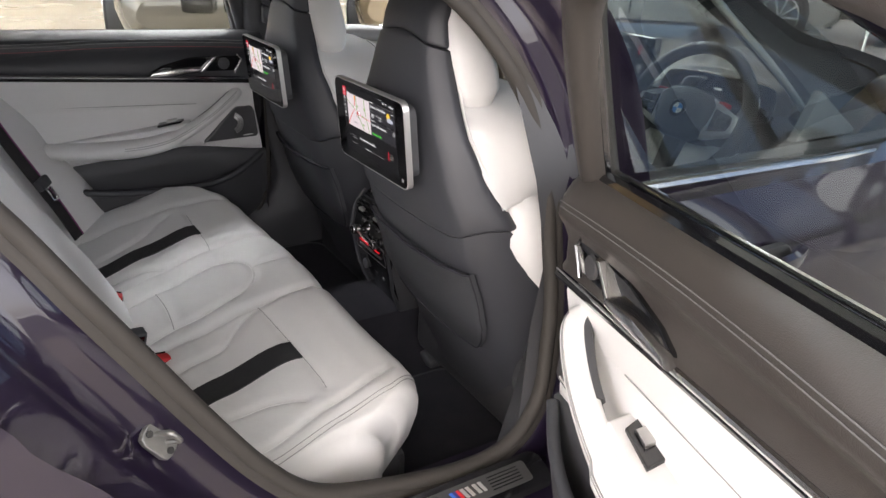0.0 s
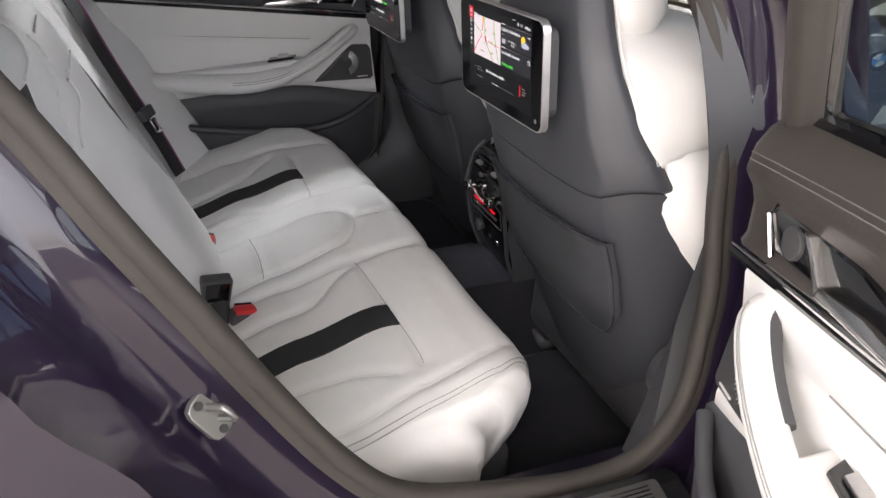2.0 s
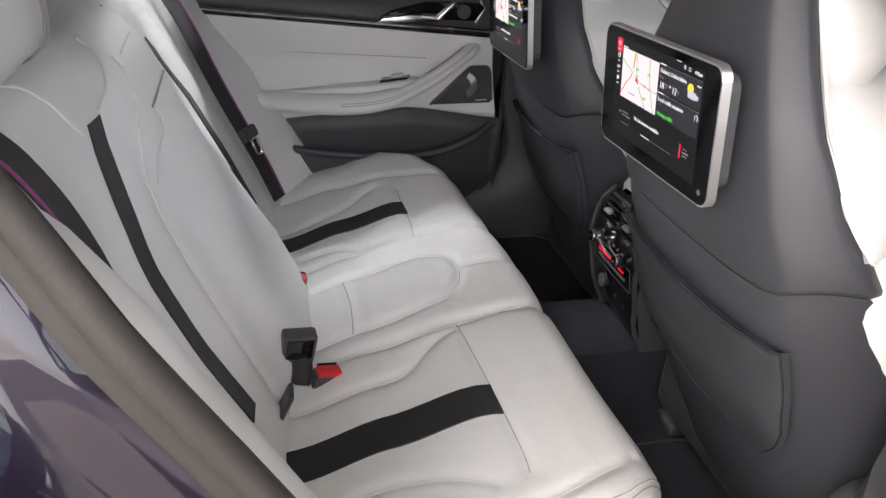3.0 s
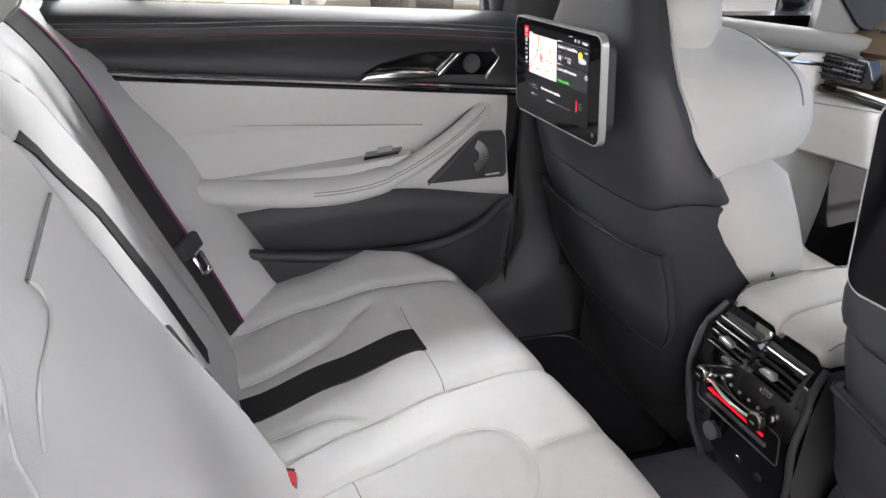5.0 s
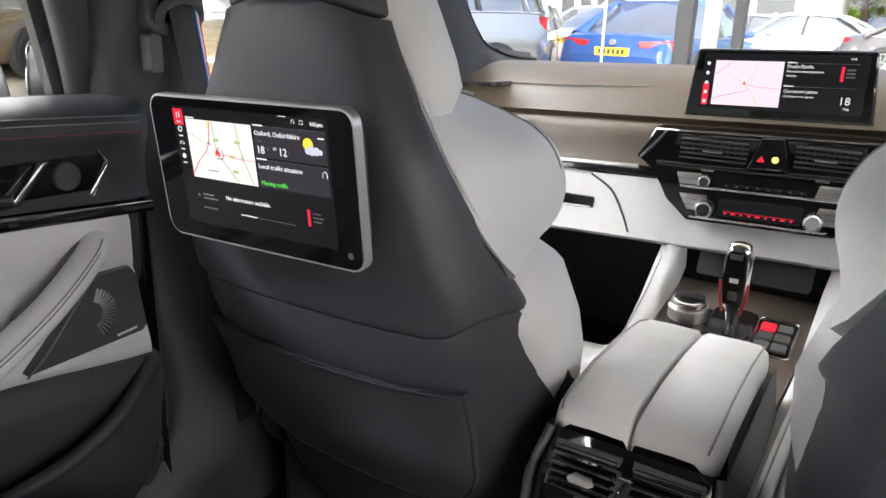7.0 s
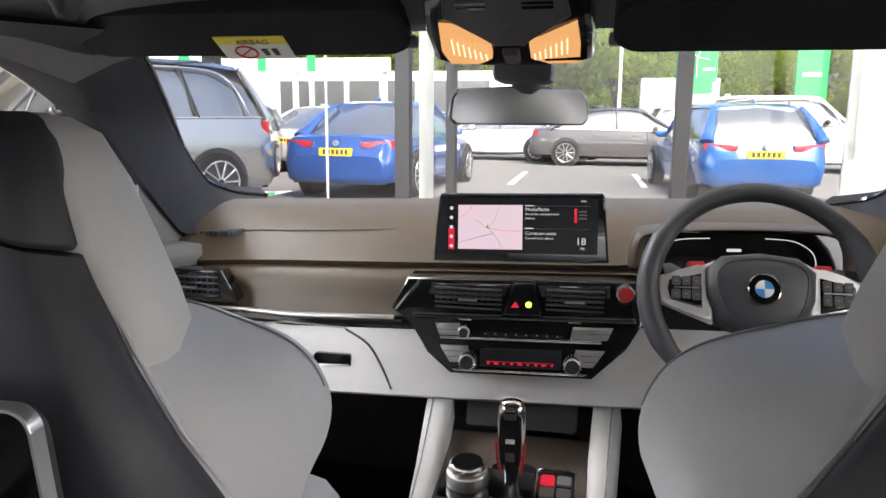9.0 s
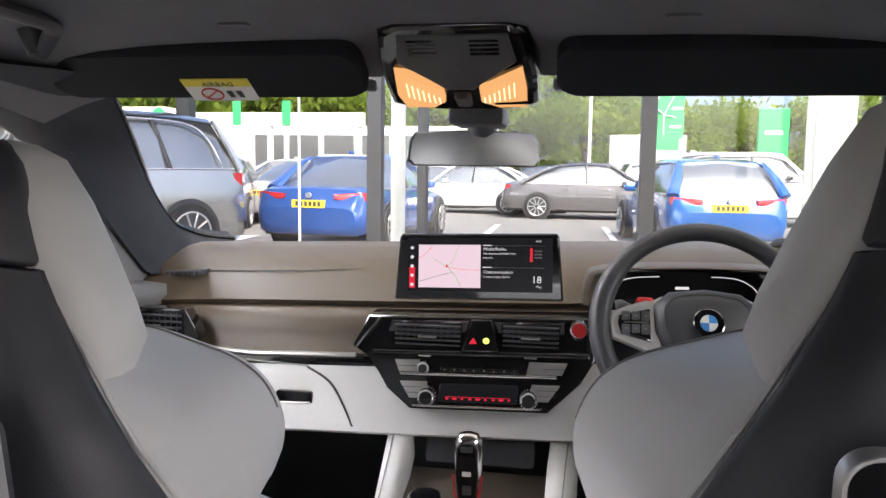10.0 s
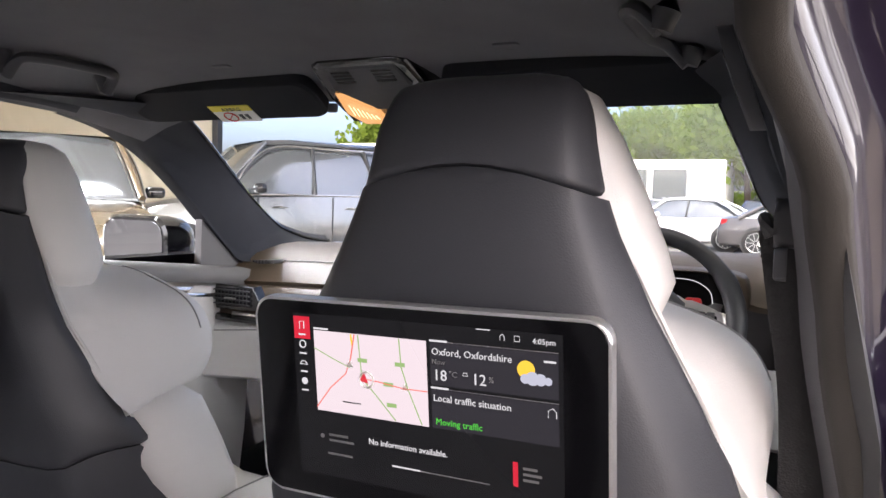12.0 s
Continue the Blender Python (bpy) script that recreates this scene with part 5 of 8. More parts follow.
# ---- screens on the seat backs ----
def rear_screen(cx, cy, cz):
    w, h = 0.277, 0.155
    t = thing("rear_screen", (cx, cy, cz), "rear seat touch screen with silver frame showing a map", "screen", "rear screens")
    m = Matrix.Translation((cx, cy, cz)) @ Euler((radians(90 + 5), 0, 0)).to_matrix().to_4x4() @ Matrix.Rotation(radians(1.4), 4, "Z")

    def f(a, b, d):
        return m @ Vector((a, b, d))
    part("frame", slab(rounded(w, h, 0.015, 6), f, -0.005, 0.006, 0.0016, 3), FRAMES, t, "brushed silver frame")
    part("back", slab(rounded(w - 0.03, h - 0.03, 0.015, 4), f, -0.026, -0.004, 0.0), PLASTIC, t)
    part("bracket", slab(rounded(0.10, 0.06, 0.01, 4), f, -0.075, -0.026, 0.0), PLASTIC, t)
    gl = part("glass", slab(rounded(w - 0.0045, h - 0.0045, 0.0135, 6), f, 0.004, 0.0066, 0.0006), SCREEN, t, "gloss black glass")
    d = 0.0068

    def rect(name, x0, y0, x1, y1, mat, dd=d):
        return part(name, slab([(x0, y0), (x1, y0), (x1, y1), (x0, y1)], f, dd - 0.0001, dd), mat, gl)

    def line(name, pts, r, mat, dd=0.0006):
        return part(name, tube([f(a, b, d + dd) for a, b in pts], r, 6, flat=0.4), mat, gl)

    def words(s, x, y, size, mat=LITTEXT, align="LEFT"):
        return lettering("caption", s, size, m @ Matrix.Translation((x, y, d + 0.0006)), mat, gl, align)
    rect("display", -0.102, -0.058, 0.108, 0.0665, LITDARK)
    # menu column
    rect("menu_tile", -0.1010, 0.0470, -0.0865, 0.0640, LITRED, d + 0.0003)
    for y in (0.0565, 0.0420, 0.0280, 0.0135):
        rect("menu_bar", -0.0968, y - 0.0068, -0.0905, y - 0.0055, LITTEXT, d + 0.0006)
    line("menu_icon", [(-0.0955, 0.0545), (-0.0955, 0.0600), (-0.0915, 0.0605), (-0.0915, 0.0550)], 0.0006, LITTEXT)
    part("menu_icon", tube([f(-0.0935 + 0.0027 * math.cos(a), 0.0430 + 0.0027 * math.sin(a), d + 0.0006) for a in [0.5 * k for k in range(13)]], 0.0005, 5, closed=True), LITTEXT, gl)
    line("menu_icon", [(-0.0968, 0.0275), (-0.0950, 0.0300), (-0.0920, 0.0300), (-0.0902, 0.0275), (-0.0968, 0.0275)], 0.0006, LITTEXT)
    part("menu_icon", disc(f(-0.0935, 0.0145, d + 0.0006), 0.0027, f(0, 0, 1) - f(0, 0, 0), 0.0004, 12), LITTEXT, gl)
    # map
    rect("map", -0.0830, -0.0068, 0.0113, 0.0545, LITWHITE, d + 0.0004)
    rect("map_tab", -0.0830, 0.0552, -0.0700, 0.0566, LITTEXT, d + 0.0004)
    for pts, mat, r in (([(-0.083, -0.004), (-0.070, 0.012), (-0.056, 0.024), (-0.051, 0.036), (-0.047, 0.054)], LITROAD, 0.0010), ([(-0.042, 0.022), (-0.028, 0.021), (-0.008, 0.0185), (0.011, 0.0185)], LITROAD, 0.0009), ([(-0.044, 0.054), (-0.042, 0.022), (-0.030, 0.010), (-0.015, -0.006)], LITLANE, 0.0009), ([(-0.010, 0.054), (-0.009, 0.034), (-0.004, 0.018), (0.006, -0.006)], LITLANE, 0.0009), ([(-0.083, 0.041), (-0.066, 0.034), (-0.052, 0.029)], LITLANE, 0.0008), ([(-0.050, 0.054), (-0.049, 0.046)], LITSUN, 0.0013)):
        line("map_road", pts, r, mat)
    part("map_marker", tube([f(-0.038 + 0.0058 * math.cos(a), 0.0215 + 0.0058 * math.sin(a), d + 0.001) for a in [0.5 * k for k in range(13)]], 0.0008, 6, closed=True), LABELW, gl)
    part("map_arrow", slab([(-0.0440, 0.0205), (-0.0370, 0.0190), (-0.0400, 0.0265)], f, d + 0.0006, d + 0.0014), LITRED, gl)
    for x, y in ((-0.014, 0.034), (-0.022, 0.0035), (-0.045, 0.034), (-0.024, 0.0185)):
        rect("map_tag", x, y, x + 0.008, y + 0.0030, LITLANE, d + 0.0008)
    for x, y in ((-0.052, 0.0315), (-0.006, 0.0195)):
        part("map_warning", slab([(x - 0.003, y - 0.002), (x + 0.003, y - 0.002), (x, y + 0.0035)], f, d + 0.0006, d + 0.0010), LABELW, gl)
    rect("map_label", -0.060, 0.0020, -0.044, 0.0030, GREYP, d + 0.0006)
    # cards
    for y0, y1 in ((0.0240, 0.0545), (-0.0068, 0.0215)):
        rect("card", 0.0140, y0, 0.1050, y1, LITCARD, d + 0.0002)
        rect("rule", 0.0140, y1, 0.1050, y1 + 0.0005, GREYP, d + 0.0004)
        rect("tab", 0.0140, y1, 0.0275, y1 + 0.0014, LITTEXT, d + 0.0006)
    words("Oxford, Oxfordshire", 0.0152, 0.0455, 0.0069)
    words("Now", 0.0152, 0.0390, 0.0050, GREYP)
    words("18", 0.0160, 0.0278, 0.0108)
    words("°C", 0.0280, 0.0310, 0.0058, GREYP)
    words("12", 0.0450, 0.0278, 0.0108)
    words("%", 0.0572, 0.0305, 0.0055, GREYP)
    line("rain_icon", [(0.0385, 0.0330), (0.0390, 0.0350), (0.0415, 0.0350), (0.0420, 0.0330), (0.0385, 0.0330)], 0.0005, LITTEXT)
    rect("bar", 0.0955, 0.0478, 0.1035, 0.0492, LITTEXT, d + 0.0004)
    part("sun_icon", disc(f(0.0835, 0.0420, d + 0.0006), 0.0060, f(0, 0, 1) - f(0, 0, 0), 0.0004, 20), LITSUN, gl)
    for x, r in ((0.083, 0.0032), (0.088, 0.0046), (0.0935, 0.0040), (0.0985, 0.0026)):
        part("cloud_icon", disc(f(x, 0.0360 + 0.4 * (r - 0.003), d + 0.0012), r, f(0, 0, 1) - f(0, 0, 0), 0.0004, 16), LITCLOUD, gl)
    words("Local traffic situation", 0.0155, 0.0128, 0.0068)
    words("Moving traffic", 0.0168, -0.0038, 0.0064, LITGREEN)
    line("traffic_icon", [(0.0980, 0.0120), (0.0980, 0.0165), (0.1010, 0.0185), (0.1035, 0.0160), (0.1035, 0.0120)], 0.0006, LITTEXT)
    words("No information available.", -0.0390, -0.0268, 0.0063)
    words("4:05pm", 0.0880, 0.0595, 0.0052)
    line("status_icon", [(0.0660, 0.0600), (0.0660, 0.0625), (0.0675, 0.0640), (0.0690, 0.0625), (0.0690, 0.0600)], 0.0005, LITTEXT)
    line("status_icon", [(0.0760, 0.0600), (0.0760, 0.0635), (0.0795, 0.0635), (0.0795, 0.0600), (0.0760, 0.0600)], 0.0005, LITTEXT)
    rect("tab", 0.0490, 0.0655, 0.0590, 0.0662, LITTEXT, d + 0.0004)
    rect("red_mark", 0.0730, -0.0385, 0.0765, -0.0215, LITRED, d + 0.0004)
    for x0, y, x1 in ((-0.0740, -0.0258, -0.0570), (-0.0740, -0.0300, -0.0520), (-0.0760, -0.0405, -0.0540), (0.0800, -0.0260, 0.0900), (0.0800, -0.0300, 0.0930), (0.0800, -0.0340, 0.0910)):
        rect("bar", x0, y, x1, y + 0.0018, GREYP, d + 0.0004)
    part("person_icon", disc(f(-0.0800, -0.0265, d + 0.0006), 0.0018, f(0, 0, 1) - f(0, 0, 0), 0.0004, 12), GREYP, gl)
    rect("slider", -0.0200, -0.0410, 0.0030, -0.0398, LITTEXT, d + 0.0004)
    rect("slider_rest", 0.0030, -0.0410, 0.0560, -0.0401, GREYP, d + 0.0004)
    part("knob", disc(f(0.1225, -0.0610, d + 0.0003), 0.0033, f(0, 0, 1) - f(0, 0, 0), 0.0006, 16), GREYP, gl)


rear_screen(0.399, 0.708, 0.973)
rear_screen(-0.352, 0.762, 0.937)

# ---- dashboard ----
dash = thing("dashboard", (0, 1.75, 0.7), "dashboard with brown leather top over pale leather knee panel", "dashboard")


def tilt(x):
    return 0.028 * x


def cowl(x):
    """Hood over the instruments."""
    return 0.045 * math.exp(-((x - 0.38) / 0.15) ** 4)


DX = [-0.74, -0.72, -0.68] + [-0.64 + 0.04 * k for k in range(33)] + [0.68, 0.72, 0.74]


def dash_run(prof, xs=DX):
    rows = []
    for x in xs:
        back = 0.05 * max(0, (abs(x) - 0.5) / 0.24) ** 2
        rows.append([Vector((x, y - back * (0.3 if y > 1.9 else 1), z + tilt(x) + (cowl(x) * c))) for y, z, c in prof])
    return grid(rows)


part("top_pad", dash_run([(2.14, 0.992, 0), (2.05, 1.010, 0), (1.95, 1.006, 0.1), (1.85, 0.988, 0.5), (1.78, 0.960, 0.8), (1.745, 0.935, 1.0), (1.728, 0.922, 0.9), (1.735, 0.912, 0.6)]), DASH, dash, "brown leather top pad", 70)
part("mid_pad", dash_run([(1.74, 0.912, 0.6), (1.715, 0.908, 0.5), (1.695, 0.893, 0.2), (1.688, 0.870, 0), (1.680, 0.848, 0), (1.668, 0.832, 0), (1.675, 0.826, 0)], [x for x in DX if x < 0.23]), DASH, dash, "brown leather middle pad", 70)
STRIPS = material("dim_satin_strip", (0.36, 0.35, 0.33), 0.34, metal=1.0, vary=0.1, scale=30)
part("trim_strip", tube([(x, 1.664 - 0.05 * max(0, (abs(x) - 0.5) / 0.24) ** 2, 0.829 + tilt(x) + 0.022 * max(0, (abs(x) - 0.45) / 0.25)) for x in DX if -0.66 < x < -0.20], 0.006, 8), STRIPS, dash, "bright metal trim strip")
part("strip_base", tube([(x, 1.662 - 0.05 * max(0, (abs(x) - 0.5) / 0.24) ** 2, 0.818 + tilt(x) + 0.022 * max(0, (abs(x) - 0.45) / 0.25)) for x in DX if -0.70 < x < -0.18], 0.010, 8), PIANO, dash)
part("stitching", tube([(x, 1.80 - 0.04 * max(0, (abs(x) - 0.5) / 0.24) ** 2 + 0.05 * max(0, (x + 0.45) / 0.3) ** 2, 0.9705 + tilt(x) + 0.006 * max(0, (x + 0.45) / 0.3)) for x in DX if -0.66 < x < -0.19], 0.0013, 5), GREYP, dash)
part("knee_panel", dash_run([(1.675, 0.822, 0), (1.655, 0.812, 0), (1.650, 0.79, 0), (1.640, 0.755, 0), (1.622, 0.715, 0), (1.618, 0.698, 0), (1.635, 0.688, 0), (1.75, 0.68, 0), (2.05, 0.66, 0)]), WHITE, dash, "pale leather knee panel", 70)
part("lid_gap", tube(spline([(-0.33, 1.648, 0.800), (-0.285, 1.643, 0.775), (-0.255, 1.632, 0.735), (-0.235, 1.620, 0.700)], 5), 0.0022, 6), PLASTIC, dash)
part("lid_gap", tube([(-0.66, 1.603, 0.808 - 0.018), (-0.45, 1.650, 0.806), (-0.33, 1.652, 0.801)], 0.0018, 6), GROOVE, dash)
gh = part("glovebox_handle", slab(rounded(0.072, 0.026, 0.006, cx=-0.352, cy=0.742), lambda a, b, d: (a, 1.640 - d, b), -0.01, 0.006, 0.002), PIANO, dash, "black glovebox handle")
part("handle_bar", tube([(-0.385, 1.632, 0.733), (-0.32, 1.632, 0.735)], 0.002, 6), STRIPS, gh)
# defroster vent by the pillar
for k in range(7):
    part("defrost_slat", box(-0.680 + 0.013 * k, 1.775, 0.9475 + 0.0009 * k, 0.005, 0.018 + 0.006 * k, 0.010, 0.001), PLASTIC, dash)


def vent(name, poly, y, slats, zr, xr, mat=PIANO, up=0.0):
    poly, zr = [(a, b + up) for a, b in poly], (zr[0] + up, zr[1] + up)
    v = part(name, slab(poly, lambda a, b, d: (a, y - d, b + tilt(a)), -0.03, 0.002, 0.003), mat, dash, "gloss black air vent")
    part("opening", slab([(xr[0], zr[0]), (xr[1], zr[0]), (xr[1], zr[1]), (xr[0], zr[1])], lambda a, b, d: (a, y - d, b + tilt(a)), 0.0, 0.0035), CARPET, v)
    for k in range(slats):
        z = zr[0] + (zr[1] - zr[0]) * (k + 0.5) / slats
        part("slat", box((xr[0] + xr[1]) / 2, y - 0.006, z + tilt((xr[0] + xr[1]) / 2), xr[1] - xr[0] - 0.004, 0.010, 0.0035, 0.001), PLASTIC, v)
    part("vent_tab", box((xr[0] + xr[1]) / 2, y - 0.012, (zr[0] + zr[1]) / 2 + tilt(xr[0]), 0.034, 0.008, 0.004, 0.0015), STRIPS, v, "silver vent tab")
    for k in range(9):
        x = xr[0] + (xr[1] - xr[0]) * (k + 1) / 10
        part("vane", box(x, y - 0.002, (zr[0] + zr[1]) / 2 + tilt(x), 0.0018, 0.008, zr[1] - zr[0] - 0.004), PLASTIC, v)
    return v


vent("side_vent", [(-0.70, 0.900 - tilt(-0.7)), (-0.570, 0.900 - tilt(-0.57)), (-0.542, 0.850 - tilt(-0.54)), (-0.544, 0.841 - tilt(-0.54)), (-0.69, 0.838 - tilt(-0.7)), (-0.705, 0.86 - tilt(-0.7))], 1.640, 4, (0.848 - tilt(-0.6), 0.894 - tilt(-0.6)), (-0.692, -0.574))
vent("centre_vent", [(-0.165, 0.862), (-0.022, 0.862), (-0.034, 0.812), (-0.180, 0.812)], 1.636, 5, (0.816, 0.858), (-0.158, -0.036), up=0.042)
vent("centre_vent", [(0.022, 0.862), (0.145, 0.862), (0.150, 0.812), (0.034, 0.812)], 1.636, 5, (0.816, 0.858), (0.036, 0.138), up=0.042)
for x in (-0.10, 0.088):
    wv = part("vent_wheel", box(x, 1.618, 0.846 + tilt(x), 0.022, 0.010, 0.006, 0.002), SILVER, dash)
def stack(a, b, d):
    return Vector((a, 1.596 + (b - 0.738) * 0.37 - d, b + 0.043 + tilt(a)))


# centre stack
part("control_panel", slab([(-0.21, 0.868), (0.19, 0.868), (0.20, 0.80), (0.175, 0.76), (0.12, 0.712), (-0.12, 0.712), (-0.165, 0.745), (-0.20, 0.80), (-0.235, 0.815)], stack, -0.06, 0.0, 0.004), PIANO, dash, "gloss black centre stack")


part("stack_edge", tube(spline([stack(a, b, 0.006) for a, b in ((-0.185, 0.866), (-0.205, 0.842), (-0.225, 0.815))], 3), 0.003, 6), CHROME, dash)
hz = part("hazard_panel", slab([(-0.018, 0.866), (0.018, 0.866), (0.034, 0.812), (-0.034, 0.812)], stack, 0.0, 0.016, 0.003), PIANO, dash)
part("hazard_button", slab([(-0.020, 0.826), (-0.006, 0.826), (-0.013, 0.836)], stack, 0.014, 0.0175), LITRED, hz, "red hazard triangle")
part("status_button", disc(stack(0.010, 0.831, 0.0165), 0.0055, (0, -1, 0.2), 0.002, 16), glowing("status_light", (0.55, 0.6, 0.08), 0.8), hz, "yellow-green lit button")
for sx in (-1, 1):
    upper = part("stack_key", slab([(sx * 0.152, 0.795), (sx * (0.108 if sx < 0 else 0.086), 0.795), (sx * (0.108 if sx < 0 else 0.082), 0.776), (sx * 0.143, 0.776)], stack, 0.003, 0.010, 0.002), SILVER, dash, "silver key block")
    part("key_gap", slab([(sx * 0.148, 0.7855), (sx * 0.110, 0.7855), (sx * 0.110, 0.7862), (sx * 0.148, 0.7862)], stack, 0.0095, 0.0105), PLASTIC, upper)
    lower = part("stack_key", slab([(sx * 0.140, 0.759), (sx * 0.092, 0.759), (sx * 0.086, 0.733), (sx * 0.121, 0.733)], stack, 0.003, 0.010, 0.002), SILVER, dash, "silver key block")
    for k in range(2):
        z = 0.742 + 0.009 * k
        part("key_gap", slab([(sx * 0.134, z), (sx * 0.100, z), (sx * 0.100, z + 0.0007), (sx * 0.134, z + 0.0007)], stack, 0.0095, 0.0105), PLASTIC, lower)
part("stack_strip", slab([(-0.140, 0.7705), (0.135, 0.7705), (0.133, 0.7745), (-0.142, 0.7745)], stack, 0.003, 0.010, 0.001), CHROME, dash, "chrome strip")
part("stack_strip", slab([(-0.112, 0.7195), (0.108, 0.7195), (0.112, 0.7230), (-0.116, 0.7230)], stack, 0.003, 0.010, 0.001), CHROME, dash, "chrome strip")
part("stack_ledge", slab([(-0.19, 0.803), (0.19, 0.803), (0.188, 0.812), (-0.196, 0.812)], stack, 0.0, 0.010, 0.003), PIANO, dash)
dp = part("climate_display", slab(rounded(0.138, 0.030, 0.003, 3, cy=0.742), stack, 0.003, 0.0075, 0.001), LITDARK, dash, "dark climate display")
for k in range(9):
    part("lit_symbol", slab(rounded((0.005, 0.008, 0.004)[k % 3], 0.003, 0.001, 2, cx=-0.054 + 0.0135 * k, cy=0.7335), stack, 0.007, 0.0085), LITRED, dp)
part("lit_line", slab([(-0.058, 0.7362), (0.058, 0.7362), (0.058, 0.7367), (-0.058, 0.7367)], stack, 0.007, 0.0083), LITRED, dp)
for x in (-0.089, 0.088):
    kb = part("climate_knob", disc(stack(x, 0.738, 0.014), 0.0150, (0, -1, 0.22), 0.022, 28, 0.003), CHROME, dash, "ribbed silver knob")
    part("knob_face", disc(stack(x, 0.738, 0.0258), 0.0112, (0, -1, 0.22), 0.002, 24), PIANO, kb)
    for k in range(18):
        w = 2 * math.pi * k / 18
        part("knob_rib", tube([stack(x + 0.0150 * math.cos(w), 0.738 + 0.0150 * math.sin(w), d) for d in (0.008, 0.021)], 0.0008, 4), SILVER, kb)
kb = part("audio_knob", disc(stack(-0.098, 0.785, 0.014), 0.0112, (0, -1, 0.22), 0.020, 24, 0.002), CHROME, dash, "small silver knob")
part("knob_face", disc(stack(-0.098, 0.785, 0.025), 0.0078, (0, -1, 0.22), 0.002, 20), PIANO, kb)
for k in range(8):
    part("key", slab(rounded(0.015, 0.0055, 0.0015, 2, cx=-0.062 + 0.0175 * k, cy=0.7795), stack, 0.002, 0.0065, 0.001), PIANO, dash)
    part("key_mark", slab(rounded(0.003, 0.0018, 0.0005, 2, cx=-0.062 + 0.0175 * k, cy=0.7797), stack, 0.006, 0.0070), GREYP, dash)
sb = part("start_button", disc(stack(0.170, 0.852, 0.012), 0.0165, (0, -1, 0.22), 0.018, 28, 0.003), CHROME, dash, "start button with bright ring")
part("start_cap", disc(stack(0.170, 0.852, 0.022), 0.0125, (0, -1, 0.22), 0.004, 24, 0.001), RED, sb, "red start button")

# central display
cd = thing("central_display", (-0.02, 1.75, 0.92), "wide dark touch display with a map on the dashboard", "display")
cm = Matrix.Translation((-0.017, 1.702, 0.995)) @ Euler((radians(90 - 8), radians(-1.6), radians(-1))).to_matrix().to_4x4()


def cf(a, b, d):
    return cm @ Vector((a, b, d))


part("housing", slab([(-0.157, -0.063), (0.158, -0.063), (0.150, 0.054), (0.145, 0.0605), (-0.143, 0.0605), (-0.148, 0.054)], cf, -0.018, 0.006, 0.004), PIANO, cd, "gloss black housing")


def crect(name, x0, y0, x1, y1, mat, dd=0.0062):
    return part(name, slab([(x0, y0), (x1, y0), (x1, y1), (x0, y1)], cf, dd - 0.0001, dd), mat, cd)


crect("screen", -0.132, -0.048, 0.138, 0.052, LITDARK)
crect("map", -0.111, -0.041, 0.006, 0.039, LITMAP, 0.0066)
for pts, mat in (([(-0.112, 0.012), (-0.098, 0.022), (-0.085, 0.036)], LITROAD), ([(-0.060, -0.002), (-0.030, -0.007), (0.003, -0.008)], LITROAD), ([(-0.080, 0.012), (-0.055, -0.004), (-0.040, -0.020), (-0.030, -0.040)], LITLANE), ([(-0.035, 0.038), (-0.045, 0.01), (-0.056, -0.002)], LITLANE), ([(-0.110, -0.03), (-0.07, -0.018), (-0.045, -0.012)], GREYP)):
    part("map_road", tube([cf(a, b, 0.0068) for a, b in pts], 0.0011, 6, flat=0.4), mat, cd)
part("map_marker", disc(cf(-0.057, 0.0, 0.007), 0.005, cf(0, 0, 1) - cf(0, 0, 0), 0.0006, 16), LITTEXT, cd)
part("map_arrow", slab([(-0.060, -0.003), (-0.054, -0.003), (-0.057, 0.004)], cf, 0.007, 0.0078), LITRED, cd)
crect("menu_tile", -0.129, -0.042, -0.118, -0.003, LITRED, 0.0066)
for k in range(5):
    part("menu_icon", disc(cf(-0.1235, 0.033 - 0.0172 * k, 0.007), 0.0032, cf(0, 0, 1) - cf(0, 0, 0), 0.0004, 12), LITTEXT, cd)
for s, x, y, z in (("Media/Radio", 0.011, 0.0285, 0.0085), ("Communication", 0.011, -0.0140, 0.0085), ("18", 0.100, -0.031, 0.0185), ("4:04", 0.108, 0.0440, 0.0055), ("May", 0.108, -0.0395, 0.0062)):
    lettering("caption", s, z, cm @ Matrix.Translation((x, y, 0.0072)), LITTEXT, cd).matrix_parent_inverse = world_of(cd).inverted()
for s, x, y, z in (("No active entertainment", 0.011, 0.0210, 0.0060), ("source.", 0.011, 0.0138, 0.0060), ("Connect new device", 0.011, -0.0220, 0.0060)):
    lettering("caption", s, z, cm @ Matrix.Translation((x, y, 0.0072)), LITTEXT, cd).matrix_parent_inverse = world_of(cd).inverted()
for y in (0.037, -0.0035):
    crect("rule", 0.010, y, 0.124, y + 0.0006, GREYP, 0.0066)
    crect("tab", 0.010, y, 0.026, y + 0.0018, LITTEXT, 0.0068)
crect("red_bar", 0.097, 0.008, 0.102, 0.033, LITRED, 0.0068)
for y in (0.014, 0.020, 0.026):
    crect("bar", 0.105, y, 0.119, y + 0.003, GREYP, 0.0068)

# instruments and steering wheel
cl = thing("instrument_cluster", (0.38, 1.75, 0.9), "dark curved instrument display under its hood", "display")


def kf(a, b, d):
    return Vector((0.362 + a, 1.712 + b * 0.25 - d, 0.952 + b + tilt(a)))


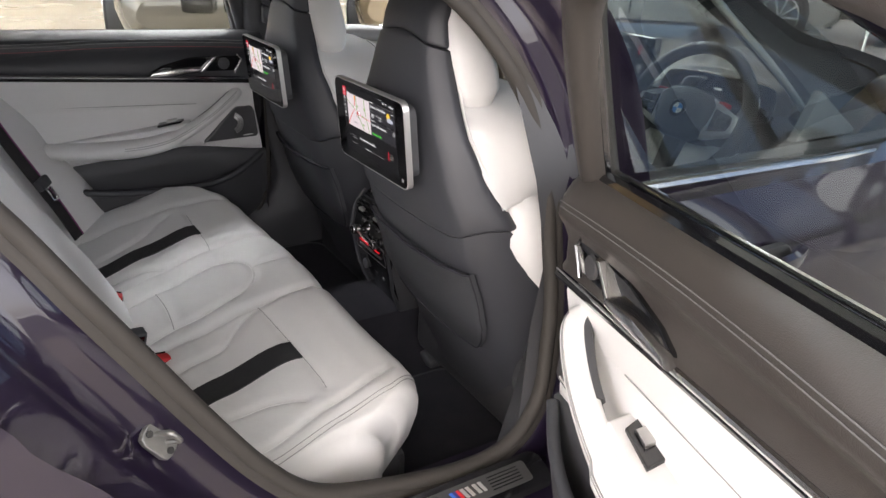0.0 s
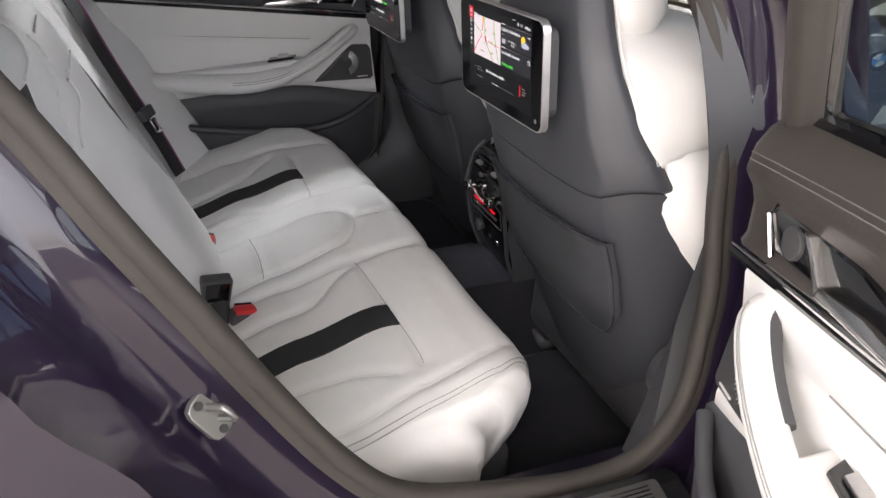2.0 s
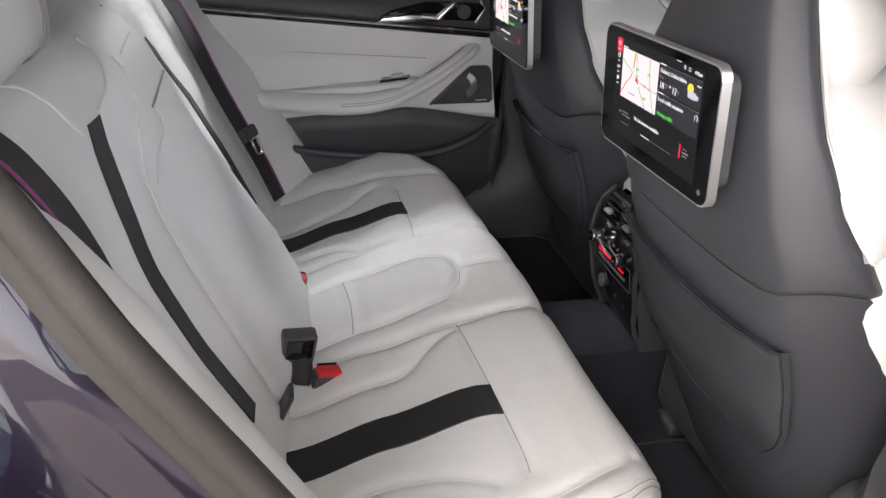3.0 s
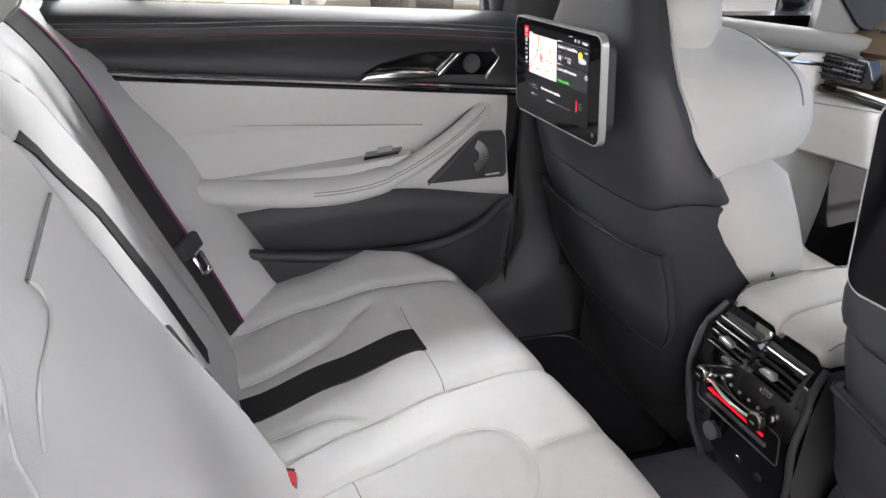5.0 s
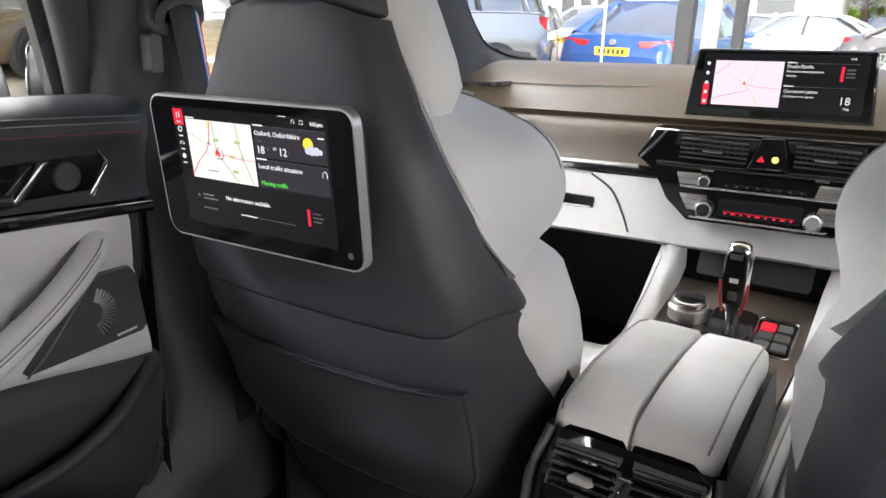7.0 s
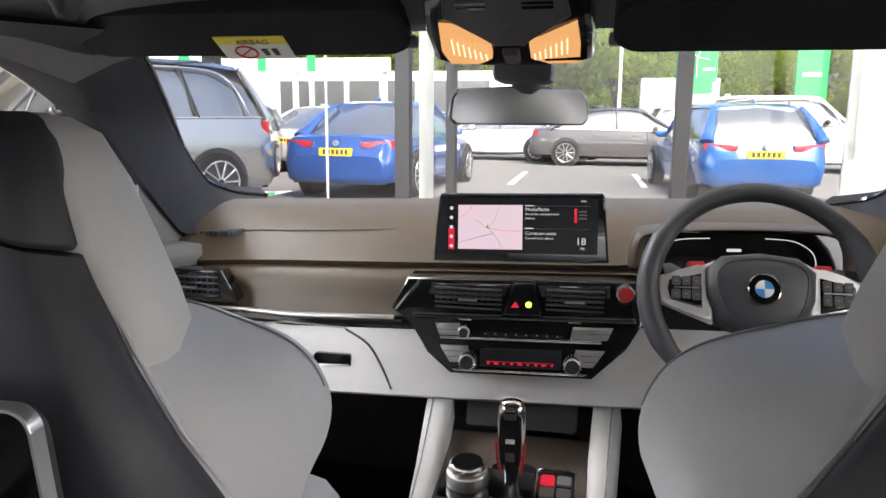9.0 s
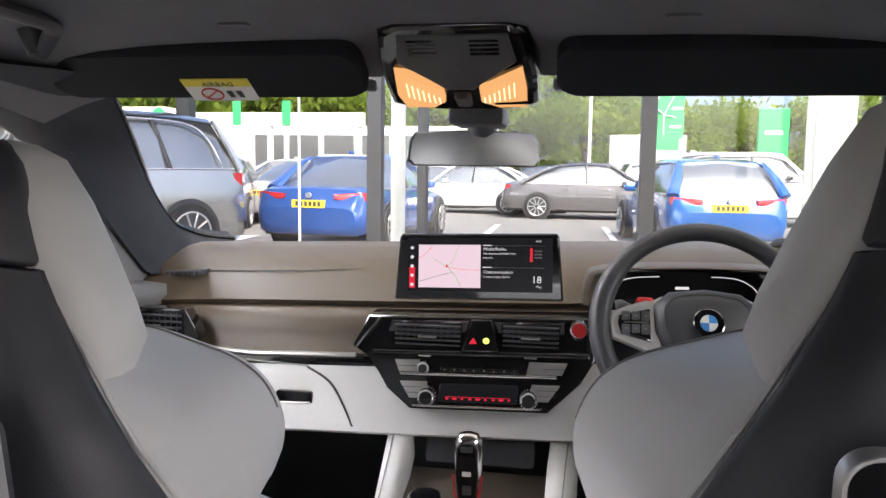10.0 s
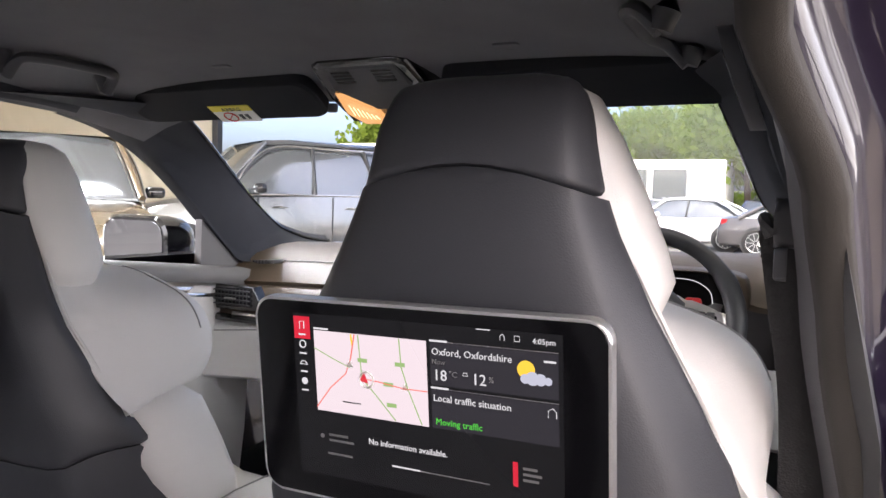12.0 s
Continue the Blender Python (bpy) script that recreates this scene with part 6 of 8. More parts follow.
part("screen", slab(rounded(0.330, 0.086, 0.030, 6), kf, -0.012, 0.002, 0.002), PIANO, cl, "dark curved glass")
part("hood", grid([[kf(p.x * s, p.y * s, d) for p in spline([(-0.176, -0.015, 0), (-0.172, 0.022, 0), (-0.145, 0.045, 0), (0.0, 0.051, 0), (0.145, 0.045, 0), (0.172, 0.022, 0), (0.176, -0.015, 0)], 4)] for d, s in ((0.0, 0.92), (0.012, 0.95), (0.022, 1.0), (0.018, 1.04), (0.0, 1.06), (-0.06, 1.05))]), DASH, cl, "brown leather hood", 70)
for pts in ([(-0.125, 0.005), (-0.120, 0.024), (-0.095, 0.032), (-0.050, 0.034)], [(0.040, 0.034), (0.085, 0.030), (0.115, 0.012), (0.122, -0.012)]):
    part("gauge_line", tube([kf(p.x, p.y, 0.003) for p in spline([(a, b, 0) for a, b in pts], 4)], 0.0009, 6), LITTEXT, cl)
part("gauge_mark", slab(rounded(0.024, 0.005, 0.001, 2, cx=-0.01, cy=0.014), kf, 0.002, 0.003), LITTEXT, cl)
part("gauge_mark", slab(rounded(0.018, 0.004, 0.001, 2, cx=0.03, cy=-0.002), kf, 0.002, 0.003), GREYP, cl)
part("column", tube([(0.375, 1.80, 0.85), (0.372, 1.62, 0.895)], 0.055, 14), PLASTIC, cl)

SW = thing("steering_wheel", (0.37, 1.58, 0.92), "black leather sports steering wheel with silver spokes and red buttons", "steering wheel")
sm = Matrix.Translation((0.369, 1.585, 0.921)) @ Euler((radians(90 - 24), 0, radians(1))).to_matrix().to_4x4()


def wf(a, b, d):
    return sm @ Vector((a, b, d))


RW = 0.168
STEELP = material("grey_paddle_metal", (0.34, 0.34, 0.35), 0.4, metal=0.8, vary=0.1, scale=40)
part("rim", tube([wf(RW * math.cos(a), RW * math.sin(a) * 0.985, 0.0) for a in [2 * math.pi * k / 48 for k in range(48)]], [0.0155 + 0.0025 * (abs(math.cos(2 * math.pi * k / 48)) > 0.8) for k in range(48)], 12, closed=True), BLACK, SW, "black leather rim", 80)
rows = []
for d, s in ((-0.03, 0.7), (-0.01, 1.0), (0.015, 1.0), (0.028, 0.9), (0.034, 0.6), (0.035, 0.1)):
    rows.append([wf(a * s * 1.14, b * s * 1.10, d - 0.005) for a, b in ((-0.072, 0.030), (-0.050, 0.050), (0.0, 0.056), (0.050, 0.050), (0.072, 0.030), (0.070, -0.010), (0.055, -0.045), (0.025, -0.062), (-0.025, -0.062), (-0.055, -0.045), (-0.070, -0.010))])
SEAMED = spline([(a * 0.90, b * 0.88, 0) for a, b in ((-0.072, 0.030), (-0.050, 0.050), (0.0, 0.056), (0.050, 0.050), (0.072, 0.030), (0.070, -0.010), (0.055, -0.045), (0.025, -0.062), (-0.025, -0.062), (-0.055, -0.045), (-0.070, -0.010))], 3, closed=True)
hub = part("hub", grid(rows, cyc_u=True, caps=True), BLACK, SW, "black airbag hub", 60)
part("hub_line", tube([wf(p.x, p.y, 0.0255) for p in SEAMED], 0.0009, 5, closed=True), PLASTIC, hub)
part("hub_mark", slab(rounded(0.024, 0.004, 0.001, 2, cy=-0.047), wf, 0.024, 0.0262), PLASTIC, hub)
part("roundel_ring", disc(wf(0, 0, 0.032), 0.0235, wf(0, 0, 1) - wf(0, 0, 0), 0.006, 28, 0.001), PIANO, hub, "black ring")
part("roundel_rim", tube([wf(0.0235 * math.cos(0.2618 * k), 0.0235 * math.sin(0.2618 * k), 0.0345) for k in range(24)], 0.0012, 5, closed=True), CHROME, hub)
for k in range(4):
    pts = [(0, 0)] + [(0.0135 * math.cos(radians(90 * k + 15 * j)), 0.0135 * math.sin(radians(90 * k + 15 * j))) for j in range(7)]
    part("roundel_quarter", slab(pts, wf, 0.034, 0.0362), (LABELW, material("roundel_blue", (0.05, 0.25, 0.6), 0.3, vary=0.05))[(k + 1) % 2], hub)
for sx in (-1, 1):
    sp = part("spoke", slab([(sx * 0.066, 0.050), (sx * 0.092, 0.034), (sx * 0.122, 0.024), (sx * 0.150, 0.022), (sx * 0.154, 0.004), (sx * 0.148, -0.022), (sx * 0.112, -0.036), (sx * 0.070, -0.052)], wf, -0.012, 0.010, 0.006, 3), FRAMES, SW, "silver spoke")
    kp = part("key_pad", slab([(sx * 0.087, 0.026), (sx * 0.136, 0.014), (sx * 0.139, 0.0), (sx * 0.134, -0.018), (sx * 0.086, -0.030)], wf, 0.008, 0.0135, 0.003), PIANO, sp, "black key pad")
    for k in range(6):
        cx, cy = 0.095 + 0.0155 * (k % 3), 0.012 - 0.021 * (k // 3)
        part("key", slab(rounded(0.0135, 0.015 if k % 3 else 0.018, 0.002, 2, cx=sx * cx, cy=cy), wf, 0.0125, 0.0155, 0.001), PLASTIC, kp)
        part("key_mark", slab(rounded(0.005, 0.002, 0.0006, 2, cx=sx * cx, cy=cy), wf, 0.015, 0.0160), GREYP, kp)
    part("key_bar", slab(rounded(0.040, 0.0022, 0.0008, 2, cx=sx * 0.110, cy=0.0015), wf, 0.0125, 0.0165), STRIPS, kp)
    part("red_button", slab(rounded(0.028, 0.012, 0.005, 3, cx=sx * 0.094, cy=0.041), wf, -0.010, 0.006, 0.003), RED, SW, "red mode button")
    part("shift_paddle", slab([(sx * 0.108, 0.024), (sx * 0.136, 0.030), (sx * 0.140, 0.050), (sx * 0.128, 0.052), (sx * 0.112, 0.044)], wf, -0.040, -0.034, 0.002), STEELP, SW, "grey shift paddle")
part("lower_spoke", slab([(-0.028, -0.055), (0.028, -0.055), (0.022, -0.155), (-0.022, -0.155)], wf, -0.016, 0.004, 0.004), BLACK, SW, "black lower spoke")

# ---- centre console ----
cs = thing("centre_console", (0, 1.2, 0.3), "centre console with pale leather sides and lidded armrest", "console")
for sx in (-1, 1):
    rows = []
    for y, z, w, t in ((1.02, 0.60, 0.118, 0.02), (1.20, 0.605, 0.122, 0.03), (1.36, 0.615, 0.130, 0.035), (1.48, 0.64, 0.136, 0.048), (1.58, 0.675, 0.142, 0.056), (1.66, 0.70, 0.148, 0.060)):
        rows.append([(sx * (w + t * 0.4), y, 0.34), (sx * (w + t * 0.5), y, z - 0.05), (sx * (w + t * 0.42), y, z - 0.012), (sx * (w + t * 0.1), y, z), (sx * (w - t * 0.35), y, z - 0.010), (sx * (w - t * 0.4), y, z - 0.06)])
    part("side_panel", grid(rows), WHITE, cs, "pale leather console side", 70)
    part("seam", tube([(r[3][0] + sx * 0.006, r[3][1], r[3][2] + 0.0005) for r in rows], 0.0013, 5), GROOVE, cs)
part("tray", slab([(-0.108, 1.27), (0.108, 1.27), (0.125, 1.52), (0.130, 1.64), (-0.130, 1.64), (-0.125, 1.52)], lambda a, b, d: (a, b, 0.585 + 0.10 * max(0, b - 1.27) + d), -0.04, 0.004, 0.002), WOODTR, cs, "taupe glossy console top")
part("cupholder_bay", box(0, 1.60, 0.60, 0.20, 0.10, 0.02, 0.006), PLASTIC, cs)
part("bay_blind", slab(rounded(0.20, 0.05, 0.008, 3, cy=0.665), lambda a, b, d: (a, 1.655 + (b - 0.665) * 0.6 - d, b), 0, 0.012, 0.003), BLACK, cs)
for k in range(3):
    part("blind_rib", tube([(-0.095, 1.640 + 0.008 * k, 0.650 + 0.013 * k), (0.095, 1.640 + 0.008 * k, 0.652 + 0.013 * k)], 0.0022, 6), PIANO, cs)
# controller
kn = thing("controller_knob", (-0.072, 1.475, 0.605), "round silver controller knob on the console", "knob")
part("base_plate", slab(rounded(0.088, 0.095, 0.012, 4, cx=-0.070, cy=1.475), lambda a, b, d: (a, b, 0.606 + 0.1 * (b - 1.475) + d), -0.004, 0.006, 0.002), PIANO, kn)
part("skirt", disc((-0.070, 1.475, 0.622), 0.0335, (0, -0.1, 1), 0.024, 36, 0.003), SILVER, kn)
part("cap", disc((-0.070, 1.475, 0.640), 0.0295, (0, -0.1, 1), 0.014, 36, 0.004), CHROME, kn)
part("cap_pad", disc((-0.070, 1.475, 0.6475), 0.0245, (0, -0.1, 1), 0.002, 36, 0.0005), PIANO, kn)
# gear selector
gs = thing("gear_selector", (0.0, 1.50, 0.60), "gear selector with chrome sides, red accents and black top", "gear lever")
part("boot", slab(rounded(0.075, 0.11, 0.02, 4, cx=0.0, cy=1.49), lambda a, b, d: (a, b, 0.603 + 0.1 * (b - 1.475) + d), 0, 0.010, 0.003), PIANO, gs)
rows = []
for z, w, dp, y in ((0.61, 0.012, 0.012, 1.492), (0.635, 0.016, 0.014, 1.490), (0.655, 0.023, 0.018, 1.487), (0.69, 0.026, 0.021, 1.480), (0.725, 0.027, 0.021, 1.473), (0.745, 0.025, 0.019, 1.470), (0.757, 0.019, 0.013, 1.470), (0.760, 0.008, 0.006, 1.470)):
    rows.append([(a * 1.66 * w, y + b * 2 * dp, z) for a, b in rounded(1, 1, 0.4, 4)])
lv = part("lever", grid(rows, cyc_u=True, caps=True), CHROME, gs, "chrome lever body", 70)
part("lever_face", slab([(-0.015, 0.655), (0.015, 0.655), (0.0175, 0.70), (0.0165, 0.742), (0.008, 0.753), (-0.008, 0.753), (-0.0165, 0.742), (-0.0175, 0.70)], lambda a, b, d: (a, 1.477 - (b - 0.66) * 0.16 - 0.016 - d, b), -0.004, 0.006, 0.003), PIANO, lv, "black lever face")
for sx in (-1, 1):
    part("red_accent", tube([(sx * 0.0150, 1.464, 0.640), (sx * 0.0200, 1.459, 0.665), (sx * 0.0222, 1.456, 0.695)], 0.0024, 6), RED, lv, "red accent line")
part("lever_keys", slab(rounded(0.020, 0.010, 0.002, 2, cy=0.742), lambda a, b, d: (a, 1.477 - (b - 0.66) * 0.16 - 0.022 - d, b), 0, 0.0012), PLASTIC, lv)
part("lever_window", slab(rounded(0.014, 0.016, 0.002, 2, cy=0.672), lambda a, b, d: (a, 1.477 - (b - 0.66) * 0.16 - 0.022 - d, b), 0, 0.0012), PLASTIC, lv)
part("lever_mark", slab(rounded(0.014, 0.008, 0.001, 2, cy=0.700), lambda a, b, d: (a, 1.477 - (b - 0.66) * 0.16 - 0.022 - d, b), 0, 0.001), LABELW, lv)
kp = thing("drive_keys", (0.068, 1.47, 0.6), "block of drive mode keys with a red lit key", "keys")
part("panel", slab(rounded(0.062, 0.13, 0.008, 3, cx=0.070, cy=1.47), lambda a, b, d: (a, b, 0.605 + 0.1 * (b - 1.475) + d), 0, 0.005, 0.001), PIANO, kp)
part("panel_edge", tube([(a, b, 0.611 + 0.1 * (b - 1.475)) for a, b in rounded(0.062, 0.13, 0.008, 3, cx=0.070, cy=1.47)], 0.002, 6, closed=True), CHROME, kp)
for k in range(6):
    part("key", slab(rounded(0.023, 0.026, 0.004, 2, cx=0.057 + 0.026 * (k % 2), cy=1.435 + 0.034 * (k // 2)), lambda a, b, d: (a, b, 0.610 + 0.1 * (b - 1.475) + d), 0, 0.004, 0.001), LITRED if k == 4 else GREYP, kp)
# armrest lids
for sx in (-1, 1):
    rows = []
    for y, z, e in ((0.946, 0.664, 0.5), (0.949, 0.679, 0.85), (0.960, 0.688, 0.97), (0.985, 0.693, 1), (1.05, 0.699, 1), (1.15, 0.697, 1), (1.23, 0.688, 1), (1.27, 0.676, 0.93), (1.285, 0.655, 0.8)):
        x0, x1 = 0.002, 0.003 + 0.088 * (0.8 + 0.2 * e)
        rows.append([(sx * x, y, z + dz) for x, dz in ((x0, -0.035), (x0, -0.008), (x0 + 0.005, -0.001), ((x0 + x1) / 2, 0.0), (x1 - 0.014, -0.001), (x1 - 0.003, -0.010), (x1, -0.026), (x1, -0.045))])
    lid = part("armrest_lid", grid(rows), WHITE, cs, "pale leather armrest lid", 60)
    part("seam", tube([(r[4][0] + sx * 0.006, r[4][1], r[4][2] - 0.001) for r in rows[1:-1]], 0.0013, 5), GROOVE, lid)
part("armrest_box", box(0, 1.10, 0.56, 0.20, 0.36, 0.16, 0.012), PLASTIC, cs)
# rear face of the console with its vents and climate keys
STEELD = material("dull_silver_plastic", (0.30, 0.30, 0.30), 0.35, metal=0.7, vary=0.1, scale=40)
RC = thing("rear_climate_panel", (0, 0.88, 0.5), "gloss black rear climate panel with vents and two silver knobs", "control panel")


def rcf(a, b, d):
    """Bowed rear face of the console."""
    y = lerp([(0.36, 0.915), (0.45, 0.880), (0.55, 0.862), (0.62, 0.872), (0.67, 0.905)], b)
    return Vector((a + 0.007, y + 0.038 - d, b + 0.008))


rows = []
for k in range(15):
    b = 0.37 + 0.285 * k / 14
    w = lerp([(0.37, 0.085), (0.5, 0.100), (0.6, 0.100), (0.655, 0.088)], b)
    rows.append([rcf(w * u, b, d) for u, d in ((-1.0, -0.05), (-1.0, -0.006), (-0.94, 0.0), (0, 0.002), (0.94, 0.0), (1.0, -0.006), (1.0, -0.05))])
part("face", grid(rows), PIANO, RC, "gloss black face", 60)
for sx in (-1, 1):
    part("side_edge", tube([rcf(sx * (lerp([(0.37, 0.085), (0.5, 0.100), (0.6, 0.100), (0.655, 0.088)], b) + 0.004), b, 0.002) for b in [0.372 + 0.0149 * k for k in range(20)]], 0.0050, 10), BLACK, RC, "satin black side edge", 80)
    part("console_side", grid([[rcf(sx * (w + 0.004), b, d) for b, w in ((0.33, 0.085), (0.40, 0.095), (0.5, 0.104), (0.6, 0.104), (0.655, 0.092))] for d in (0.0, -0.06, -0.16, -0.30)]), PLASTIC, RC, "", 60)
    x0, x1 = (0.006, 0.080)
    vt = part("vent_frame", slab([(sx * x0, 0.648), (sx * x1, 0.646), (sx * (x1 + 0.004), 0.600), (sx * x0, 0.600)], rcf, 0.0, 0.005, 0.002), PLASTIC, RC, "black air vent")
    for k in range(5):
        part("slat", slab([(sx * (x0 + 0.004), 0.604 + 0.009 * k), (sx * (x1 - 0.002), 0.604 + 0.009 * k), (sx * (x1 - 0.002), 0.6075 + 0.009 * k), (sx * (x0 + 0.004), 0.6075 + 0.009 * k)], rcf, 0.004, 0.012, 0.001), PIANO, vt)
    part("vent_tab", slab([(sx * 0.026, 0.622), (sx * 0.030, 0.6265), (sx * 0.048, 0.6275), (sx * 0.055, 0.6235), (sx * 0.052, 0.6195), (sx * 0.030, 0.6195)], rcf, 0.010, 0.018, 0.002), SILVER, vt, "silver vent tab")
    part("vent_wheel", slab(rounded(0.018, 0.006, 0.002, 3, cx=sx * 0.040, cy=0.592), rcf, 0.0, 0.006, 0.001), STEELD, RC)
    for k in range(4):
        part("wheel_rib", slab([(sx * (0.034 + 0.004 * k), 0.5895), (sx * (0.0352 + 0.004 * k), 0.5895), (sx * (0.0352 + 0.004 * k), 0.5945), (sx * (0.034 + 0.004 * k), 0.5945)], rcf, 0.005, 0.0072), PIANO, RC)
    kb = part("knob", disc(rcf(sx * 0.0555, 0.563, 0.014), 0.0135, (0, -1, 0.05), 0.024, 28, 0.003), CHROME, RC, "ribbed silver knob")
    part("knob_face", disc(rcf(sx * 0.0555, 0.563, 0.0265), 0.0102, (0, -1, 0.05), 0.002, 20), PIANO, kb)
    part("knob_mark", slab(rounded(0.008, 0.0022, 0.0008, 2, cx=sx * 0.0555, cy=0.563), rcf, 0.0270, 0.0280), GREYP, kb)
part("knob_bar", tube(spline([rcf(a, b, 0.008) for a, b in ((-0.05, 0.556), (-0.02, 0.548), (0.02, 0.548), (0.05, 0.556))], 4), 0.0024, 6), FRAMES, RC, "silver bar")
for k in range(5):
    part("lit_symbol", slab(rounded(0.0045, 0.0035, 0.001, 2, cx=-0.036 + 0.018 * k, cy=0.566), rcf, 0.0015, 0.003), GREYP, RC)
part("light_line", tube([rcf(a, 0.534, 0.0022) for a in (-0.058, -0.02, 0.02, 0.054)], 0.0017, 6), glowing("red_light_line", (0.8, 0.008, 0.02), 0.28), RC, "red light line")
part("lower_strip", slab(rounded(0.120, 0.006, 0.002, 3, cy=0.521), rcf, 0.0, 0.004, 0.001), PLASTIC, RC)
part("socket_cover", disc(rcf(-0.05, 0.46, 0.003), 0.014, (0, -1, 0), 0.006, 20, 0.002), PLASTIC, RC)
for x in (-0.01, 0.03):
    part("socket", slab(rounded(0.012, 0.008, 0.002, 2, cx=x + 0.02, cy=0.455), rcf, 0.001, 0.003), CHROME, RC)
part("panel_rim", tube([rcf(a, b, 0.002) for a, b in rounded(0.165, 0.050, 0.006, 4, cy=0.528)], 0.0012, 6, closed=True), PLASTIC, RC)

# ---- overhead ----
def sun_visor(sx, labelled):
    v = thing("sun_visor", (sx * 0.35, 1.3, 1.3), "dark sun visor folded up" + (" with a yellow and white warning sticker" if labelled else ""), "sun visor", "sun visors")
    rows = []
    for d in (0.0, 0.004, 0.020, 0.024):
        e = 0.006 if d in (0.0, 0.024) else 0
        rows.append([Vector((sx * (0.35 + a * (1 - e)), 1.262 + b * 0.93 - d * 0.3, 1.330 - b * 0.50 - d)) for a, b in rounded(0.455 - e, 0.092 - e, 0.028, 5, cy=0.0365)])
    bd = part("board", grid(rows, cyc_u=True, caps=True), VISOR, v)

    def vf(a, b, d):
        return Vector((sx * (0.35 + a), 1.262 + b * 0.93 - 0.007 - d * 0.4, 1.330 - b * 0.50 - 0.0245 - d))
    if labelled:
        st = part("sticker", slab([(-0.068, 0.0527), (0.028, 0.0527), (0.028, 0.084), (-0.068, 0.084)], vf, -0.001, 0.001), LABELW, v, "white sticker")
        part("sticker_head", slab([(-0.068, 0.0376), (0.028, 0.0376), (0.028, 0.0527), (-0.068, 0.0527)], vf, -0.001, 0.0012), LABELY, v, "yellow sticker band")
        part("ring_sign", tube([vf(-0.006 + 0.015 * math.cos(a), 0.068 + 0.0125 * math.sin(a), 0.002) for a in [0.5 * k for k in range(13)]], 0.0013, 6, closed=True), RED, st, "red ring sign")
        part("ring_bar", tube([vf(-0.016, 0.060, 0.002), vf(0.004, 0.076, 0.002)], 0.0012, 6), RED, st)
        for a in (-0.036, -0.050):
            part("picture_bar", slab([(a, 0.062), (a + 0.008, 0.062), (a + 0.006, 0.075), (a, 0.075)], vf, 0.001, 0.0022), BLACK, st)
        lettering("caption", "AIRBAG", 0.013, Matrix.Translation(vf(0.0, 0.0505, 0.0024)) @ Matrix(((1, 0, 0, 0), (0, -0.93, 0, 0), (0, 0.50, 1, 0), (0, 0, 0, 1))), BLACK, v).matrix_parent_inverse = world_of(v).inverted()
    part("clip", box(sx * 0.128, 1.335, 1.282, 0.020, 0.016, 0.016, 0.004), GREYP, v)
    part("hinge", tube([(sx * 0.58, 1.32, 1.295), (sx * 0.59, 1.31, 1.31)], 0.010, 8), LINING, v)


sun_visor(-1, True)
sun_visor(1, False)

GLINT = glowing("bright_lens_rib", (1.0, 0.72, 0.40), 0.45)
oc = thing("overhead_console", (0, 1.27, 1.33), "gloss black overhead console with two lit reading lamps", "overhead console")


def of(a, b, d):
    """b runs from the rear edge (0) down to the front edge (1)."""
    return Vector((a, 1.208 + 0.190 * b - (d - 0.018) * 0.3, lerp([(0.0, 1.331), (0.36, 1.297), (0.68, 1.262), (1.0, 1.257)], b) - (d - 0.018) * 0.95))


rows = []
for d, s in ((-0.02, 1.0), (0.010, 1.0), (0.016, 0.975), (0.018, 0.92)):
    rows.append([of(a * s * 0.90, 0.5 + (b - 0.5) * s, d) for a, b in ((-0.075, -0.02), (0.075, -0.02), (0.098, 0.05), (0.112, 0.45), (0.112, 0.80), (0.090, 0.97), (0.045, 1.05), (-0.045, 1.05), (-0.090, 0.97), (-0.112, 0.80), (-0.112, 0.45), (-0.098, 0.05))])
ob = part("body", grid(rows, cyc_u=True, caps=True), PIANO, oc)
part("panel", slab([(-0.066, 0.06), (0.066, 0.06), (0.074, 0.30), (0.040, 0.46), (0.018, 0.56), (-0.018, 0.56), (-0.040, 0.46), (-0.074, 0.30)], of, 0.012, 0.020, 0.003), PLASTIC, oc, "matt black panel")
for sx in (-1, 1):
    for k in range(4):
        part("grille_slot", slab([(sx * 0.020, 0.10 + 0.035 * k), (sx * 0.055, 0.10 + 0.035 * k), (sx * 0.055, 0.118 + 0.035 * k), (sx * 0.020, 0.118 + 0.035 * k)], of, 0.019, 0.0205), PIANO, oc)
    lp = part("lamp_lens", slab([(sx * 0.081, 0.37), (sx * 0.085, 0.60), (sx * 0.084, 0.90), (sx * 0.045, 0.92), (sx * 0.024, 0.72), (sx * 0.024, 0.56)], of, 0.010, 0.0195, 0.002), LITLAMP, oc, "warm lit ribbed lamp lens")
    for k in range(7):
        u = k / 7
        part("lens_rib", tube([of(sx * (0.030 + 0.046 * u), 0.62 - 0.14 * u, 0.0205), of(sx * (0.030 + 0.046 * u), 0.70 - 0.10 * u, 0.0205)], 0.0010, 5), GLINT, lp)
part("key", slab(rounded(0.02, 0.2, 0.008, 3, cy=0.72), of, 0.012, 0.022, 0.003), PLASTIC, oc)
part("call_key", disc(of(0, 0.40, 0.0205), 0.007, of(0, 0, 1) - of(0, 0, 0), 0.002, 16), GREYP, oc)

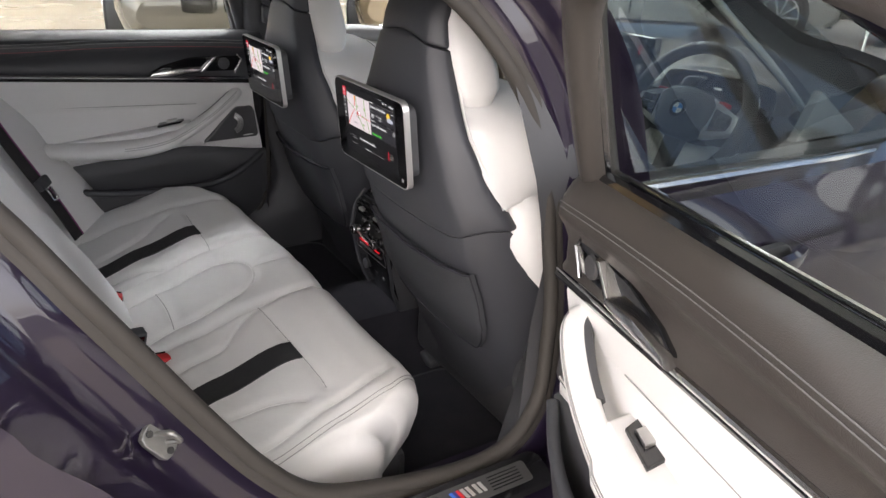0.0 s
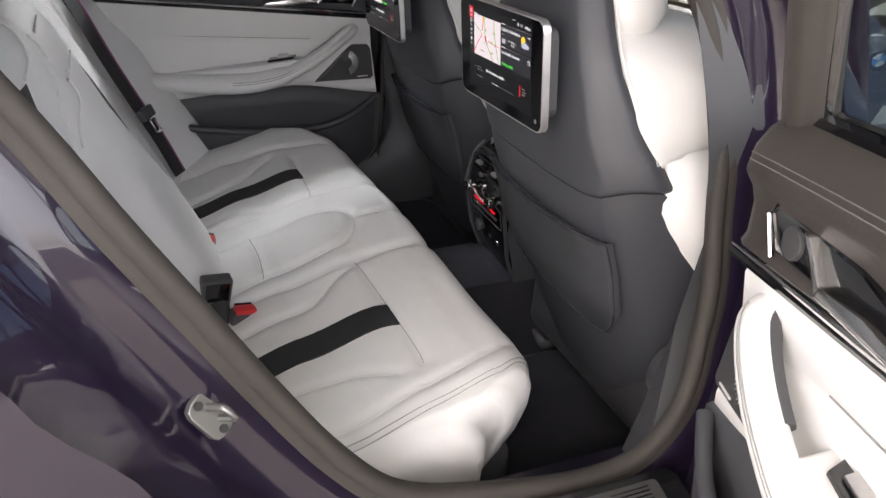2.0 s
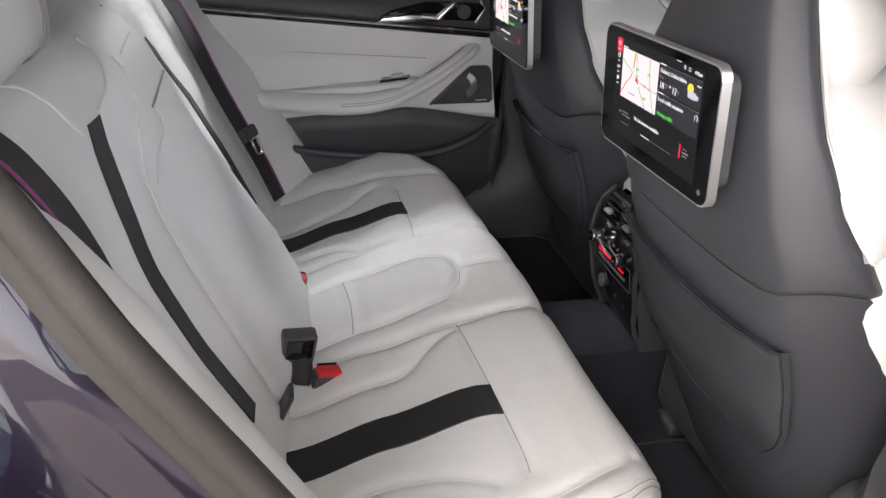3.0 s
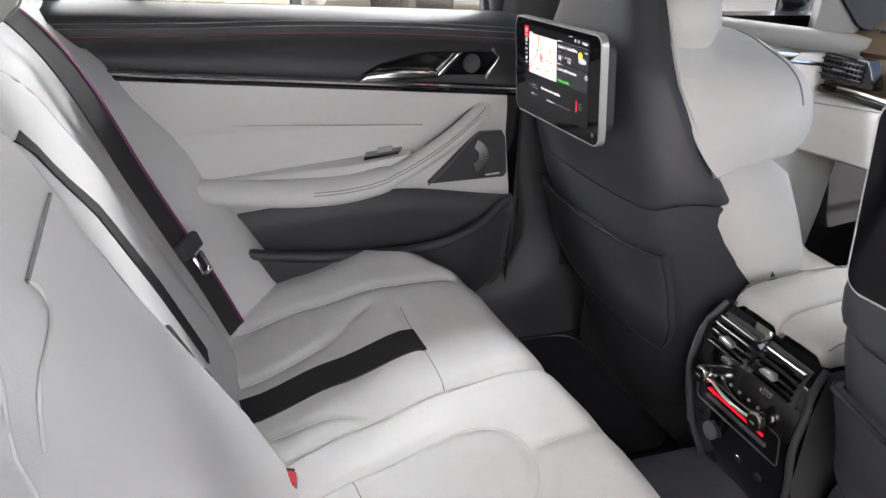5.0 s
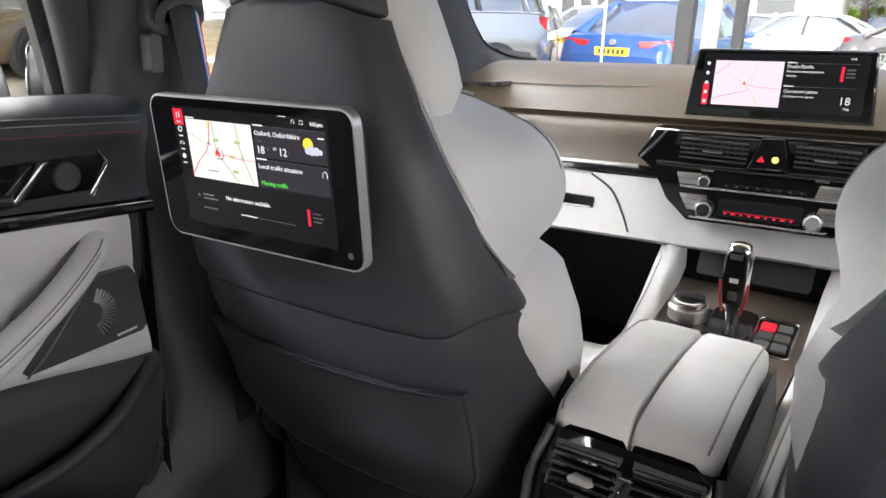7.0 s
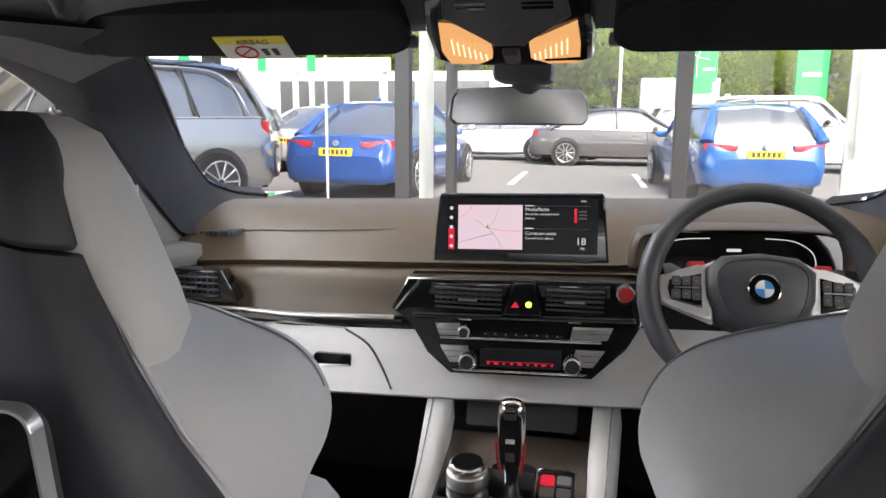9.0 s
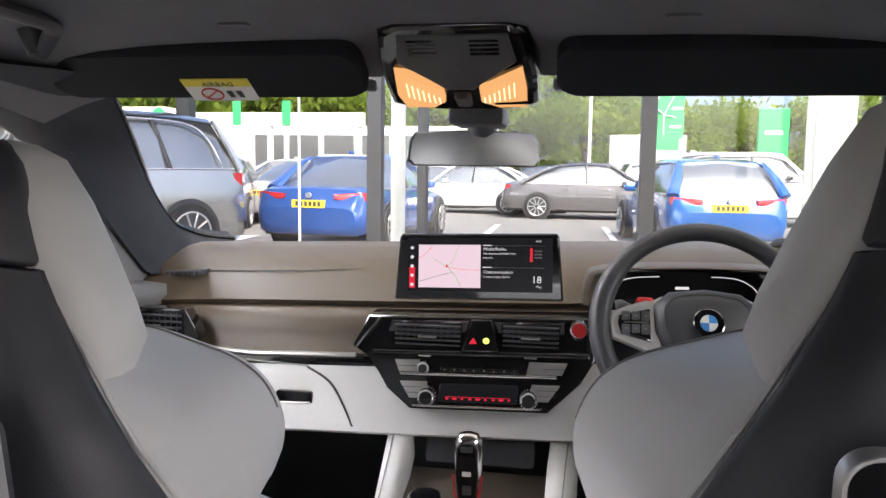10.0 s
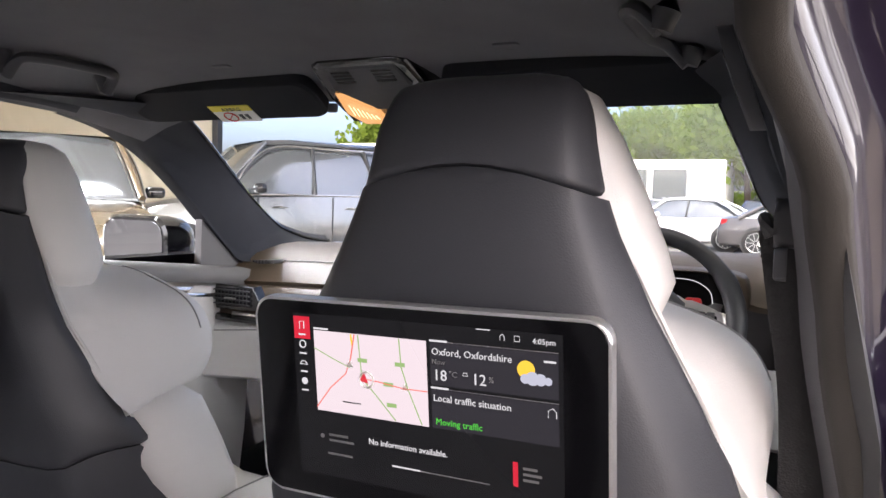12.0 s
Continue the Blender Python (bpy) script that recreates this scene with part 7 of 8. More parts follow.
DIMMED = material("dimming_mirror", (0.46, 0.48, 0.49), 0.16, metal=1.0, vary=0.02, scale=3)
rm = thing("rear_view_mirror", (0.0, 1.45, 1.19), "frameless rear view mirror on a dark stem", "mirror")
mm = Matrix.Translation((-0.005, 1.524, 1.206)) @ Euler((radians(90 + 0.4), 0, radians(17))).to_matrix().to_4x4()
mpoly = [(-0.098, -0.029), (0.098, -0.029), (0.107, -0.020), (0.104, 0.010), (0.095, 0.024), (0.0, 0.029), (-0.095, 0.024), (-0.104, 0.010), (-0.107, -0.020)]
part("housing", slab(mpoly, lambda a, b, d: mm @ Vector((a, b, d)), -0.020, 0.004, 0.004), PIANO, rm)
part("glass", slab([(a * 0.975, b * 0.93) for a, b in mpoly], lambda a, b, d: mm @ Vector((a, b, d)), 0.002, 0.0062, 0.0008), DIMMED, rm, "dimming mirror glass")
part("stem", tube([(0.002, 1.545, 1.210), (0.004, 1.545, 1.236), (0.004, 1.50, 1.255), (0.0, 1.41, 1.288)], 0.024, 10), PLASTIC, rm)
part("sensor_box", box(0.005, 1.49, 1.252, 0.085, 0.10, 0.03, 0.010), PLASTIC, rm)


def grab_handle(sx, y0, y1, x0, x1, z0, z1):
    """Folded up: two feet on the rail's side and a bar that lies further in under the lining."""
    g = thing("grab_handle", (sx * x1, (y0 + y1) / 2, z0), "dark grey folding grab handle on the roof rail", "grab handle", "grab handles")
    pts = spline([(sx * x1, y0, z0), (sx * (x0 * 0.6 + x1 * 0.4), y0 + 0.006, z1 - 0.004), (sx * x0, y0 + 0.035, z1), (sx * x0, (y0 + y1) / 2, z1 + 0.001), (sx * x0, y1 - 0.035, z1), (sx * (x0 * 0.6 + x1 * 0.4), y1 - 0.006, z1 - 0.004), (sx * x1, y1, z0)], 5)
    part("bar", tube(pts, 0.0105, 10, flat=0.8), HANDLEP, g)
    for y in (y0, y1):
        part("foot", tube([(sx * x1, y, z0), (sx * (x1 + 0.006), y, z0 + 0.02), (sx * (x1 + 0.016), y, z0 + 0.05)], [0.012, 0.015, 0.018], 10), HANDLEP, g)
    

grab_handle(-1, 0.972, 1.152, 0.440, 0.478, 1.297, 1.326)
grab_handle(1, 1.015, 1.200, 0.455, 0.495, 1.297, 1.326)
for sx in (-1, 1):
    ch = thing("coat_hook", (sx * 0.258, 1.222, 1.338), "small dark microphone or hook cover in the headliner", "hook", "headliner covers")
    part("plate", slab(rounded(0.040, 0.075, 0.008, 3, cx=sx * 0.256, cy=1.226), lambda a, b, d: (a, b, 1.343 - d), 0.0, 0.007, 0.002), HANDLEP, ch)
    part("dot", slab(rounded(0.018, 0.022, 0.004, 3, cx=sx * 0.256, cy=1.226), lambda a, b, d: (a, b, 1.337 - d), 0.0, 0.003, 0.001), PLASTIC, ch)


# front belts
def front_belt(sx):
    b = thing("front_seat_belt", (sx * 0.66, 0.93, 1.1), "front seat belt with a striped edge on the door pillar", "seat belt", "front seat belts")
    x, y, z, k = (-0.640, 0.905, 1.100, 1.0) if sx < 0 else (0.618, 0.930, 1.112, 0.55)

    def gf(a, b, d):
        return Vector((x - sx * d * k, y + a * k, z + b * k))
    part("guide", slab(rounded(0.086, 0.074, 0.020, 5), gf, -0.030, 0.010, 0.006, 3), PLASTIC, b, "black belt guide")
    part("guide_recess", slab(rounded(0.056, 0.036, 0.012, 5, cy=-0.004), gf, 0.008, 0.0115, 0.001), PIANO, b, "dark recess of the guide")
    part("guide_loop", tube(spline([gf(-0.030, -0.020, 0.012), gf(-0.026, -0.002, 0.020), gf(0.0, 0.006, 0.024), gf(0.026, -0.002, 0.020), gf(0.030, -0.020, 0.012)], 4), 0.006, 8), HANDLEP, b, "grey guide loop")
    part("guide_bracket", slab(rounded(0.020, 0.050, 0.006, 4, cx=-0.034, cy=-0.060), gf, -0.010, 0.008, 0.003), HANDLEP, b)
    if sx < 0:
        pts = [gf(0.004, 0.0, 0.016), gf(0.010, -0.05, 0.018), gf(0.035, -0.20, 0.014), gf(0.070, -0.40, 0.0), gf(0.095, -0.65, -0.01)]
        across = (0, 1, 0)
    else:
        pts = [(0.622, 0.938, 1.105), (0.632, 0.945, 1.04), (0.645, 0.955, 0.95), (0.650, 0.962, 0.80), (0.660, 0.975, 0.45)]
        across = (1, 0, 0)
    w = part("webbing", ribbon(spline(pts, 4), 0.045, 0.003, across), BELT, b)
    if sx > 0:
        return
    for i, mt in enumerate((BLUE, LABELW, RED)):
        part("edge_stripe", ribbon([Vector(p) + Vector((-sx * 0.002, 0.016 + 0.0022 * i, 0)) for p in spline(pts, 4)], 0.002, 0.0015, (0, 1, 0)), mt, w)


front_belt(-1)
front_belt(1)

ch = thing("coat_hook", (0.58, 0.86, 1.226), "grey coat hook in a dark recess beside the roof rail", "hook", "headliner covers")
part("plate", slab(rounded(0.034, 0.080, 0.016, 5), lambda a, b, d: (0.586 + 0.35 * b - d, 0.862 + a, 1.222 - b), -0.006, 0.006, 0.003), HANDLEP, ch)
part("slot", slab(rounded(0.016, 0.046, 0.007, 4), lambda a, b, d: (0.586 + 0.35 * b - d, 0.862 + a, 1.222 - b), 0.004, 0.0072, 0.001), PIANO, ch)

# left front door inside
lf = thing("front_door", (-0.74, 1.35, 0.4), "passenger front door inside with grey panel and chrome strip", "car door")
rows = []
for y in (0.98, 1.1, 1.25, 1.4, 1.55, 1.68, 1.74):
    k = 0.03 * max(0, (y - 1.4) / 0.3)
    rows.append([(x + k, y, z - 0.06 * max(0, (y - 1.2) / 0.6)) for x, z in ((-0.80, 0.985), (-0.745, 0.99), (-0.70, 0.985), (-0.685, 0.965), (-0.692, 0.945))])
# roll is dark grey; the lighter colour holds its reflection
part("top_roll", grid(rows), GREYP, lf, "grey top roll", 60)
part("strip", tube([(-0.690, y, 0.915 - 0.06 * max(0, (y - 1.2) / 0.6)) for y in (0.98, 1.2, 1.4, 1.6, 1.72)], 0.006, 8), CHROME, lf)
part("insert", grid([[(-0.695, y, z - 0.06 * max(0, (y - 1.2) / 0.6)) for z in (0.945, 0.915, 0.89)] for y in (0.98, 1.2, 1.4, 1.6, 1.74)]), SILVER, lf)
part("panel", grid([[(x, y, z) for x, z in ((-0.69, 0.90), (-0.685, 0.80), (-0.69, 0.66), (-0.70, 0.50), (-0.72, 0.35))] for y in (0.98, 1.2, 1.4, 1.6, 1.76)]), WHITE, lf, "pale leather field", 60)
part("armrest", tube(spline([(-0.68, 1.0, 0.70), (-0.64, 1.1, 0.70), (-0.635, 1.3, 0.705), (-0.64, 1.42, 0.75), (-0.675, 1.50, 0.80)], 4), 0.03, 10), WHITE, lf)
part("release", slab([(1.40, 0.885), (1.52, 0.875), (1.56, 0.90), (1.44, 0.91)], lambda a, b, d: (-0.695 + d, a, b), 0, 0.014, 0.004), CHROME, lf, "chrome door release")

# ---- showroom and forecourt ----
FLOOR = material("showroom_floor_tiles", (0.37, 0.33, 0.27), 0.25, vary=0.12, scale=1.5)
ASPHALT = material("pale_worn_asphalt", (0.17, 0.165, 0.16), 0.9, vary=0.3, scale=0.8, grain=0.6, grain_scale=60)
WALLT = material("tan_wall", (0.36, 0.25, 0.13), 0.7, vary=0.1, scale=1.0)
WALLC = material("cream_wall", (0.66, 0.60, 0.46), 0.7, vary=0.1, scale=1.0)
WALLW = material("white_render", (0.72, 0.72, 0.70), 0.7, vary=0.06, scale=0.7)
DARKST = material("dark_grey_steel", (0.035, 0.037, 0.04), 0.45, vary=0.15, scale=4)
COLUMN = material("white_column_paint", (0.78, 0.78, 0.76), 0.5, vary=0.05, scale=3)
MARK = material("white_road_paint", (0.62, 0.62, 0.60), 0.8, vary=0.15, scale=6)
FILLGLOW = glowing("ceiling_lamp", (0.97, 0.98, 1.0), 13.0)

setting("ground", slab([(-300, -300), (300, -300), (300, 400), (-300, 400)], lambda a, b, d: (a, b, d), -0.5, -0.02), ASPHALT, "pale worn asphalt reaching to the horizon", "ground")
setting("floor", slab([(-18.6, -5), (4.2, -5), (4.2, 6.45), (-1.5, 6.45), (-5.0, 10.9), (-18.6, 10.9)], lambda a, b, d: (a, b, d), -0.3, 0.0), FLOOR, "warm grey showroom floor", "floor")
setting("ceiling", slab([(-18.6, -5), (4.2, -5), (4.2, 6.55), (-1.5, 6.55), (-5.0, 11.1), (-18.6, 11.1)], lambda a, b, d: (a, b, d), 4.2, 4.5), WALLW, "white showroom ceiling", "ceiling")
setting("wall_west", box(-18.5, 3.0, 2.1, 0.2, 16.0, 4.2), WALLT, "tan showroom wall", "wall")
setting("wall_north", box(-14.1, 11.05, 2.1, 8.6, 0.2, 4.2), WALLC, "cream showroom wall", "wall")
# assumed back side, left open between posts to let light in
gs3 = tagged(new("window_3"), "glazed back of the showroom with dark steel posts", "window", kind="structure")
for x in (-18.3, -14, -10, -6, -2, 2):
    part("post", box(x, -4.95, 2.1, 0.12, 0.12, 4.2, 0.008), DARKST, gs3)
part("head_rail", box(-7.1, -4.95, 4.15, 22.6, 0.12, 0.1, 0.01), DARKST, gs3)
# unseen glowing panels, added to fill the showroom and cabin with light
for x, y in ((-13.4, -2), (-13.4, 3), (-8, -2), (-8, 3), (-3.6, -2), (-3.6, 3)):
    ln = thing("ceiling_light", (x, y, 4.18), "broad bright ceiling light panel", "ceiling light", "ceiling lights")
    part("diffuser", box(x, y, 4.175, 1.1, 2.8, 0.03, 0.005), FILLGLOW, ln, "glowing diffuser")
    part("frame", box(x, y, 4.192, 1.18, 2.88, 0.02, 0.004), DARKST, ln)

# glazed front: posts, rails and panes
gz = tagged(new("window_1"), "glazed showroom front with dark steel posts", "window", kind="structure")
for x0, x1 in ((-1.52, -1.39), (-1.08, -1.0), (0.75, 0.87), (4.04, 4.16)):
    part("post", box((x0 + x1) / 2, 6.5, 2.1, x1 - x0, 0.12, 4.2, 0.008), DARKST, gz)
part("head_rail", box(1.3, 6.5, 4.15, 5.6, 0.12, 0.10, 0.01), DARKST, gz)
part("foot_rail", box(1.3, 6.5, 0.04, 5.6, 0.12, 0.08, 0.01), DARKST, gz)
for x in (-9.7,):
    part("post", box(x, 11.0, 2.1, 0.14, 0.14, 4.2, 0.008), DARKST, gz)
part("head_rail", box(-7.5, 11.0, 4.13, 4.3, 0.12, 0.10, 0.01), DARKST, gz)
part("foot_rail", box(-7.5, 11.0, 0.04, 4.3, 0.12, 0.08, 0.01), DARKST, gz)
px = [-1.45, 0.81, 4.1]
for a, b in zip(px, px[1:]):
    pane("pane", [(a + 0.07, 6.5, 0.08), (b - 0.07, 6.5, 0.08), (b - 0.07, 6.5, 4.1), (a + 0.07, 6.5, 4.1)], GLASS, gz)
col = thing("column", (-1.3, 6.9, 0), "round white column outside the glazing", "column")
part("shaft", disc((-1.335, 6.85, 2.1), 0.065, (0, 0, 1), 4.2, 28), COLUMN, col)
part("foot", disc((-1.335, 6.85, 0.02), 0.11, (0, 0, 1), 0.04, 28, 0.008), DARKST, col)
gs2 = tagged(new("window_2"), "glazed side of the showroom with dark steel posts", "window", kind="structure")
for y in (-5, -1.5, 2.2, 5.0):
    part("post", box(4.1, y, 2.1, 0.12, 0.12, 4.2, 0.008), DARKST, gs2)
part("head_rail", box(4.1, 0.8, 4.15, 0.12, 11.6, 0.1, 0.01), DARKST, gs2)
wl = thing("door_leaf", (2.1, 6.5, 0), "pale frosted glass door leaf in the glazing", "door")
part("leaf", box(2.2, 6.55, 1.25, 0.36, 0.03, 2.5, 0.004), material("frosted_glass", (0.55, 0.58, 0.56), 0.35, vary=0.08, scale=2), wl)
part("pull", tube([(2.08, 6.50, 0.9), (2.08, 6.50, 1.7)], 0.012, 8), SILVER, wl)


# ---- cars ----
TYRE = material("tyre_rubber", (0.018, 0.018, 0.019), 0.8, vary=0.2, scale=10, grain=0.3, grain_scale=80)
CARGLASS = material("dark_car_glass", (0.26, 0.28, 0.29), 0.14, metal=0.75, vary=0.1, scale=1, coat=0.6)
TAIL = material("red_tail_lamp", (0.5, 0.015, 0.02), 0.15, vary=0.1, scale=8, coat=0.5)
PLATEY = material("yellow_plate", (0.80, 0.58, 0.03), 0.45, vary=0.05, scale=10)
HEADL = material("clear_lamp", (0.65, 0.66, 0.68), 0.08, metal=0.6, vary=0.1, scale=10)


def car(name, label, paint, at, heading, L=4.7, W=1.85, H=1.45, kind="saloon", group="parked cars"):
    """A parked car, nose along +y before it is turned by heading degrees."""
    c = thing(name, at, label, "car", group)
    m = Matrix.Translation(at) @ Matrix.Rotation(radians(heading), 4, "Z")
    deck = {"saloon": 0.72, "hatch": 0.64, "suv": 0.60}[kind]
    belt = 0.63 * H
    hood = 0.66 if kind != "suv" else 0.64
    hw = W / 2

    def sec(y, z0, zs, zt, w):
        """One cross-section: sill, flank, shoulder, top."""
        half = [(0.0, z0), (w * 0.80, z0), (w * 0.95, z0 + 0.06), (w, z0 + (zs - z0) * 0.45), (w * 0.985, z0 + (zs - z0) * 0.72), (w * 0.93, zs), (w * 0.80, zt - 0.012), (w * 0.4, zt), (0, zt + 0.008)]
        return [Vector((x, y, z)) for x, z in half] + [Vector((-x, y, z)) for x, z in half[-2:0:-1]]
    hL = L / 2
    st = [(-hL, 0.36, 0.62, 0.66, 0.80), (-hL + 0.03, 0.28, 0.70, 0.76, 0.90), (-hL + 0.10, 0.24, belt * 0.96, belt * 1.02, 0.95), (-hL + 0.30, 0.22, belt, belt * 1.06, 0.985), (-hL + 0.9, 0.20, belt, belt * 1.04, 1.0), (0, 0.19, belt * 0.97, belt, 1.0), (hL - 1.5, 0.20, belt * 0.95, belt * 0.99, 1.0), (hL - 0.8, 0.22, belt * 0.88, belt * 0.93, 0.985), (hL - 0.3, 0.24, belt * 0.78, belt * 0.82, 0.93), (hL - 0.06, 0.28, belt * 0.66, belt * 0.70, 0.82), (hL, 0.34, belt * 0.55, belt * 0.60, 0.72)]
    rows = [[m @ p for p in sec(y, z0, zs, zt, hw * w)] for y, z0, zs, zt, w in st]
    b = part("body", grid(rows, cyc_u=True, caps=True), paint, c, "", 50)
    tail_y = {"saloon": -hL + 0.52, "hatch": -hL + 0.12, "suv": -hL + 0.14}[kind]
    nose_y = hL - 1.35
    roof0 = {"saloon": -0.95, "hatch": -hL + 0.55, "suv": -hL + 0.42}[kind]
    rf = [(tail_y, belt * 1.02, 0.86, 0.5), (roof0, H - 0.04, 0.68, 0.9), (roof0 + 0.5, H, 0.69, 1), (0.0, H, 0.70, 1), (0.35, H - 0.03, 0.70, 1), (nose_y, belt * 1.0, 0.84, 0.5)]

    def green(y, z, w, base):
        half = [(hw * 0.905, base), (hw * (0.5 * 0.905 + 0.5 * w * 1.06), base + (z - base) * 0.55), (hw * w, z - 0.05 * (z > base + 0.1)), (hw * w * 0.85, z), (0, z + 0.02)]
        return [Vector((x, y, zz)) for x, zz in half] + [Vector((-x, y, zz)) for x, zz in half[-2::-1]]
    rows = [[m @ p for p in green(y, z, w, belt * 0.97)] for y, z, w, k in rf]
    part("cabin", grid(rows, caps=True), CARGLASS, c, "dark glazed cabin", 50)
    # roof panel and pillars in body colour
    rows = []
    for y, z, w, k in rf[1:5]:
        rows.append([m @ Vector((hw * w * u * 1.02, y, z + 0.012 + (0.012 if abs(u) < 0.9 else -0.05))) for u in (-1, -0.85, -0.4, 0, 0.4, 0.85, 1)])
    rows = [[p + Vector((0, 0, -0.03)) for p in rows[0]]] + rows
    part("roof", grid(rows), paint, c, "", 60)
    for sx in (-1, 1):
        part("pillar", tube([m @ Vector((sx * hw * 0.90, tail_y - 0.02, belt)), m @ Vector((sx * hw * 0.78, (tail_y + roof0) / 2, (belt + H) / 2 + 0.04)), m @ Vector((sx * hw * 0.69, roof0, H - 0.035))], [0.10 if kind != "saloon" else 0.13, 0.07, 0.04], 8, flat=0.6), paint, c)
        part("pillar", tube([m @ Vector((sx * hw * 0.70, 0.35, H - 0.04)), m @ Vector((sx * hw * 0.80, (0.35 + nose_y) / 2, (belt + H) / 2)), m @ Vector((sx * hw * 0.89, nose_y + 0.05, belt))], 0.035, 8), paint, c)
        part("door_post", tube([m @ Vector((sx * hw * 0.925, -0.25, belt)), m @ Vector((sx * hw * 0.71, -0.28, H - 0.05))], 0.03, 6), DARKST, c)
        part("window_line", tube([m @ Vector((sx * hw * 0.935, tail_y + 0.1, belt + 0.015)), m @ Vector((sx * hw * 0.945, 0, belt - 0.01)), m @ Vector((sx * hw * 0.93, nose_y - 0.1, belt - 0.015))], 0.012, 6), CHROME, c)
        part("mirror", box(0, 0, 0, 0.20, 0.14, 0.12, 0.04, m=m @ Matrix.Translation((sx * (hw + 0.06), nose_y - 0.42, belt + 0.06))), PIANO if kind == "suv" else paint, c)
        if kind == "suv":
            top = [(0.93, nose_y - 0.12, belt + 0.0), (0.84, (nose_y + 0.35) / 2 - 0.05, (belt + H) / 2 + 0.02), (0.735, 0.22, H - 0.085), (0.725, -0.5, H - 0.075), (0.735, roof0 + 0.45, H - 0.10), (0.80, roof0 + 0.15, (belt + H) / 2 + 0.06), (0.93, tail_y + 0.28, belt + 0.03)]
            part("window_line", tube(spline([m @ Vector((sx * hw * (w + 0.012), y, z)) for w, y, z in top], 4), 0.014, 6), CHROME, c)
            part("door_post", tube([m @ Vector((sx * hw * 0.925, -1.15, belt)), m @ Vector((sx * hw * 0.715, -1.02, H - 0.06))], 0.03, 6), DARKST, c)
        for y in (-0.75, 0.25):
            part("door_handle", tube([m @ Vector((sx * hw * 1.0, y - 0.10, belt * 0.86)), m @ Vector((sx * (hw + 0.012), y, belt * 0.865)), m @ Vector((sx * hw * 1.0, y + 0.08, belt * 0.86))], 0.013, 6), paint, c)
            part("door_gap", tube([m @ Vector((sx * hw * 1.002, y + 0.28, 0.32)), m @ Vector((sx * hw * 1.003, y + 0.28, belt * 0.70)), m @ Vector((sx * hw * 0.95, y + 0.25, belt * 0.98))], 0.006, 5), DARKST, c)
        part("tail_lamp", slab([(sx * hw * 0.93, belt * 0.97), (sx * hw * 0.42, belt * 0.94), (sx * hw * 0.44, belt * 0.86), (sx * hw * 0.92, belt * 0.80)], lambda a, bb, d: m @ Vector((a, -hL - d + 0.25 * max(0, abs(a) / hw - 0.55), bb)), -0.14, -0.01, 0.01), TAIL, c, "red tail lamp")
        part("head_lamp", slab([(sx * hw * 0.86, belt * 0.74), (sx * hw * 0.46, belt * 0.70), (sx * hw * 0.48, belt * 0.62), (sx * hw * 0.84, belt * 0.62)], lambda a, bb, d: m @ Vector((a, hL + d - 0.30 * max(0, abs(a) / hw - 0.45), bb)), -0.12, 0.0, 0.01), HEADL, c, "clear headlamp")
        part("grille", slab(rounded(0.30, 0.20, 0.05, 4, cx=sx * 0.17, cy=belt * 0.58), lambda a, bb, d: m @ Vector((a, hL + d - 0.02, bb)), -0.03, 0.02, 0.006), PIANO, c, "dark grille half")
        for y in (-hL + 0.95, hL - 0.88):
            r = 0.335 if kind != "suv" else 0.37
            ctr = Vector((sx * (hw - 0.10), y, r))
            part("wheel_arch", disc(m @ (ctr + Vector((sx * 0.035, 0, 0.01))), r + 0.05, (m.to_3x3() @ Vector((sx, 0, 0))), 0.17, 28), DARKST, c)
            wh = part("wheel", disc(m @ (ctr + Vector((sx * 0.055, 0, 0))), r, (m.to_3x3() @ Vector((sx, 0, 0))), 0.20, 28, 0.03), TYRE, c, "black tyre")
            part("rim", disc(m @ (ctr + Vector((sx * 0.150, 0, 0))), r * 0.70, (m.to_3x3() @ Vector((sx, 0, 0))), 0.02, 28, 0.005), DARKST, wh)
            for k in range(10):
                a = 2 * math.pi * k / 10
                p0 = ctr + Vector((sx * 0.166, 0, 0))
                part("spoke", tube([m @ (p0 + Vector((0, math.cos(a) * 0.04, math.sin(a) * 0.04))), m @ (p0 + Vector((0, math.cos(a) * r * 0.69, math.sin(a) * r * 0.69)))], 0.013, 5), SILVER, wh)
            part("rim_ring", tube([m @ (ctr + Vector((sx * 0.162, math.cos(a) * r * 0.71, math.sin(a) * r * 0.71))) for a in [2 * math.pi * k / 24 for k in range(24)]], 0.012, 5, closed=True), SILVER, wh)
    pz = belt * 0.80 if kind != "saloon" else belt * 0.78
    pl = part("number_plate", slab(rounded(0.52, 0.111, 0.01, 2, cy=pz), lambda a, bb, d: m @ Vector((a, -hL - d, bb)), -0.05, 0.008), PLATEY, c, "yellow number plate with dark bars")
    for k in range(6):
        part("plate_bar", slab([(-0.20 + 0.07 * k, pz - 0.035), (-0.155 + 0.07 * k, pz - 0.035), (-0.155 + 0.07 * k, pz + 0.035), (-0.20 + 0.07 * k, pz + 0.035)], lambda a, bb, d: m @ Vector((a, -hL - d, bb)), 0.007, 0.010), DARKST, pl)
    part("badge", disc(m @ Vector((0, -hL + 0.01, belt * 0.92)), 0.04, m.to_3x3() @ Vector((0, -1, 0)), 0.06, 16), SILVER, c)
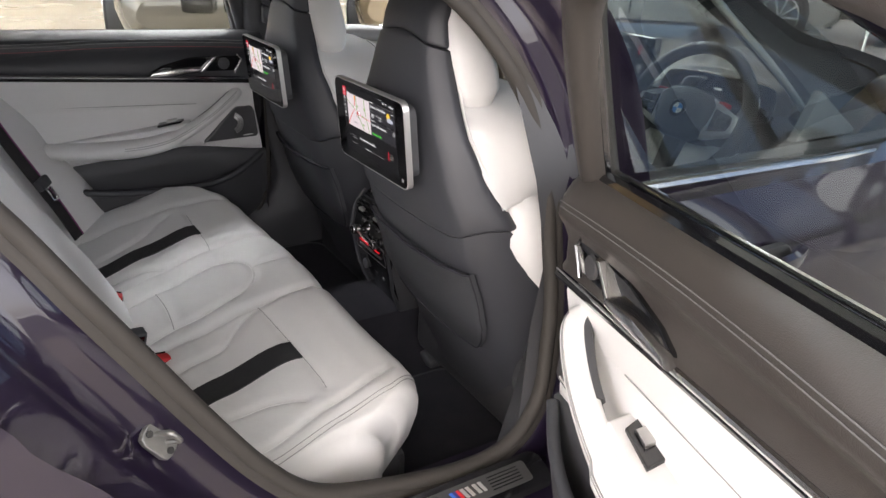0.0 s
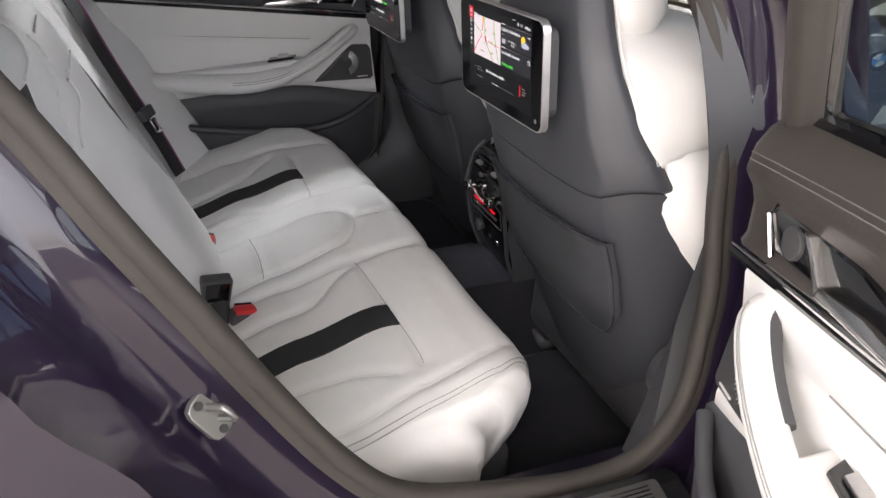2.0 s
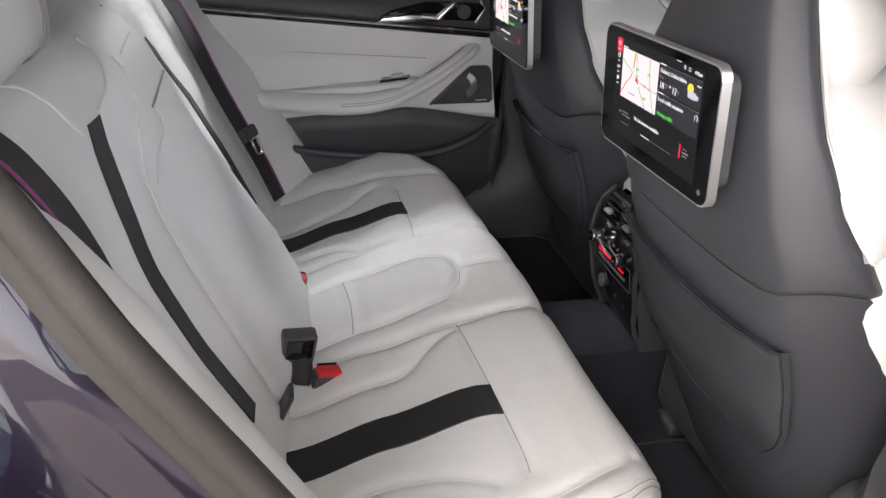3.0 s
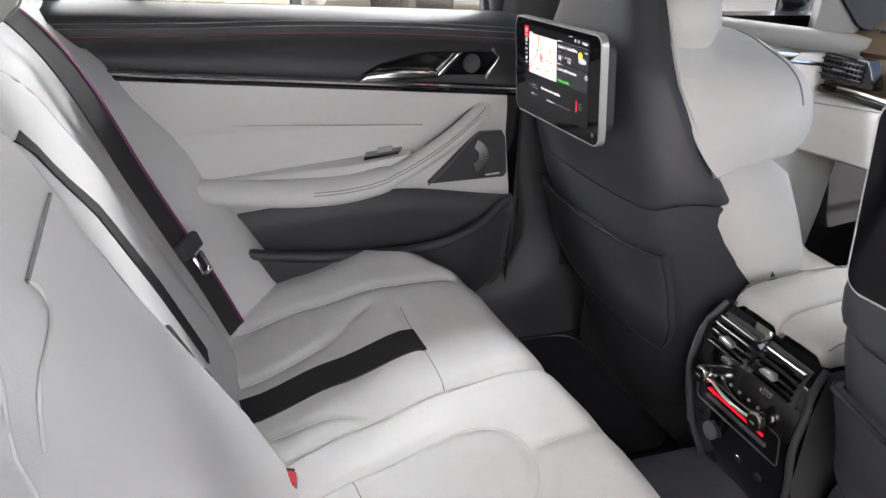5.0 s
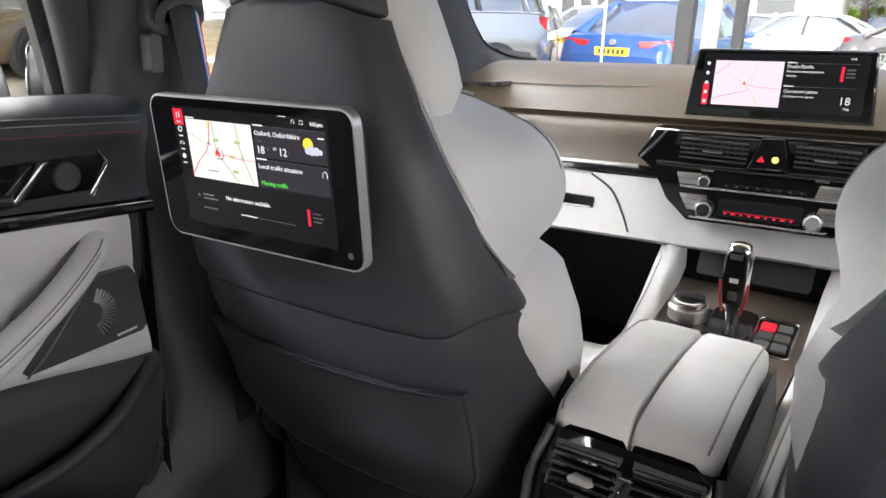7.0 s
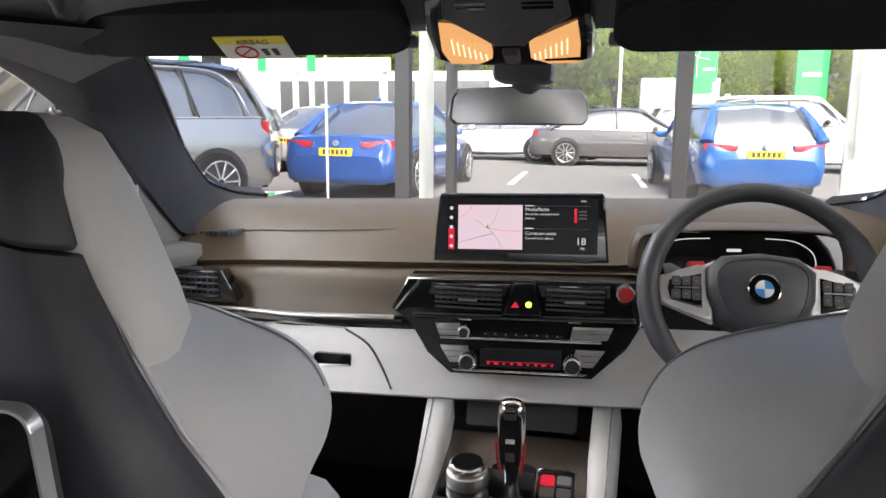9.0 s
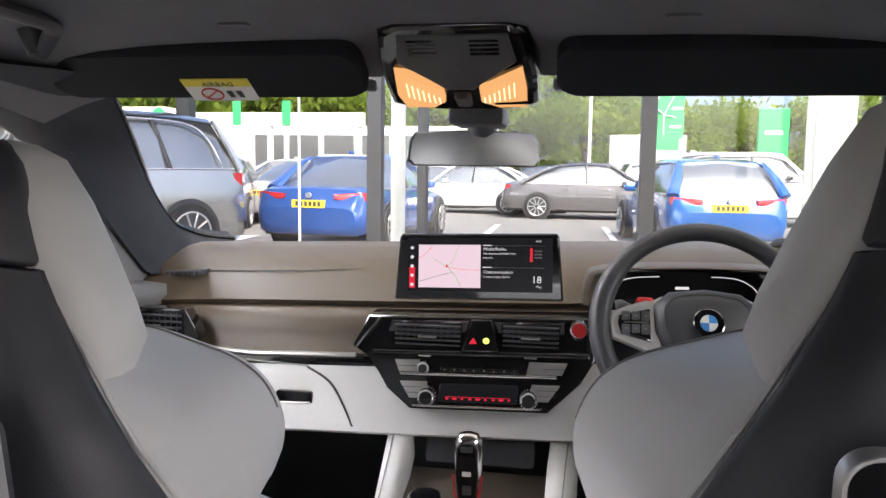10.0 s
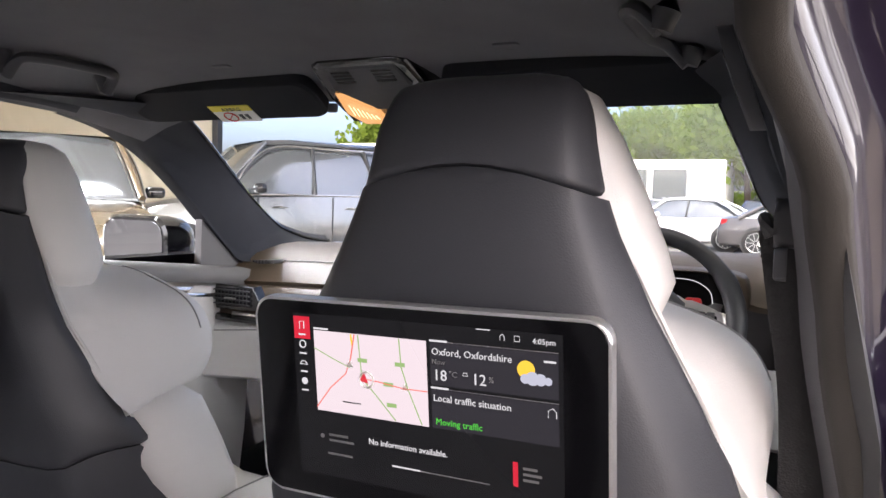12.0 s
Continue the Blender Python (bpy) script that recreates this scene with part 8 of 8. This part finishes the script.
    part("bumper", slab([(-hw * 0.80, 0.24), (hw * 0.80, 0.24), (hw * 0.74, 0.42), (-hw * 0.74, 0.42)], lambda a, bb, d: m @ Vector((a, -hL - d + 0.12 * (abs(a) / hw) ** 2, bb)), -0.10, 0.012, 0.02), DARKST, c, "dark lower bumper")
    part("aerial", box(0, 0, 0, 0.05, 0.14, 0.06, 0.015, m=m @ Matrix.Translation((0, roof0 + 0.25, H + 0.05))), paint, c)
    return c


def car_paint(name, col, metal=0.3):
    return material(name, col, 0.22, metal=metal, vary=0.08, scale=2, coat=1.0)


P_BLUE = car_paint("blue_paint", (0.025, 0.09, 0.33))
P_BLUE2 = car_paint("bright_blue_paint", (0.012, 0.10, 0.36))
P_GREY = car_paint("grey_paint", (0.11, 0.105, 0.11))
P_SILV = car_paint("silver_paint", (0.45, 0.45, 0.45))
P_WHITE = car_paint("white_paint", (0.70, 0.71, 0.72), 0.0)
P_BLACK = car_paint("black_paint", (0.015, 0.015, 0.017))
P_BRONZE = car_paint("bronze_paint", (0.16, 0.12, 0.07))
P_NAVY = car_paint("navy_paint", (0.02, 0.035, 0.10))
car("saloon_car", "blue saloon car parked tail-first outside the glazing", P_BLUE, (-3.25, 12.84, -0.02), -6, 4.7, 1.83, 1.44)
car("hatchback_car", "bright blue hatchback parked tail-first outside", P_BLUE2, (2.33, 13.6, -0.02), 6, 4.32, 1.80, 1.43, "hatch")
car("saloon_car", "dark grey saloon car parked across the forecourt", P_GREY, (1.05, 20.6, -0.02), -92, 4.94, 1.87, 1.47)
# dark car; its bright sky reflections are put into a light grey paint
car("sports_utility_car", "glossy grey sport utility car in the corner of the showroom", car_paint("glossy_grey_paint", (0.42, 0.43, 0.42), 0.92), (-5.95, 8.15, 0.0), 150, 4.6, 1.90, 1.84, "suv")
car("saloon_car", "silver saloon car in the far parking row", P_SILV, (-4.5, 26, -0.02), 75, 4.6, 1.8, 1.42)
car("saloon_car", "dark blue saloon car in the far parking row", P_NAVY, (-0.4, 24.5, -0.02), 170, 4.6, 1.8, 1.45)
car("saloon_car", "navy saloon car behind the grey one", P_NAVY, (1.2, 24.2, -0.02), -95, 4.8, 1.85, 1.48)
car("van_car", "white car in the far row", P_WHITE, (4.2, 27.5, -0.02), -80, 4.5, 1.8, 1.6, "suv")
car("saloon_car", "grey saloon car beside the blue one", P_SILV, (-7.4, 15.5, -0.02), 15, 4.6, 1.8, 1.43)
car("van_car", "white van-like car behind the hatchback", P_WHITE, (5.0, 19.5, -0.02), -100, 4.6, 1.85, 1.75, "suv")
car("saloon_car", "dark green saloon in a far row", P_BLACK, (-9.0, 25.0, -0.02), 90, 4.6, 1.8, 1.43)
car("saloon_car", "silver saloon parked beside the blue one", P_SILV, (-5.9, 17.6, -0.02), -14, 4.6, 1.8, 1.43)
car("hatchback_car", "black hatchback in the middle row", P_BLACK, (-8.2, 21.5, -0.02), 80, 4.2, 1.8, 1.45, "hatch")
car("saloon_car", "white saloon in the middle row", P_WHITE, (-2.6, 22.3, -0.02), 84, 4.6, 1.8, 1.43)
car("saloon_car", "white saloon in a far row", P_WHITE, (-14.0, 27.0, -0.02), 80, 4.6, 1.8, 1.43)
# cars inside the showroom, seen through the left windows
car("sports_utility_car", "silver-bronze sport utility car in the showroom", car_paint("bronze_silver_paint", (0.12, 0.11, 0.09)), (-7.09, 2.55, 0.0), -106, 4.6, 1.88, 1.60, "suv", "showroom cars")
car("sports_utility_car", "bronze-brown sport utility car in the showroom", P_BRONZE, (-6.5, 5.25, 0.0), -126, 4.5, 1.86, 1.70, "suv", "showroom cars")
car("saloon_car", "black car in the showroom, tail towards us", P_BLACK, (-15.3, 7.2, 0.0), 66, 4.6, 1.84, 1.45, "saloon", "showroom cars")
car("sports_utility_car", "bronze car in the showroom", P_BRONZE, (-12.6, 7.9, 0.0), -166, 4.6, 1.86, 1.66, "suv", "showroom cars")

# ---- far side: fuel station, signs, trees ----
fs = thing("fuel_station", (-14, 46, 0), "white flat-roofed fuel station shop with a broad fascia", "building")
part("wall", box(-17, 50, 2.0, 26, 6, 4.2, 0.02), WALLW, fs)
part("fascia", box(-18.0, 45.2, 4.38, 11.6, 0.5, 0.85, 0.03), WALLW, fs, "white fascia board")
part("canopy", box(-26.5, 44, 3.9, 7, 6, 1.9, 0.5), WALLW, fs, "white canopy edge")
GREENP = material("green_sign_paint", (0.02, 0.30, 0.10), 0.5, vary=0.1, scale=1)
for k in range(6):
    w = part("window", box(-19.2 + k * 2.4, 46.9, 2.4, 2.0, 0.1, 2.2, 0.01), CARGLASS, fs, "dark shop window")
    part("window_frame", box(-19.2 + k * 2.4, 46.86, 1.2, 2.1, 0.1, 0.12), COLUMN, w)
    part("post", box(-18.0 + k * 2.4, 46.84, 2.4, 0.12, 0.12, 2.3), COLUMN, fs)
for x, z in ((-20.4, 4.75), (-17.1, 4.75), (-11.3, 4.9)):
    part("flag_panel", box(x, 44.6, z, 0.55, 0.08, 1.5, 0.02), GREENP, fs, "green banner panel")
part("emblem", disc((-23.6, 40.9, 4.35), 0.42, (0, -1, 0), 0.1, 20), GREENP, fs, "round green emblem")
lettering("caption", "FOOD", 0.46, Matrix.Translation((-16.75, 44.9, 4.23)) @ Matrix.Rotation(radians(90), 4, "X"), DARKST, fs).matrix_parent_inverse = world_of(fs).inverted()
for x in (-23.5, -18.5, -12.6):
    part("column", box(x, 45.4, 2.2, 0.3, 0.3, 4.4, 0.02), COLUMN, fs)

rs = thing("road_sign", (3.9, 30, 0), "large green direction sign on posts", "sign")
part("panel", box(3.95, 30, 3.55, 1.5, 0.06, 1.9, 0.02), GREENP, rs, "green sign panel")
part("panel", box(4.1, 29.98, 2.5, 0.9, 0.06, 0.7, 0.02), GREENP, rs)
for x in (3.5, 4.5):
    part("post", box(x, 30.06, 1.6, 0.09, 0.09, 4.0), COLUMN, rs)
for pts in ([(3.95, 2.75), (3.95, 3.5), (4.3, 4.2)], [(3.95, 3.5), (3.5, 3.9)], [(3.95, 3.5), (4.4, 3.4)]):
    part("route_line", tube([(x, 29.94, z) for x, z in pts], 0.045, 6, flat=0.4), LABELW, rs)
for x, z in ((3.55, 4.15), (4.45, 3.75), (3.5, 3.2), (4.4, 3.05)):
    part("sign_bar", box(x, 29.95, z, 0.42, 0.03, 0.09), LABELW, rs)
r2 = thing("totem_sign", (6.6, 24, 0), "green roadside totem sign", "sign")
part("panel", box(6.4, 24, 1.6, 0.9, 0.12, 3.25, 0.03), GREENP, r2)
for z in (1.2, 1.8, 2.5):
    part("sign_bar", box(6.4, 23.92, z, 0.5, 0.03, 0.12), LABELW, r2)
sp = thing("steel_post", (-5.64, 11.0, 0), "dark grey steel post at the corner of the glazing", "post")
part("shaft", box(-5.64, 11.0, 2.1, 0.22, 0.22, 4.3, 0.01), DARKST, sp)
part("foot", box(-5.64, 11.0, 0.01, 0.4, 0.4, 0.05, 0.01), DARKST, sp)
fl = thing("flag_pole", (-1.75, 7.6, 0), "slim white flag pole outside", "pole")
part("pole", disc((-2.55, 7.6, 2.5), 0.014, (0, 0, 1), 5.0, 12), COLUMN, fl)
part("pole_foot", disc((-2.55, 7.6, 0.02), 0.08, (0, 0, 1), 0.05, 16), DARKST, fl)
lm = thing("lamp_post", (1.2, 34, 0), "white street lamp post", "street lamp")
part("pole", disc((1.3, 34, 2.6), 0.07, (0, 0, 1), 5.3, 12), COLUMN, lm)
part("lamp_head", box(1.3, 33.8, 5.3, 0.35, 0.7, 0.14, 0.04), COLUMN, lm)
tk = thing("container_wagon", (3.6, 40, 0), "white box trailer in the distance", "trailer")
part("box_body", box(4.6, 42, 2.0, 4.0, 2.2, 2.6, 0.05), P_SILV, tk)
for x in (3.3, 4.2, 5.8):
    part("wheel", disc((x, 40.9, 0.45), 0.45, (0, 1, 0), 0.3, 20), TYRE, tk)
for k in range(8):
    mk = setting("road_marking", box(-1.3 + k * 2.4, 15.5, -0.018, 0.12, 3.2, 0.012), MARK, "white parking bay line", "road marking")

LEAF = material("spring_leaves", (0.105, 0.155, 0.022), 0.7, vary=0.35, scale=0.7, spec=0.15)
ln, ll = LEAF.node_tree.nodes, LEAF.node_tree.links
thin = ln.new("ShaderNodeBsdfTranslucent")
thin.inputs[0].default_value = (0.32, 0.42, 0.06, 1)
lmix = ln.new("ShaderNodeMixShader")
lmix.inputs[0].default_value = 0.5
ll.new(ln["Principled BSDF"].outputs[0], lmix.inputs[1])
ll.new(thin.outputs[0], lmix.inputs[2])
ll.new(lmix.outputs[0], ln["Material Output"].inputs[0])
BARK = material("tree_bark", (0.06, 0.045, 0.03), 0.9, vary=0.3, scale=3, grain=0.8, grain_scale=30)


def tree(x, y, h, spread, seed, n=4200):
    rnd = random.Random(seed)
    t = thing("tree", (x, y, 0), "broad spring tree with loose light green crown", "tree", "trees behind the forecourt")
    tr = bmesh.new()
    tube([(x, y, -0.05), (x + 0.1, y, h * 0.2), (x - 0.05, y, h * 0.42), (x, y, h * 0.7)], [0.30, 0.22, 0.15, 0.05], 8, bm=tr)
    ends = []
    for k in range(11):
        a = rnd.uniform(0, 6.28)
        z0 = h * rnd.uniform(0.25, 0.6)
        r = spread * rnd.uniform(0.5, 0.95)
        e = Vector((x + r * math.cos(a), y + r * math.sin(a), z0 + h * rnd.uniform(0.1, 0.35)))
        tube([(x, y, z0), Vector((x, y, z0)).lerp(e, 0.5) + Vector((0, 0, 0.2)), e], [0.10, 0.06, 0.02], 5, bm=tr)
        ends.append(e)
    part("trunk", tr, BARK, t)
    ends += [Vector((x + rnd.uniform(-0.5, 0.5) * spread, y + rnd.uniform(-0.5, 0.5) * spread, h * rnd.uniform(0.55, 0.95))) for k in range(10)]
    verts, faces = [], []
    for k in range(n):
        e = rnd.choice(ends)
        d = Vector((rnd.gauss(0, 1), rnd.gauss(0, 1), rnd.gauss(0, 0.8))) * spread * 0.22
        c = e + d
        if c.z < h * 0.2:
            continue
        s = rnd.uniform(0.20, 0.40) * h / 8
        u = Vector((rnd.gauss(0, 1), rnd.gauss(0, 1), rnd.gauss(0, 1))).normalized()
        v = u.cross(Vector((rnd.gauss(0, 1), rnd.gauss(0, 1), rnd.gauss(0, 1)))).normalized()
        i = len(verts)
        verts += [c - u * s, c + v * s * 0.6, c + u * s, c - v * s * 0.6]
        faces.append((i, i + 1, i + 2, i + 3))
    me = bpy.data.meshes.new("crown")
    me.from_pydata(verts, [], faces)
    me.materials.append(LEAF)
    cr = new("crown", me)
    cr.parent = t
    cr.matrix_parent_inverse = world_of(t).inverted()


for k, (x, y, h, s) in enumerate(((-3.0, 50, 8.5, 3.6), (1.5, 48, 7.5, 3.2), (-26, 62, 10, 4.5), (-19, 63, 9.5, 4.5), (-12, 64, 9, 4.2), (-6, 62, 9.5, 4.5), (9, 60, 6.5, 3.2), (14, 62, 7, 3.6), (21, 60, 8, 4), (-34, 60, 10, 5), (5, 64, 6, 3), (28, 55, 8, 4))):
    tree(x, y, h, s, 11 + k)
hg = bmesh.new()
rnd = random.Random(5)
hv, hf = [], []
for k in range(9000):
    x = rnd.uniform(-60, 60)
    top = 3.0 + 0.8 * math.sin(x * 0.35) + 0.5 * math.sin(x * 0.9 + 1)
    c = Vector((x, 68 + rnd.uniform(-1.5, 1.5), rnd.uniform(0.1, 1) ** 0.7 * top))
    s = rnd.uniform(0.35, 0.7)
    u = Vector((rnd.gauss(0, 1), rnd.gauss(0, 1), rnd.gauss(0, 1))).normalized()
    v = u.cross(Vector((rnd.gauss(0, 1), rnd.gauss(0, 1), rnd.gauss(0, 1)))).normalized()
    i = len(hv)
    hv += [c - u * s, c + v * s * 0.6, c + u * s, c - v * s * 0.6]
    hf.append((i, i + 1, i + 2, i + 3))
me = bpy.data.meshes.new("far_hedge")
me.from_pydata(hv, [], hf)
me.materials.append(LEAF)
tagged(new("far_hedge", me), "far band of green hedge and trees", "hedge", kind="stuff")
hg.free()
